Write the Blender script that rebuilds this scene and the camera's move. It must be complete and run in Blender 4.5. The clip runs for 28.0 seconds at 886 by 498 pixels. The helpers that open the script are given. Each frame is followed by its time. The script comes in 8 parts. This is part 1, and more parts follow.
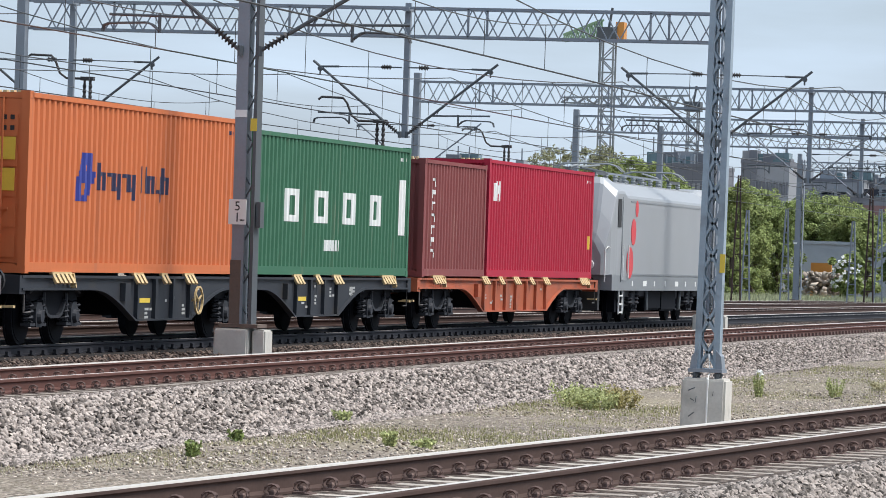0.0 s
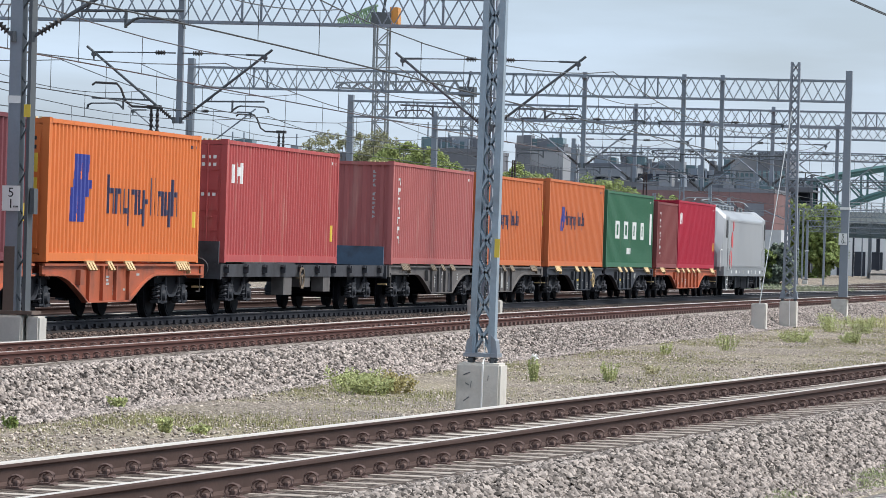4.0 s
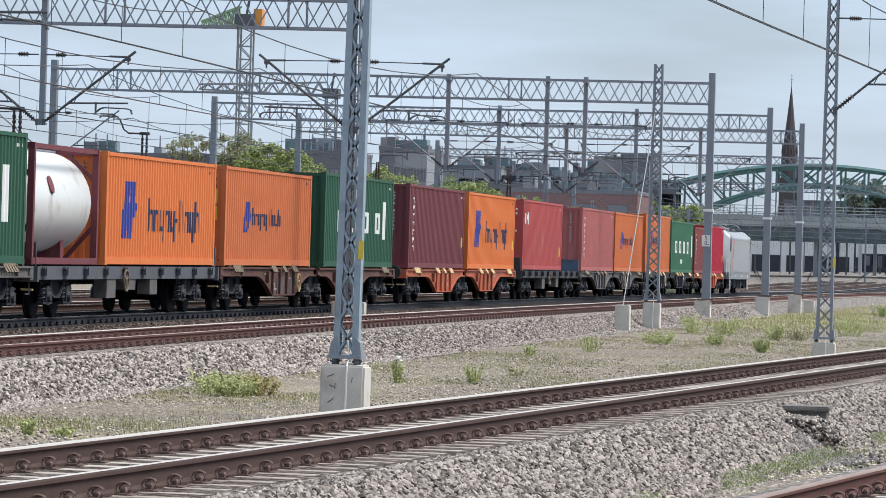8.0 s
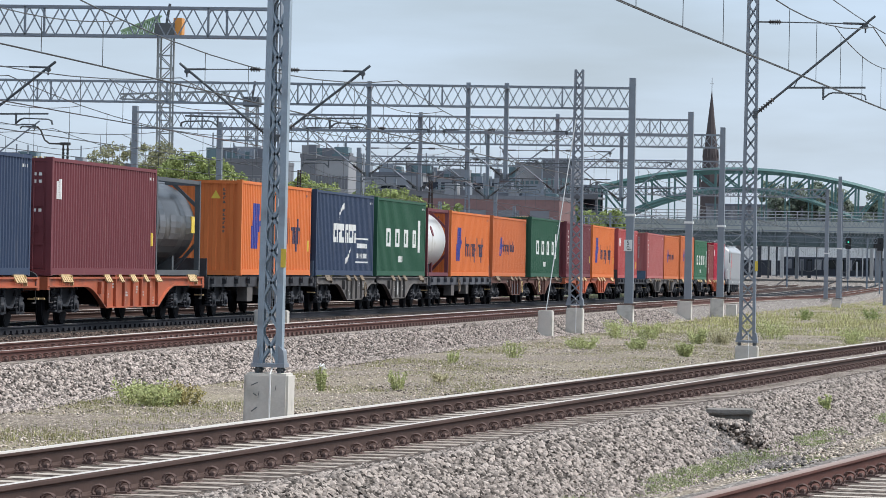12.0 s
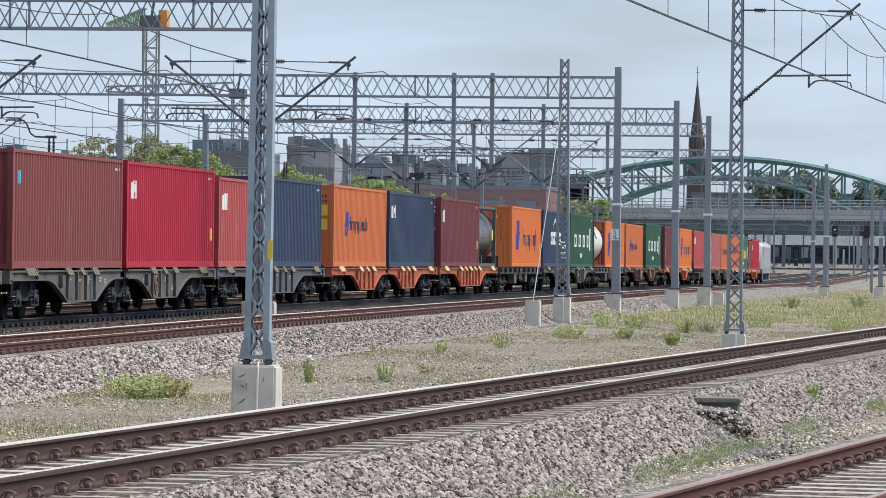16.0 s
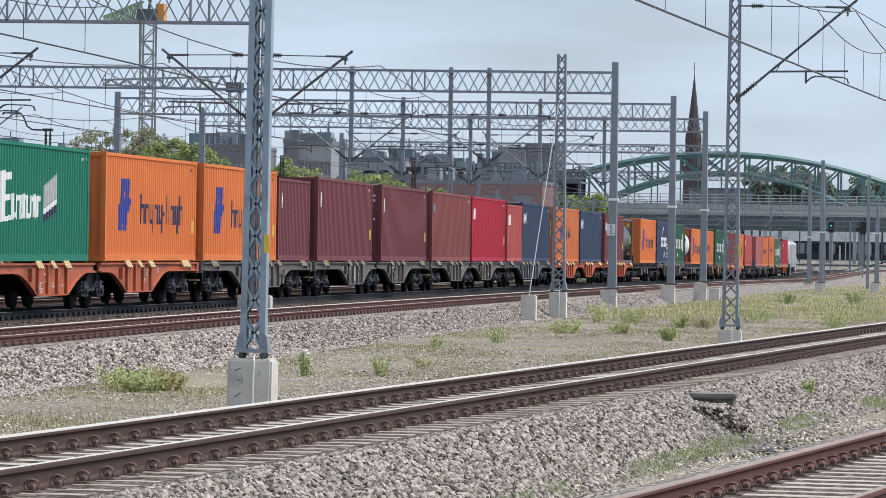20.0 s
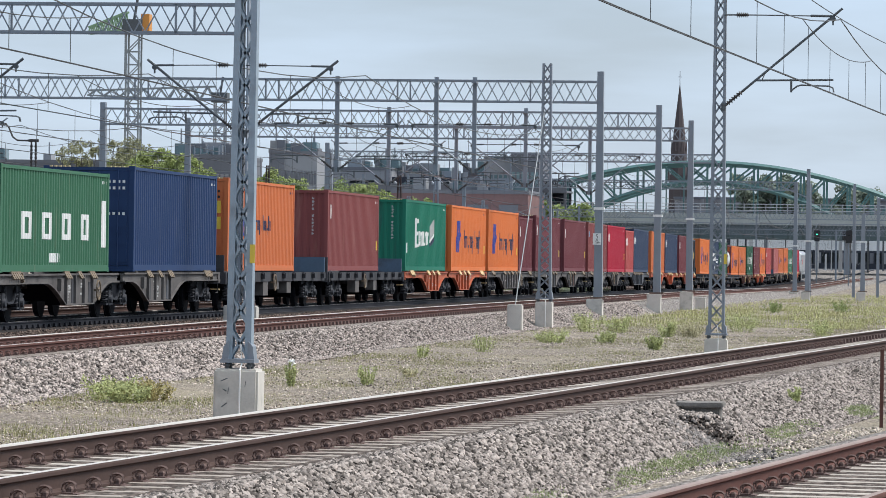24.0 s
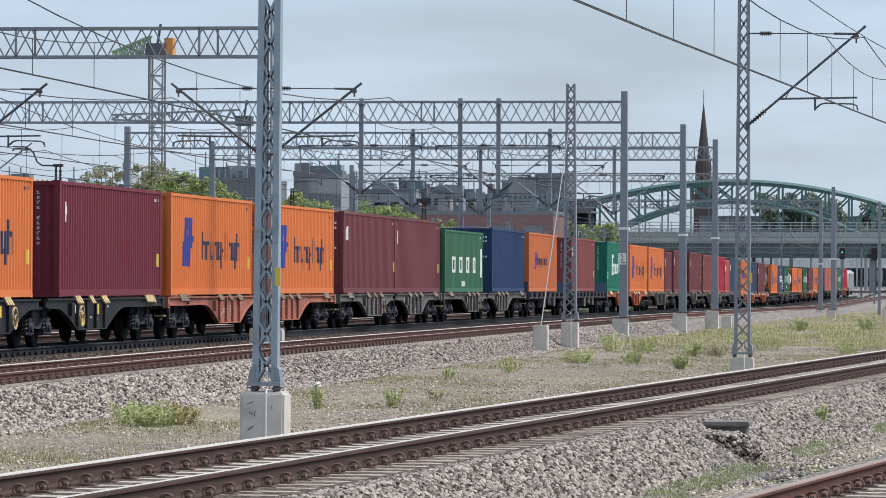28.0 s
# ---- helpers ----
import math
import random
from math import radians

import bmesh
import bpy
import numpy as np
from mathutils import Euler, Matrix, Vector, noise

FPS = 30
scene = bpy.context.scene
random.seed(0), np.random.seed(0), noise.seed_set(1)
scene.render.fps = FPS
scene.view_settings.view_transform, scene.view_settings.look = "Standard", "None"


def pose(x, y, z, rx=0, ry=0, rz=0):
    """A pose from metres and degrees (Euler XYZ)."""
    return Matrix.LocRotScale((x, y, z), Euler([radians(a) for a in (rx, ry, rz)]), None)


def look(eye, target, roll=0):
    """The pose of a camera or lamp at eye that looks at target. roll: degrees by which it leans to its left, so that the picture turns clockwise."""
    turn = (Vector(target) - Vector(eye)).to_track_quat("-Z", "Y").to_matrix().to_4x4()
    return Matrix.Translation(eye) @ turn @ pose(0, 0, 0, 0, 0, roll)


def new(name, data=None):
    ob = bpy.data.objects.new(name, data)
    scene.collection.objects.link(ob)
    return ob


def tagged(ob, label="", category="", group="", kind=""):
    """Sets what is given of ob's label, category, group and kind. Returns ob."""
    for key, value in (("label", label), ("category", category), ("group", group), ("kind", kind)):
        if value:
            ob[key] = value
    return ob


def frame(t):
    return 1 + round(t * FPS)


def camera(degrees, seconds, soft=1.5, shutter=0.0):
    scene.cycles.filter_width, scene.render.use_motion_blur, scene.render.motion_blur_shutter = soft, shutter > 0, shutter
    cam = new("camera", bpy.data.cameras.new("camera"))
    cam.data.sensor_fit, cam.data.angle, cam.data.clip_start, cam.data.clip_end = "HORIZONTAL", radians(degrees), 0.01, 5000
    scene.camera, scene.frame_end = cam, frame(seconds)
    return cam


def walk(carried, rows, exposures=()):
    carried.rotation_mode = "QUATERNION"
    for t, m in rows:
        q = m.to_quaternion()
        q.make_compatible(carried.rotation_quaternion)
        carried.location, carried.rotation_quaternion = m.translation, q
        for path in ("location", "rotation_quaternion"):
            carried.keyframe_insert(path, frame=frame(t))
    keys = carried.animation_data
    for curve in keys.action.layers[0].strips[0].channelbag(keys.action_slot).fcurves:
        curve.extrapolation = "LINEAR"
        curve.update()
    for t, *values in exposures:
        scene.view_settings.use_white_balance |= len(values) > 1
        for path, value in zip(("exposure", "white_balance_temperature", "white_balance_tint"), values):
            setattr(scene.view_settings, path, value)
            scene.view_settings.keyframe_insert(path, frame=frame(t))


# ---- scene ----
EYE_Z = 1.70
EYE = (0.0, 0.0, EYE_Z)
cam = camera(11.63, 28.0, soft=0.62)

# seconds, heading (degrees from +y towards +x), pitch, roll
TURNS = [(0.0, -13.437, 0.044, 1.893),
    (0.5, -13.039, 0.107, 1.969),
    (1.0, -12.679, 0.131, 1.85),
    (1.5, -12.311, 0.135, 1.708),
    (2.0, -11.862, 0.104, 1.736),
    (2.5, -11.361, 0.041, 1.726),
    (3.0, -10.969, -0.03, 1.709),
    (3.5, -10.707, -0.073, 1.692),
    (4.0, -10.469, -0.057, 1.688),
    (4.5, -10.163, -0.016, 1.708),
    (6.5, -9.297, -0.049, 1.689),
    (7.0, -9.118, -0.049, 1.672),
    (7.5, -8.893, -0.033, 1.688),
    (8.0, -8.678, 0.019, 1.669),
    (8.5, -8.516, 0.057, 1.584),
    (9.0, -8.392, 0.077, 1.575),
    (9.5, -8.268, 0.086, 1.504),
    (10.0, -8.118, 0.095, 1.483),
    (10.5, -7.997, 0.104, 1.378),
    (11.0, -7.899, 0.124, 1.221),
    (11.5, -7.797, 0.131, 1.11),
    (12.0, -7.658, 0.135, 1.089),
    (12.5, -7.515, 0.113, 1.099),
    (14.5, -7.53, 0.079, 0.74),
    (15.0, -7.531, 0.059, 0.712),
    (15.5, -7.503, 0.036, 0.672),
    (16.0, -7.482, 0.012, 0.683),
    (16.5, -7.473, -0.015, 0.653),
    (17.0, -7.472, -0.036, 0.724),
    (17.5, -7.452, -0.06, 0.759),
    (18.0, -7.412, -0.07, 0.781),
    (18.5, -7.407, -0.072, 0.816),
    (19.0, -7.44, -0.064, 0.83),
    (19.5, -7.456, -0.05, 0.877),
    (20.0, -7.432, -0.06, 0.906),
    (20.5, -7.364, -0.056, 0.971),
    (21.0, -7.29, -0.012, 1.011),
    (21.5, -7.259, 0.022, 0.989),
    (23.5, -7.244, 0.063, 0.81),
    (24.0, -7.249, 0.07, 0.758),
    (24.5, -7.266, 0.066, 0.669),
    (25.0, -7.286, 0.082, 0.65),
    (25.5, -7.311, 0.108, 0.621),
    (26.0, -7.343, 0.136, 0.573),
    (26.5, -7.371, 0.173, 0.475),
    (27.0, -7.418, 0.235, 0.391),
    (27.5, -7.505, 0.296, 0.303),
    (28.0, -7.582, 0.348, 0.247)]


def aim(yaw, pitch, roll, eye=EYE):
    y, p = radians(yaw), radians(pitch)
    way = Vector((math.sin(y) * math.cos(p), math.cos(y) * math.cos(p), math.sin(p)))
    return look(eye, Vector(eye) + way * 10, roll)


walk(cam, [(t, aim(y, p, r)) for t, y, p, r in TURNS],
     exposures=[(0.0, 0.06, 6280, 10.2), (3.0, 0.07, 6280, 10.2), (8.0, 0.02, 6280, 10.2), (25.0, 0.0, 6280, 10.2), (28.0, -0.08, 6280, 10.2)])

# ---- light ----
SUN_EL, SUN_AZ = 57.0, 80.0  # degrees; azimuth from +y towards +x
scene.view_settings.exposure = 0.0
world = bpy.data.worlds.new("sky")
scene.world = world
world.use_nodes = True
wn = world.node_tree
wn.nodes.clear()
w_out = wn.nodes.new("ShaderNodeOutputWorld")
w_bg = wn.nodes.new("ShaderNodeBackground")
w_sky = wn.nodes.new("ShaderNodeTexSky")
w_sky.sky_type, w_sky.sun_disc = "NISHITA", False
w_sky.sun_elevation, w_sky.sun_rotation = radians(SUN_EL), radians(SUN_AZ)
w_sky.air_density, w_sky.dust_density, w_sky.ozone_density = 1.0, 2.5, 1.0
# thin high cloud over the whole sky
w_co = wn.nodes.new("ShaderNodeTexCoord")
w_map = wn.nodes.new("ShaderNodeMapping")
w_map.inputs["Scale"].default_value = (1.6, 1.6, 9.0)
w_noise = wn.nodes.new("ShaderNodeTexNoise")
w_noise.inputs["Scale"].default_value, w_noise.inputs["Detail"].default_value = 5.0, 6
w_ramp = wn.nodes.new("ShaderNodeValToRGB")
w_ramp.color_ramp.elements[0].position, w_ramp.color_ramp.elements[0].color = 0.36, (0.62, 0.62, 0.62, 1)
w_ramp.color_ramp.elements[1].position, w_ramp.color_ramp.elements[1].color = 0.66, (1.0, 1.0, 1.0, 1)
w_mix = wn.nodes.new("ShaderNodeMix")
w_mix.data_type = "RGBA"
w_sep = wn.nodes.new("ShaderNodeSeparateXYZ")
w_haze = wn.nodes.new("ShaderNodeValToRGB")
w_haze.color_ramp.elements[0].position, w_haze.color_ramp.elements[0].color = 0.0, (0.655, 0.745, 0.83, 1)
w_haze.color_ramp.elements[1].position, w_haze.color_ramp.elements[1].color = 0.07, (0.565, 0.69, 0.825, 1)
w_gain = wn.nodes.new("ShaderNodeVectorMath")
w_gain.operation, w_gain.inputs[1].default_value = "SCALE", (0, 0, 0)
w_gain.inputs["Scale"].default_value = 10.0
wn.links.new(w_co.outputs["Generated"], w_sep.inputs[0])
wn.links.new(w_sep.outputs["Z"], w_haze.inputs["Fac"])
wn.links.new(w_haze.outputs["Color"], w_gain.inputs[0])
wn.links.new(w_gain.outputs[0], w_mix.inputs["B"])
wn.links.new(w_co.outputs["Generated"], w_map.inputs["Vector"])
wn.links.new(w_map.outputs["Vector"], w_noise.inputs["Vector"])
wn.links.new(w_noise.outputs["Fac"], w_ramp.inputs["Fac"])
wn.links.new(w_ramp.outputs["Color"], w_mix.inputs["Factor"])
wn.links.new(w_sky.outputs["Color"], w_mix.inputs["A"])
wn.links.new(w_mix.outputs["Result"], w_bg.inputs["Color"])
w_bg.inputs["Strength"].default_value = 0.109
wn.links.new(w_bg.outputs["Background"], w_out.inputs["Surface"])

sun = new("sun", bpy.data.lights.new("sun", "SUN"))
sun.data.energy, sun.data.angle, sun.data.color = 4.45, radians(28.0), (1.0, 0.96, 0.89)
_e, _a = radians(SUN_EL), radians(SUN_AZ)
sun.matrix_world = look((0, 0, 60), Vector((0, 0, 60)) - Vector((math.sin(_a) * math.cos(_e), math.cos(_a) * math.cos(_e), math.sin(_e))))


# ---- materials ----
def mat(name, color, rough=0.6, metal=0.0, vary=0.12, scale=3.0, fine=40.0, bump=0.0, bump_scale=60.0, dirt=None, dirt_amount=0.0,
        dirt_scale=1.5, stretch=(1, 1, 1), per_object=0.0, island=0.0):
    """A surface with colour variation at two scales, optional dirt patches and fine relief."""
    m = bpy.data.materials.new(name)
    m.use_nodes = True
    nt = m.node_tree
    bsdf = nt.nodes["Principled BSDF"]
    bsdf.inputs["Roughness"].default_value, bsdf.inputs["Metallic"].default_value = rough, metal
    bsdf.inputs["Specular IOR Level"].default_value = 0.12 if rough >= 0.75 else 0.3 if rough >= 0.6 else 0.5
    co = nt.nodes.new("ShaderNodeTexCoord")
    mp = nt.nodes.new("ShaderNodeMapping")
    mp.inputs["Scale"].default_value = stretch
    nt.links.new(co.outputs["Object"], mp.inputs["Vector"])

    def tex(s, detail):
        n = nt.nodes.new("ShaderNodeTexNoise")
        n.inputs["Scale"].default_value, n.inputs["Detail"].default_value = s, detail
        nt.links.new(mp.outputs["Vector"], n.inputs["Vector"])
        return n.outputs["Fac"]

    def math_node(op, a, b):
        n = nt.nodes.new("ShaderNodeMath")
        n.operation = op
        for k, v in ((0, a), (1, b)):
            if isinstance(v, float):
                n.inputs[k].default_value = v
            else:
                nt.links.new(v, n.inputs[k])
        return n.outputs[0]

    value = math_node("ADD", math_node("MULTIPLY", tex(scale, 4.0), vary * 2), math_node("MULTIPLY", tex(fine, 3.0), vary * 1.4))
    value = math_node("ADD", value, 1.0 - vary * 1.7)
    if per_object or island:
        if per_object:
            n = nt.nodes.new("ShaderNodeObjectInfo")
            rnd, amount = n.outputs["Random"], per_object
        else:
            n = nt.nodes.new("ShaderNodeNewGeometry")
            rnd, amount = n.outputs["Random Per Island"], island
        value = math_node("MULTIPLY", value, math_node("ADD", math_node("MULTIPLY", rnd, amount * 2), 1.0 - amount))
    hsv = nt.nodes.new("ShaderNodeHueSaturation")
    hsv.inputs["Color"].default_value = (*color, 1)
    nt.links.new(value, hsv.inputs["Value"])
    out = hsv.outputs["Color"]
    if dirt:
        mx = nt.nodes.new("ShaderNodeMix")
        mx.data_type = "RGBA"
        rp = nt.nodes.new("ShaderNodeValToRGB")
        rp.color_ramp.elements[0].position, rp.color_ramp.elements[1].position = 0.62 - dirt_amount * 0.35, 0.72
        nt.links.new(tex(dirt_scale, 6.0), rp.inputs["Fac"])
        mx.inputs["B"].default_value = (*dirt, 1)
        nt.links.new(math_node("MULTIPLY", rp.outputs["Color"], 0.75), mx.inputs["Factor"])
        nt.links.new(out, mx.inputs["A"])
        out = mx.outputs["Result"]
    nt.links.new(out, bsdf.inputs["Base Color"])
    if bump:
        b = nt.nodes.new("ShaderNodeBump")
        b.inputs["Strength"].default_value, b.inputs["Distance"].default_value = min(1.0, bump), 0.03
        nt.links.new(tex(bump_scale, 4.0), b.inputs["Height"])
        nt.links.new(b.outputs["Normal"], bsdf.inputs["Normal"])
    return m


def stone_mat(name, colors, cell, bump=1.0, patch=None, patch_scale=0.25, patch_lo=0.5, patch_hi=0.62, grey=0.12):
    """Loose broken stone: cells of a few greys, shade in the gaps between them put into the colour, and wider patches
    of another tone.
    """
    m = bpy.data.materials.new(name)
    m.use_nodes = True
    nt = m.node_tree
    bsdf = nt.nodes["Principled BSDF"]
    bsdf.inputs["Roughness"].default_value = 0.92
    bsdf.inputs["Specular IOR Level"].default_value = 0.1
    co = nt.nodes.new("ShaderNodeTexCoord")
    warp = nt.nodes.new("ShaderNodeTexNoise")
    warp.inputs["Scale"].default_value = cell * 1.7
    add = nt.nodes.new("ShaderNodeVectorMath")
    add.operation = "MULTIPLY_ADD"
    add.inputs[1].default_value = (0.5 / cell,) * 3
    nt.links.new(co.outputs["Object"], warp.inputs["Vector"])
    nt.links.new(warp.outputs["Color"], add.inputs[0])
    nt.links.new(co.outputs["Object"], add.inputs[2])
    vor = nt.nodes.new("ShaderNodeTexVoronoi")
    vor.inputs["Scale"].default_value = cell
    nt.links.new(add.outputs[0], vor.inputs["Vector"])
    sep = nt.nodes.new("ShaderNodeSeparateColor")
    nt.links.new(vor.outputs["Color"], sep.inputs["Color"])
    ramp = nt.nodes.new("ShaderNodeValToRGB")
    ramp.color_ramp.interpolation = "CONSTANT"
    ramp.color_ramp.elements[0].color = (*colors[0], 1)
    ramp.color_ramp.elements[1].color, ramp.color_ramp.elements[1].position = (*colors[-1], 1), 0.92
    for k, c in enumerate(colors[1:-1]):
        el = ramp.color_ramp.elements.new((k + 1) * 0.92 / (len(colors) - 1))
        el.color = (*c, 1)
    nt.links.new(sep.outputs["Red"], ramp.inputs["Fac"])
    # colour darkens towards each cell's edge, standing for shade between stones
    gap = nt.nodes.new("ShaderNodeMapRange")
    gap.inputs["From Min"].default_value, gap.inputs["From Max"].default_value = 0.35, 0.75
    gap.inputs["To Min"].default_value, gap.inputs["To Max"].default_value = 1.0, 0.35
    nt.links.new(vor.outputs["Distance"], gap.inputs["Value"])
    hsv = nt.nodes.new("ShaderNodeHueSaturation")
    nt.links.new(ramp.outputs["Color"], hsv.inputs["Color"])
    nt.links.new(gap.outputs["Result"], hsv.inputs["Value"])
    out = hsv.outputs["Color"]
    if patch:
        pn = nt.nodes.new("ShaderNodeTexNoise")
        pn.inputs["Scale"].default_value, pn.inputs["Detail"].default_value = patch_scale, 8
        nt.links.new(co.outputs["Object"], pn.inputs["Vector"])
        pr = nt.nodes.new("ShaderNodeMapRange")
        pr.inputs["From Min"].default_value, pr.inputs["From Max"].default_value = patch_lo, patch_hi
        pr.inputs["To Max"].default_value = 0.42
        nt.links.new(pn.outputs["Fac"], pr.inputs["Value"])
        mx = nt.nodes.new("ShaderNodeMix")
        mx.data_type = "RGBA"
        mx.inputs["B"].default_value = (*patch, 1)
        nt.links.new(pr.outputs["Result"], mx.inputs["Factor"])
        nt.links.new(out, mx.inputs["A"])
        out = mx.outputs["Result"]
    nt.links.new(out, bsdf.inputs["Base Color"])
    b = nt.nodes.new("ShaderNodeBump")
    b.inputs["Strength"].default_value, b.inputs["Distance"].default_value = bump, 0.5 / cell
    inv = nt.nodes.new("ShaderNodeMath")
    inv.operation, inv.inputs[0].default_value = "SUBTRACT", 1.0
    nt.links.new(vor.outputs["Distance"], inv.inputs[1])
    nt.links.new(inv.outputs[0], b.inputs["Height"])
    nt.links.new(b.outputs["Normal"], bsdf.inputs["Normal"])
    return m


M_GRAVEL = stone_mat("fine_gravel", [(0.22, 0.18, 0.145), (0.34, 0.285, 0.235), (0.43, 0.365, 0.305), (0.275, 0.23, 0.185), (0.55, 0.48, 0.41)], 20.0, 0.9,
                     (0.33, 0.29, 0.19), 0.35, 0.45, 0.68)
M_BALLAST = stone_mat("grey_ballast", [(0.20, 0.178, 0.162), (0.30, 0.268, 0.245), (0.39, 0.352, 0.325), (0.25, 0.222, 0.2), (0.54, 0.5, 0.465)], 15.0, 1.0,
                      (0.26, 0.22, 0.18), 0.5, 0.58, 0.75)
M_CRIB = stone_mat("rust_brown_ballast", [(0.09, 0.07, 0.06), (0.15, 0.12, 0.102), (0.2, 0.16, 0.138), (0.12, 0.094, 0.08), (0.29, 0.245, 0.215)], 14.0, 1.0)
M_BALLAST_OLD = stone_mat("dark_brown_ballast", [(0.042, 0.034, 0.033), (0.066, 0.053, 0.05), (0.098, 0.078, 0.073), (0.055, 0.044, 0.042), (0.15, 0.125, 0.117)], 14.0, 1.0,
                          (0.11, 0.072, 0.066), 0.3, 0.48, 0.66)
M_STONE = mat("broken_stone", (0.238, 0.206, 0.186), 0.9, 0, 0.25, 9.0, 60.0, island=0.85)
M_STONE_BANK = mat("pale_broken_stone", (0.292, 0.25, 0.226), 0.9, 0, 0.25, 9.0, 60.0, island=0.8)
M_STONE_OLD = mat("rust_stained_stone", (0.12, 0.09, 0.076), 0.9, 0, 0.2, 9.0, 60.0, island=0.6)
M_PEBBLE = mat("pale_pebble", (0.43, 0.37, 0.315), 0.9, 0, 0.2, 9.0, 60.0, island=0.6)
M_RUST_DARK = mat("dark_rusty_steel", (0.07, 0.05, 0.045), 0.8, 0.1, 0.2, 2.0)
M_RAIL = mat("rusty_rail", (0.088, 0.058, 0.05), 0.75, 0.1, 0.25, 1.5, 30.0)
M_RAIL_RED = mat("red_rusty_rail", (0.125, 0.062, 0.052), 0.75, 0.1, 0.25, 1.5, 30.0)
M_STONE_DARK = mat("dark_grey_stone", (0.17, 0.155, 0.147), 0.9, 0, 0.2, 9.0, 60.0, island=0.6)
M_GREY_MARK = mat("faded_grey_stencil", (0.42, 0.42, 0.41), 0.6, 0, 0.2, 6.0)
# near-black: shade under the wagons is put into the rail colour
M_RAIL_DARK = mat("near_black_rail", (0.028, 0.028, 0.035), 0.7, 0.15, 0.25, 1.5, 30.0)
M_RAIL_TOP = mat("polished_rail_head", (0.62, 0.57, 0.51), 0.5, 0.35, 0.1, 1.0, 20.0)
M_RAIL_PINK = mat("dull_pink_rust", (0.30, 0.235, 0.212), 0.85, 0.0, 0.2, 1.5, 30.0)
M_CLIP = mat("rail_clip", (0.15, 0.10, 0.088), 0.7, 0.2, 0.2, 8.0)
M_SLEEPER = mat("concrete_sleeper", (0.45, 0.40, 0.35), 0.9, 0, 0.2, 3.0, 40.0, dirt=(0.2, 0.155, 0.13), dirt_amount=0.4, per_object=0.15)
# shade under the passing train is put into this sleeper's colour
M_SLEEPER_SHADE = mat("shade_dark_sleeper", (0.05, 0.044, 0.042), 0.9, 0, 0.2, 3.0, 40.0, dirt=(0.03, 0.027, 0.027), dirt_amount=0.4)
M_LEAF_FAR = mat("dull_dark_leaves", (0.15, 0.185, 0.14), 0.7, 0, 0.25, 0.6, 9.0, island=0.4)
M_CONCRETE_DARK = mat("mossy_dark_concrete", (0.21, 0.195, 0.18), 0.9, 0, 0.25, 4.0, 30.0, 0.4, 40.0, (0.07, 0.07, 0.06), 0.4, 3.0)
M_CONCRETE = mat("grey_concrete", (0.58, 0.55, 0.505), 0.9, 0, 0.15, 2.5, 30.0, 0.08, 40.0, (0.25, 0.24, 0.215), 0.25, 2.0)
M_STEEL = mat("grey_blue_painted_steel", (0.235, 0.262, 0.30), 0.5, 0.2, 0.12, 2.0, 25.0)
M_STEEL_PALE = mat("pale_blue_grey_mast_paint", (0.30, 0.365, 0.43), 0.5, 0.1, 0.14, 1.2, 25.0, dirt=(0.16, 0.17, 0.18), dirt_amount=0.15)
M_STEEL_DARK = mat("dark_grey_steel", (0.11, 0.12, 0.13), 0.6, 0.3, 0.15, 2.0, 25.0)
M_STEEL_BROWN = mat("rust_stained_steel", (0.16, 0.12, 0.10), 0.7, 0.2, 0.2, 2.0, 25.0)
M_WIRE = mat("dull_copper_wire", (0.10, 0.105, 0.11), 0.6, 0.4, 0.1, 5.0)
M_INSULATOR = mat("brown_insulator", (0.06, 0.055, 0.055), 0.6, 0, 0.1, 5.0)
M_WHITE = mat("white_paint", (0.78, 0.78, 0.76), 0.5, 0, 0.06, 2.0)
M_BLACK = mat("black_paint", (0.03, 0.03, 0.032), 0.6, 0, 0.15, 3.0)
M_YELLOW = mat("yellow_paint", (0.72, 0.52, 0.06), 0.5, 0, 0.1, 3.0)
M_PALE_YELLOW = mat("faded_yellow_paint", (0.58, 0.47, 0.26), 0.6, 0, 0.2, 6.0)
M_SPIGOT = mat("golden_spigot_paint", (0.58, 0.42, 0.21), 0.55, 0, 0.25, 8.0, dirt=(0.12, 0.09, 0.06), dirt_amount=0.3, dirt_scale=6.0)
M_BLUE_MARK = mat("blue_mark", (0.03, 0.045, 0.28), 0.5, 0, 0.1, 3.0)
M_SPIGOT_OLD = mat("grimy_spigot_paint", (0.20, 0.155, 0.11), 0.7, 0, 0.25, 8.0, dirt=(0.08, 0.07, 0.06), dirt_amount=0.4, dirt_scale=6.0)
M_BLUE_STICKER = mat("pale_blue_sticker", (0.12, 0.38, 0.62), 0.5, 0, 0.1, 3.0)
M_DARK_MARK = mat("dark_lettering_paint", (0.025, 0.025, 0.07), 0.5, 0, 0.1, 3.0)
M_RED = mat("red_paint", (0.62, 0.04, 0.05), 0.4, 0, 0.06, 2.0)
M_GREEN_LAMP = mat("green_signal_lamp", (0.05, 0.6, 0.35), 0.3, 0, 0.02, 2.0)
M_GREEN_LAMP.node_tree.nodes["Principled BSDF"].inputs["Emission Color"].default_value = (0.1, 1.0, 0.6, 1)
M_GREEN_LAMP.node_tree.nodes["Principled BSDF"].inputs["Emission Strength"].default_value = 1.5
M_SILVER = mat("silver_grey_lacquer", (0.34, 0.35, 0.365), 0.42, 0.2, 0.05, 1.0)
M_SILVER_DARK = mat("grey_lacquer", (0.25, 0.265, 0.28), 0.45, 0.2, 0.08, 1.0)
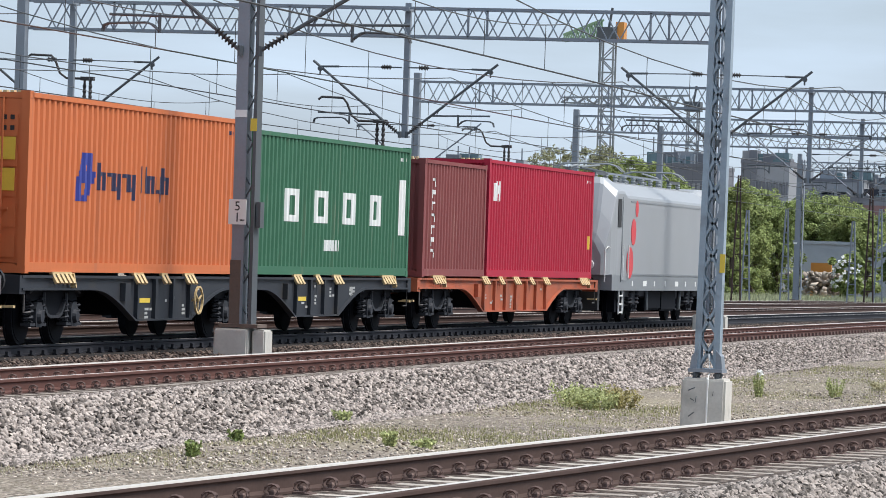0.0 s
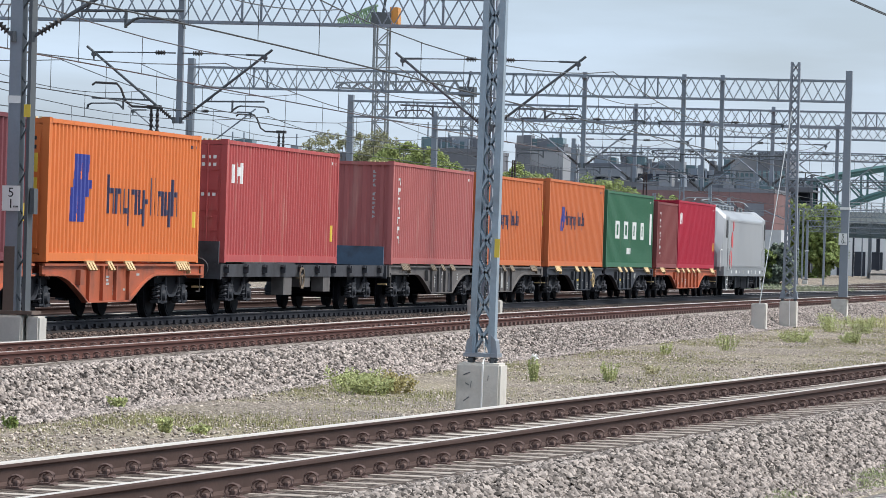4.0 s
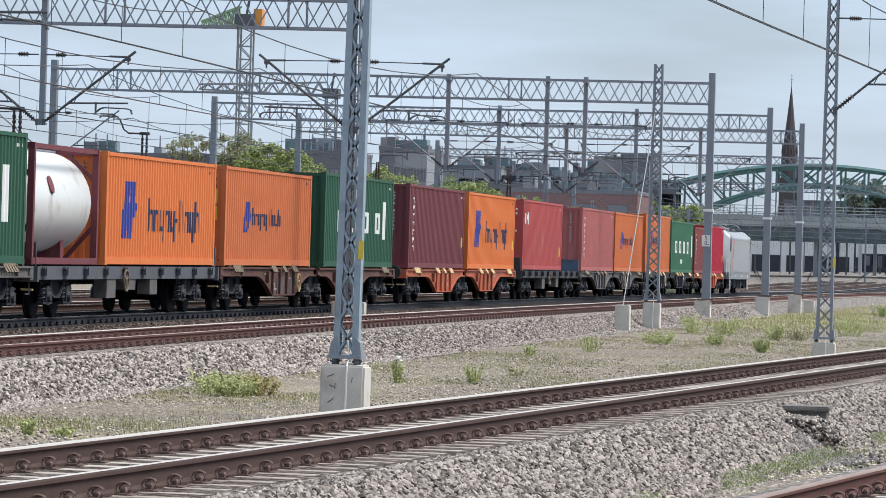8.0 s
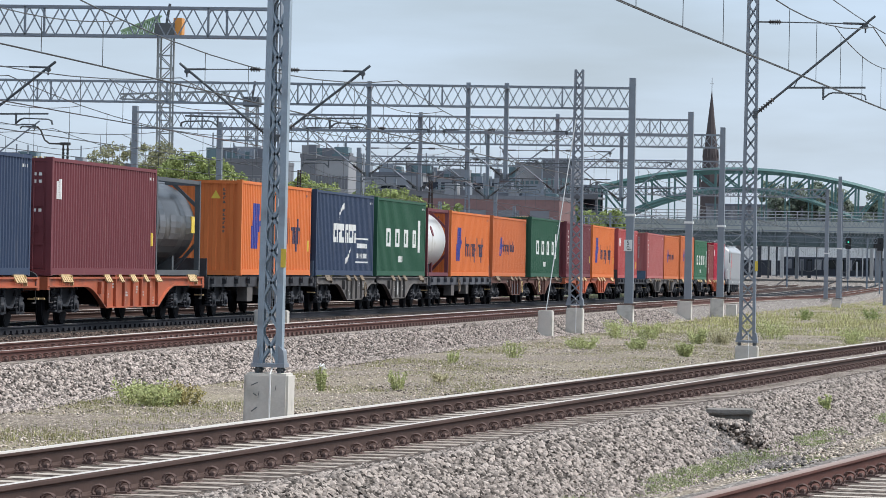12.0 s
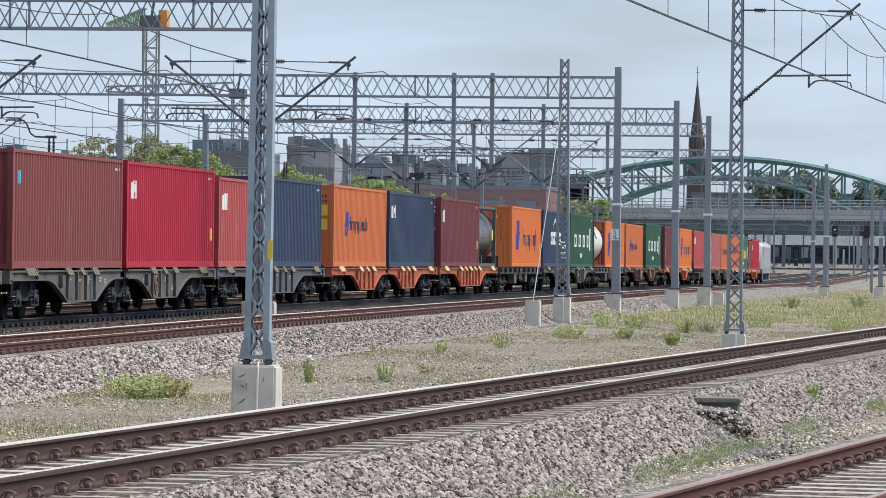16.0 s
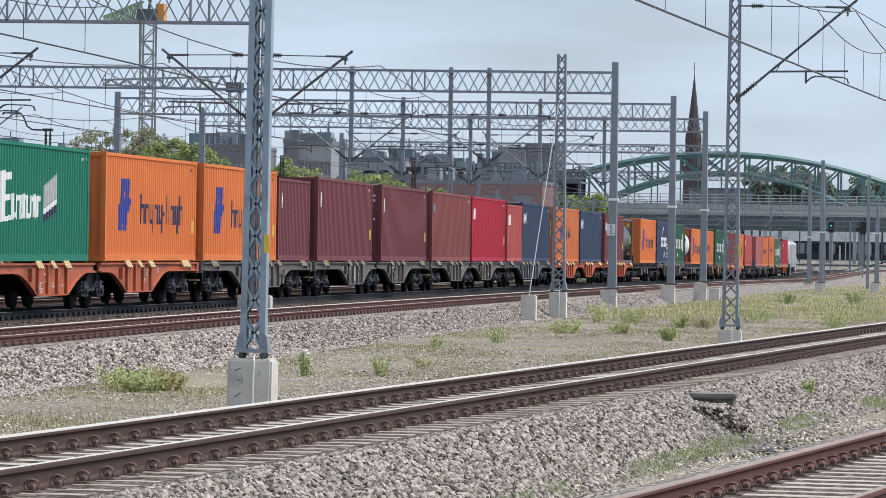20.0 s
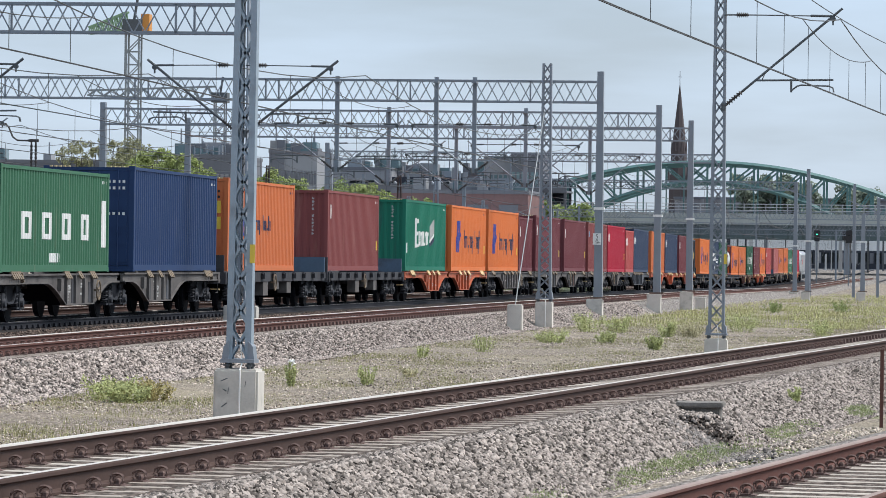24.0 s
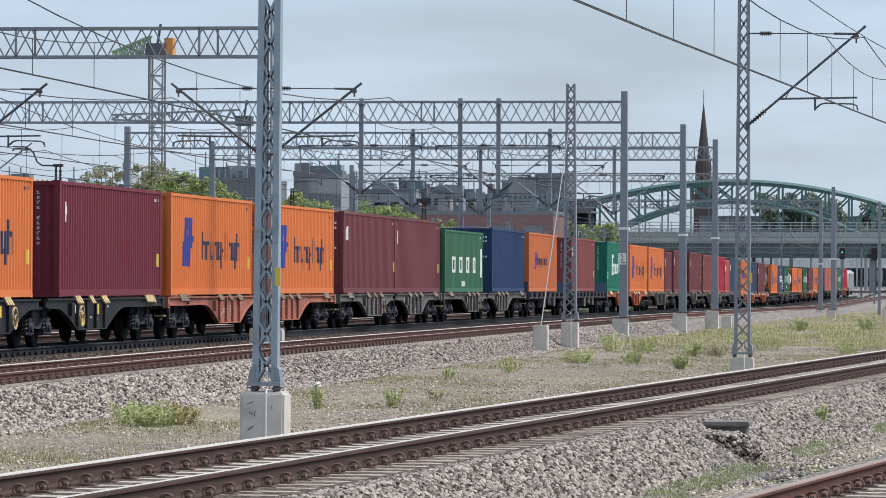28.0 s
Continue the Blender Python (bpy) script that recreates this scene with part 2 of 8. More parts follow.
M_GLASS_DARK = mat("dark_glass", (0.015, 0.018, 0.02), 0.08, 0, 0.05, 2.0)
# deep shade under the wagons is put into this colour
M_BOGIE = mat("shade_dark_bogie_grime", (0.010, 0.011, 0.015), 0.75, 0.2, 0.3, 4.0, 30.0)
# lighter copy for bogie parts that catch the light
M_BOGIE_LIT = mat("lit_worn_bogie_casting", (0.036, 0.038, 0.045), 0.65, 0.2, 0.3, 4.0, 30.0)
M_WALL_BLUE = mat("pale_blue_grey_wall", (0.36, 0.40, 0.44), 0.9, 0, 0.1, 0.3, 3.0)
M_TANK = mat("white_tank_shell", (0.72, 0.72, 0.70), 0.35, 0.1, 0.06, 1.5, 30.0, dirt=(0.4, 0.36, 0.3), dirt_amount=0.15)
M_TANK_DARK = mat("grimy_dark_tank_shell", (0.06, 0.058, 0.06), 0.3, 0.3, 0.25, 1.2, 20.0, dirt=(0.2, 0.2, 0.2), dirt_amount=0.1)
# base colour raised to carry the haze before the far coaches
M_NAVY_DARK = mat("dark_navy_coach_paint", (0.05, 0.055, 0.07), 0.9, 0, 0.15, 0.5)
M_CLADDING = mat("dull_grey_cladding", (0.13, 0.13, 0.14), 0.35, 0.4, 0.2, 1.2, 20.0)
M_CLADDING_DARK = mat("sooty_cladding", (0.035, 0.034, 0.037), 0.3, 0.3, 0.25, 1.2, 20.0)
M_LEAF = mat("green_leaves", (0.19, 0.24, 0.07), 0.6, 0, 0.25, 0.6, 9.0, island=0.45)
M_LEAF_TWIG = mat("sparse_brownish_leaves", (0.22, 0.22, 0.12), 0.7, 0, 0.25, 0.6, 9.0, island=0.4)
M_LEAF_YOUNG = mat("young_green_leaves", (0.225, 0.27, 0.085), 0.6, 0, 0.25, 0.6, 9.0, island=0.4)
M_LEAF_RUST = mat("rust_tipped_leaves", (0.34, 0.29, 0.12), 0.7, 0, 0.25, 2.0, 9.0, island=0.4)
M_WEED = mat("weed_green", (0.36, 0.385, 0.165), 0.7, 0, 0.25, 2.0, 9.0, island=0.3)
M_GRASS_DRY = mat("dry_grass", (0.40, 0.37, 0.23), 0.8, 0, 0.25, 2.0, 9.0, island=0.25)
M_GRASS_FRESH = mat("fresh_green_grass", (0.31, 0.36, 0.165), 0.7, 0, 0.25, 2.0, 9.0, island=0.2)
M_MEADOW = mat("meadow_grass", (0.50, 0.49, 0.23), 0.8, 0, 0.25, 2.0, 9.0, island=0.25)
M_MEADOW_FAR = mat("pale_green_meadow", (0.34, 0.365, 0.225), 0.8, 0, 0.25, 2.0, 9.0, island=0.25)
M_TUFT = mat("olive_tufts", (0.32, 0.31, 0.15), 0.8, 0, 0.25, 2.0, 9.0, island=0.3)
M_BARK = mat("bark", (0.10, 0.08, 0.065), 0.9, 0, 0.2, 4.0)
M_BRIDGE = mat("sea_green_bridge_paint", (0.082, 0.172, 0.168), 0.5, 0.1, 0.1, 0.2, 2.0)
M_STONE_WALL = mat("pale_stone", (0.50, 0.51, 0.53), 0.9, 0, 0.12, 0.2, 2.0)
M_BRICK = mat("dark_red_brick", (0.205, 0.128, 0.125), 0.9, 0, 0.18, 0.15, 2.0)
# slate lightened, with distance haze in the colour
M_SPIRE = mat("dark_slate", (0.088, 0.076, 0.08), 0.8, 0, 0.15, 0.3, 2.0)
M_FACADE_DARK = mat("dark_grey_facade", (0.16, 0.165, 0.185), 0.7, 0, 0.08, 0.2, 2.0)
M_FACADE = mat("grey_facade", (0.285, 0.29, 0.305), 0.7, 0, 0.08, 0.2, 2.0)
M_FACADE_GLASS = mat("blue_green_glazing", (0.13, 0.195, 0.215), 0.2, 0.1, 0.15, 0.3, 2.0)
M_GLASS_PALE = mat("pale_blue_glazing", (0.19, 0.265, 0.29), 0.2, 0.1, 0.15, 0.3, 2.0)
M_WHITE_WALL = mat("white_plaster", (0.74, 0.75, 0.76), 0.9, 0, 0.12, 0.2, 2.0)
M_BRICK_GREY = mat("grey_brown_brick", (0.27, 0.255, 0.265), 0.9, 0, 0.18, 0.15, 2.0)
M_BALUSTRADE = mat("pale_green_grey_concrete", (0.40, 0.42, 0.40), 0.9, 0, 0.25, 0.3, 3.0)
# green lifted to include haze over the far girder
M_GIRDER = mat("dark_green_girder_paint", (0.10, 0.135, 0.14), 0.6, 0.1, 0.12, 0.2, 2.0)
M_CRANE_GREEN = mat("green_crane_paint", (0.27, 0.40, 0.24), 0.5, 0, 0.1, 0.5)
M_CRANE_GREY = mat("grey_crane_steel", (0.27, 0.29, 0.30), 0.6, 0.1, 0.1, 0.5)
M_ORANGE_PAINT = mat("crane_orange", (0.62, 0.26, 0.05), 0.5, 0, 0.1, 0.5)


def box_paint(name, color, wear=0.2, dirt=(0.12, 0.07, 0.05)):
    return mat(name, color, 0.62, 0.0, 0.10, 0.7, 14.0, dirt=dirt, dirt_amount=wear, dirt_scale=2.6, stretch=(1, 1, 0.16))


PAINT = {
    "orange": box_paint("orange_container_paint", (0.66, 0.18, 0.05), 0.04, (0.5, 0.14, 0.04)),
    "orange_old": box_paint("faded_orange_container_paint", (0.56, 0.158, 0.056), 0.06, (0.42, 0.14, 0.07)),
    "green": box_paint("green_container_paint", (0.046, 0.145, 0.083), 0.04, (0.12, 0.17, 0.11)),
    "green_dark": box_paint("dark_green_container_paint", (0.026, 0.093, 0.055), 0.04, (0.06, 0.1, 0.07)),
    "teal": box_paint("teal_container_paint", (0.012, 0.165, 0.105), 0.05, (0.03, 0.1, 0.08)),
    "crimson": box_paint("crimson_container_paint", (0.40, 0.018, 0.045), 0.02, (0.3, 0.02, 0.04)),
    "red": box_paint("faded_red_container_paint", (0.42, 0.08, 0.078), 0.14, (0.48, 0.21, 0.17)),
    "brown": box_paint("red_brown_container_paint", (0.225, 0.062, 0.06), 0.06, (0.28, 0.12, 0.1)),
    "rose": box_paint("sun_bleached_red_container_paint", (0.41, 0.125, 0.118), 0.14, (0.46, 0.22, 0.19)),
    "wine": box_paint("wine_red_container_paint", (0.155, 0.022, 0.04), 0.03, (0.15, 0.04, 0.05)),
    "maroon": box_paint("maroon_container_paint", (0.16, 0.043, 0.052), 0.04, (0.2, 0.075, 0.075)),
    "navy": box_paint("navy_container_paint", (0.035, 0.055, 0.105), 0.08, (0.1, 0.11, 0.14)),
    "blue": box_paint("deep_blue_container_paint", (0.020, 0.046, 0.125), 0.05, (0.05, 0.07, 0.14)),
}
FRAME = {
    "board": mat("blue_grey_board_paint", (0.075, 0.115, 0.17), 0.7, 0, 0.2, 1.0, 15.0, dirt=(0.05, 0.05, 0.055), dirt_amount=0.3),
    "orange": mat("orange_red_wagon_paint", (0.40, 0.105, 0.05), 0.6, 0, 0.18, 1.0, 15.0, dirt=(0.12, 0.06, 0.045), dirt_amount=0.4),
    "red": mat("faded_red_wagon_paint", (0.36, 0.13, 0.088), 0.7, 0, 0.22, 1.0, 15.0, dirt=(0.14, 0.075, 0.06), dirt_amount=0.4),
    "dark": mat("dark_grey_wagon_paint", (0.030, 0.033, 0.041), 0.6, 0, 0.12, 1.0, 15.0, dirt=(0.05, 0.045, 0.04), dirt_amount=0.2),
    "worn": mat("weathered_wagon_paint", (0.135, 0.126, 0.122), 0.75, 0, 0.25, 1.0, 15.0, dirt=(0.05, 0.046, 0.048), dirt_amount=0.35),
    "sooty": mat("sooty_wagon_paint", (0.068, 0.069, 0.077), 0.8, 0, 0.25, 1.0, 15.0, dirt=(0.035, 0.032, 0.032), dirt_amount=0.4),
    "brown": mat("rust_brown_wagon_paint", (0.13, 0.07, 0.058), 0.75, 0, 0.2, 1.0, 15.0, dirt=(0.06, 0.045, 0.04), dirt_amount=0.35),
    "grey": mat("grey_wagon_paint", (0.095, 0.1, 0.115), 0.7, 0, 0.15, 1.0, 15.0, dirt=(0.09, 0.08, 0.07), dirt_amount=0.3),
    "black": mat("black_wagon_paint", (0.017, 0.018, 0.022), 0.62, 0, 0.12, 1.0, 15.0, dirt=(0.06, 0.05, 0.045), dirt_amount=0.15),
}


# ---- mesh helpers ----
def box(bm, x0, x1, y0, y1, z0, z1):
    v = [bm.verts.new((x, y, z)) for z in (z0, z1) for y in (y0, y1) for x in (x0, x1)]
    for f in ((0, 2, 3, 1), (4, 5, 7, 6), (0, 1, 5, 4), (2, 6, 7, 3), (0, 4, 6, 2), (1, 3, 7, 5)):
        bm.faces.new([v[i] for i in f])
    return v


def bar(bm, a, b, w, h=None, sides=4):
    """A straight bar from a to b; w, h its section (or a round bar with more sides)."""
    a, b = Vector(a), Vector(b)
    h = w if h is None else h
    d = (b - a).normalized()
    up = Vector((0, 0, 1)) if abs(d.z) < 0.95 else Vector((0, 1, 0))
    r = d.cross(up).normalized()
    u = r.cross(d)
    ring = [(math.cos(math.pi * (2 * k + 1) / sides), math.sin(math.pi * (2 * k + 1) / sides)) for k in range(sides)]
    f = 0.7071 if sides == 4 else 0.5
    va = [bm.verts.new(a + r * (c * w * f) + u * (s * h * f)) for c, s in ring]
    vb = [bm.verts.new(b + r * (c * w * f) + u * (s * h * f)) for c, s in ring]
    for k in range(sides):
        j = (k + 1) % sides
        bm.faces.new((va[k], va[j], vb[j], vb[k]))
    bm.faces.new(va[::-1])
    bm.faces.new(vb)


def disc(bm, c, axis, r0, r1, length, sides=20):
    """A round body along an axis: radius r0 at c, r1 at its other end."""
    c, d = Vector(c), Vector(axis).normalized()
    up = Vector((0, 0, 1)) if abs(d.z) < 0.9 else Vector((1, 0, 0))
    r = d.cross(up).normalized()
    u = r.cross(d)
    ra, rb = [], []
    for k in range(sides):
        t = 2 * math.pi * k / sides
        o = r * math.cos(t) + u * math.sin(t)
        ra.append(bm.verts.new(c + o * r0))
        rb.append(bm.verts.new(c + d * length + o * r1))
    for k in range(sides):
        j = (k + 1) % sides
        bm.faces.new((ra[k], ra[j], rb[j], rb[k]))
    bm.faces.new(ra[::-1])
    bm.faces.new(rb)


def extrude_x(bm, pts, x0, x1):
    """A side outline, points (y, z), given thickness from x0 to x1."""
    a = [bm.verts.new((x0, y, z)) for y, z in pts]
    b = [bm.verts.new((x1, y, z)) for y, z in pts]
    n = len(pts)
    for k in range(n):
        j = (k + 1) % n
        bm.faces.new((a[k], a[j], b[j], b[k]))
    bm.faces.new(a[::-1])
    bm.faces.new(b)


def mesh(name, bm, material, smooth=False):
    bmesh.ops.recalc_face_normals(bm, faces=bm.faces)
    me = bpy.data.meshes.new(name)
    bm.to_mesh(me)
    bm.free()
    me.materials.append(material)
    if smooth:
        me.polygons.foreach_set("use_smooth", [True] * len(me.polygons))
    return me


def part(name, bm, material, parent, label="", smooth=False):
    """Links a bmesh (or a ready mesh) as one mesh object under a thing or a part."""
    me = mesh(name, bm, material, smooth) if isinstance(bm, bmesh.types.BMesh) else bm
    ob = new(name, me)
    ob.parent = parent
    if name in ("word_mark", "number_bars", "data_bars", "hazard_stripes", "small_line", "letter_column", "small_bars", "number_mark", "white_panel", "data_mark", "blossom"):
        tagged(ob, label, kind="stuff")
    elif label:
        tagged(ob, label)
    return ob


def thing(name, label, category, group="", kind="", at=None):
    ob = new(name)
    ob.empty_display_size = 0.2
    tagged(ob, label, category, group, kind)
    if at is not None:
        ob.matrix_basis = at
    return ob


def bars(name, segs, w, material, parent, h=None, label="", sides=4):
    """Separate straight members: each pair of points is one part."""
    for a, b in segs:
        bm = bmesh.new()
        bar(bm, a, b, w, h, sides)
        part(name, bm, material, parent, label)


def tube(bm, pts, w, sides=5):
    """One continuous round line through the points."""
    rings = []
    for i, p in enumerate(pts):
        d = (Vector(pts[min(i + 1, len(pts) - 1)]) - Vector(pts[max(i - 1, 0)])).normalized()
        up = Vector((0, 0, 1)) if abs(d.z) < 0.95 else Vector((0, 1, 0))
        r = d.cross(up).normalized()
        u = r.cross(d)
        rings.append([bm.verts.new(Vector(p) + (r * math.cos(6.2832 * k / sides) + u * math.sin(6.2832 * k / sides)) * w / 2) for k in range(sides)])
    for a, b in zip(rings, rings[1:]):
        for k in range(sides):
            bm.faces.new((a[k], a[(k + 1) % sides], b[(k + 1) % sides], b[k]))
    bm.faces.new(rings[0][::-1])
    bm.faces.new(rings[-1])


def lathe(bm, a, b, profile, sides=10):
    """One turned body from a to b; profile gives (share of the way, radius)."""
    a, b = Vector(a), Vector(b)
    d = (b - a).normalized()
    up = Vector((0, 0, 1)) if abs(d.z) < 0.95 else Vector((0, 1, 0))
    r = d.cross(up).normalized()
    u = r.cross(d)
    rings = [[bm.verts.new(a + (b - a) * s + (r * math.cos(6.2832 * k / sides) + u * math.sin(6.2832 * k / sides)) * w) for k in range(sides)] for s, w in profile]
    for p, q in zip(rings, rings[1:]):
        for k in range(sides):
            bm.faces.new((p[k], p[(k + 1) % sides], q[(k + 1) % sides], q[k]))
    bm.faces.new(rings[0][::-1])
    bm.faces.new(rings[-1])


def whole(name, bm, material, label, category="", group="", kind="", smooth=False):
    ob = new(name, mesh(name, bm, material, smooth) if isinstance(bm, bmesh.types.BMesh) else bm)
    return tagged(ob, label, category, group, kind)


# ---- the lines of the tracks ----
def fall(y):
    """The yard's ground sinks gently with distance and levels out."""
    d = min(280.0, max(0.0, y - 100.0))
    e = max(0.0, y - 380.0)
    return -0.0012 * d - 0.0000072 * d * d - 0.0052 * 40.0 * (1.0 - math.exp(-e / 40.0))


def bend(y):
    d = min(290.0, max(0.0, y - 170.0))
    e = min(300.0, max(0.0, y - 460.0))
    return -0.000018 * d * d - 0.01044 * e + 0.0000384 * e * e


TRACKS = {  # name: (x at y=0, slope, rail head z, first y, last y)
    "train": (-23.65, 0.0, -0.02, -80, 760),
    "middle": (-17.50, 0.0, 0.05, -60, 760),
    "near": (-9.81, 0.0816, 0.14, 8, 420),
    "right": (-5.42, 0.12, 0.0, 8, 160),
    "far_a": (-28.6, 0.0, -0.05, -60, 760),
    "far_b": (-33.4, 0.0, -0.05, -60, 760),
    "far_c": (-38.2, 0.0, -0.1, -60, 760),
}


def line(name, y):
    """Centre of a track at y: x, z of the rail heads."""
    x0, k, z, _, _ = TRACKS[name]
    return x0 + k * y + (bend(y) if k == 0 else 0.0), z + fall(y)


# ---- ground ----
def steps(y0, y1):
    y, out = y0, []
    while y < y1:
        out.append(y)
        y += max(1.5, 0.03 * abs(y))
    return out + [y1]


def ribbon(name, ys, section, material, label, kind="structure", category="ground"):
    """A sheet or bed along y: section(y) gives its points (x, z) across."""
    verts, faces = [], []
    n = len(section(ys[0]))
    for y in ys:
        verts += [(x, y, z) for x, z in section(y)]
    for k in range(len(ys) - 1):
        for j in range(n - 1):
            a = k * n + j
            faces.append((a, a + 1, a + n + 1, a + n))
    me = bpy.data.meshes.new(name)
    me.from_pydata(verts, [], faces)
    me.materials.append(material)
    ob = new(name, me)
    return tagged(ob, label, category, "", kind)


GROUND = -0.62


def ground_section(y):
    g = GROUND + fall(y)
    out = []
    for x in (-1500, -600, -300, -140, -80, -60, -50, -44, -36, -30, -25, -19, -16, -14, -12, -10, -8, -6, -4, -2, 0, 3, 6, 10, 20, 40, 80, 160, 400, 900, 1500):
        bump = 0.06 * noise.noise((x * 0.35, y * 0.12, 3.1)) if -44 < x < 20 else 0.0
        out.append((x, g + bump))
    return out


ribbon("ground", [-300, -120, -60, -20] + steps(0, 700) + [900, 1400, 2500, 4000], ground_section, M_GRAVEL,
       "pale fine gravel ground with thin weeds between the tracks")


def bed(name, track, half, shoulder, old=False, wide=0.0, side=1.0, label=""):
    """Ballast bed under a track: flat top and two slopes."""
    y0, y1 = TRACKS[track][3:]

    def section(y):
        x, z = line(track, y)
        top, low = z - 0.198, GROUND + fall(y) - 0.1
        w = half + 0.08 * noise.noise((y * 0.4, 1.0, 7.0))
        crib = z - 0.1735
        return [(x - half - shoulder, low), (x - w, top - 0.02), (x - 1.48, top), (x - 1.34, crib), (x, crib - 0.002), (x + 1.34, crib), (x + 1.48, top), (x + w + wide, top - 0.03), (x + half + shoulder * side, low)]

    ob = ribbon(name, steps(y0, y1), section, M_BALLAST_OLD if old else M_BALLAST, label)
    ob.data.materials.append(M_CRIB)
    for p in ob.data.polygons:
        if p.index % 8 in (2, 3, 4, 5):
            p.material_index = 1
    return ob


bed("ballast_near", "near", 1.75, 0.95, wide=-0.1, side=1.1, label="grey crushed stone ballast bed of the nearest track")
bed("ballast_right", "right", 1.7, 0.8, label="grey crushed stone ballast with grass at its foot")
bed("ballast_middle", "middle", 1.75, 0.95, label="grey crushed stone ballast bank beside the rusty track")


def plateau_section(y):
    xa, xb = line("far_c", y)[0] - 3.2, line("middle", y)[0] - 1.7
    z = fall(y) - 0.235
    return [(xa - 1.5, z - 0.5)] + [(xa + (xb - xa) * k / 8, z + 0.02 * noise.noise((k * 3.0, y * 0.3, 0.0))) for k in range(9)]


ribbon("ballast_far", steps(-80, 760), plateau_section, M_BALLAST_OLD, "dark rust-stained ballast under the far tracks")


# ---- rails and sleepers ----
RAIL = [(-0.031, 0.0), (-0.036, -0.013), (-0.036, -0.035), (-0.012, -0.05), (-0.010, -0.135), (-0.07, -0.152), (-0.07, -0.17), (0.07, -0.17), (0.07, -0.152), (0.010, -0.135), (0.012, -0.05), (0.036, -0.035), (0.036, -0.013), (0.031, 0.0)]


def rail(track, side, material, label):
    y0, y1 = TRACKS[track][3:]
    ys = steps(y0, y1)
    verts, faces, n = [], [], len(RAIL)
    for y in ys:
        x, z = line(track, y)
        verts += [(x + side * 0.7535 + px, y, z + pz) for px, pz in RAIL]
    for k in range(len(ys) - 1):
        for j in range(n):
            a, b = k * n + j, k * n + (j + 1) % n
            faces.append((a, b, b + n, a + n))
    me = bpy.data.meshes.new("rail")
    me.from_pydata(verts, [], faces)
    me.materials.append(material)
    me.materials.append(M_RAIL_TOP if track != "right" else M_RAIL_PINK)
    for p in me.polygons:
        if p.index % n in ((n - 1, n - 2) if side < 0 else (n - 1, 0)):
            p.material_index = 1
    return tagged(new("rail", me), label, "rail", "running rails", "structure")


for tr in TRACKS:
    for side in (-1, 1):
        rail(tr, side, M_RAIL_RED if tr in ("right", "middle") else M_RAIL_DARK if tr == "train" else M_RAIL,
             "rust-brown steel rail with a bright polished head" if tr in ("near", "middle", "right") else "dark steel rail with a polished head")


def sleeper_mesh(material):
    bm = bmesh.new()
    extrude_x(bm, [(-0.15, -0.2), (-0.14, -0.03), (-0.064, 0.0), (0.064, 0.0), (0.14, -0.03), (0.15, -0.2)], -1.28, 1.28)
    return mesh("sleeper", bm, material)


def clip_verts(near=True):
    """A spring clip on its ribbed plate: short arch beside the rail foot."""
    bm = bmesh.new()
    box(bm, -0.05, 0.06, -0.09, 0.09, -0.012, 0.010)
    if near:
        for d, r in ((-0.035, 0.06), (0.03, 0.05)):
            tube(bm, [(0.01 - r * math.cos(a), d + 0.01 * math.sin(a), 0.045 + r * 0.85 * math.sin(a)) for a in (-0.9, -0.2, 0.5, 1.05, 1.57, 2.09, 2.64, 3.34, 4.05)], 0.021, 4)
        lathe(bm, (0.01, 0.0, 0.0), (0.01, 0.0, 0.055), [(0.0, 0.034), (0.7, 0.03), (1.0, 0.016)], 6)
        box(bm, -0.07, 0.10, -0.1, 0.1, -0.014, 0.0)
    else:
        box(bm, -0.02, 0.035, -0.085, 0.085, 0.0, 0.09)
    bm.verts.ensure_lookup_table()
    bm.verts.index_update()
    return np.array([v.co[:] for v in bm.verts]), [[v.index for v in f.verts] for f in bm.faces]


def repeat_mesh(name, verts, faces, places, material):
    """One joined mesh of the same small piece at many places (x, y, z, turn, size)."""
    n = len(verts)
    allv, allf = [], []
    for k, (x, y, z, turn, size) in enumerate(places):
        c, s = math.cos(turn), math.sin(turn)
        r = verts * size
        allv.append(np.stack([r[:, 0] * c - r[:, 1] * s + x, r[:, 0] * s + r[:, 1] * c + y, r[:, 2] + z], 1))
        allf += [[i + k * n for i in f] for f in faces]
    me = bpy.data.meshes.new(name)
    me.from_pydata(np.concatenate(allv).tolist(), [], allf)
    me.materials.append(material)
    return me


CLIP_V, CLIP_F = clip_verts()
FAR_V, FAR_F = clip_verts(False)


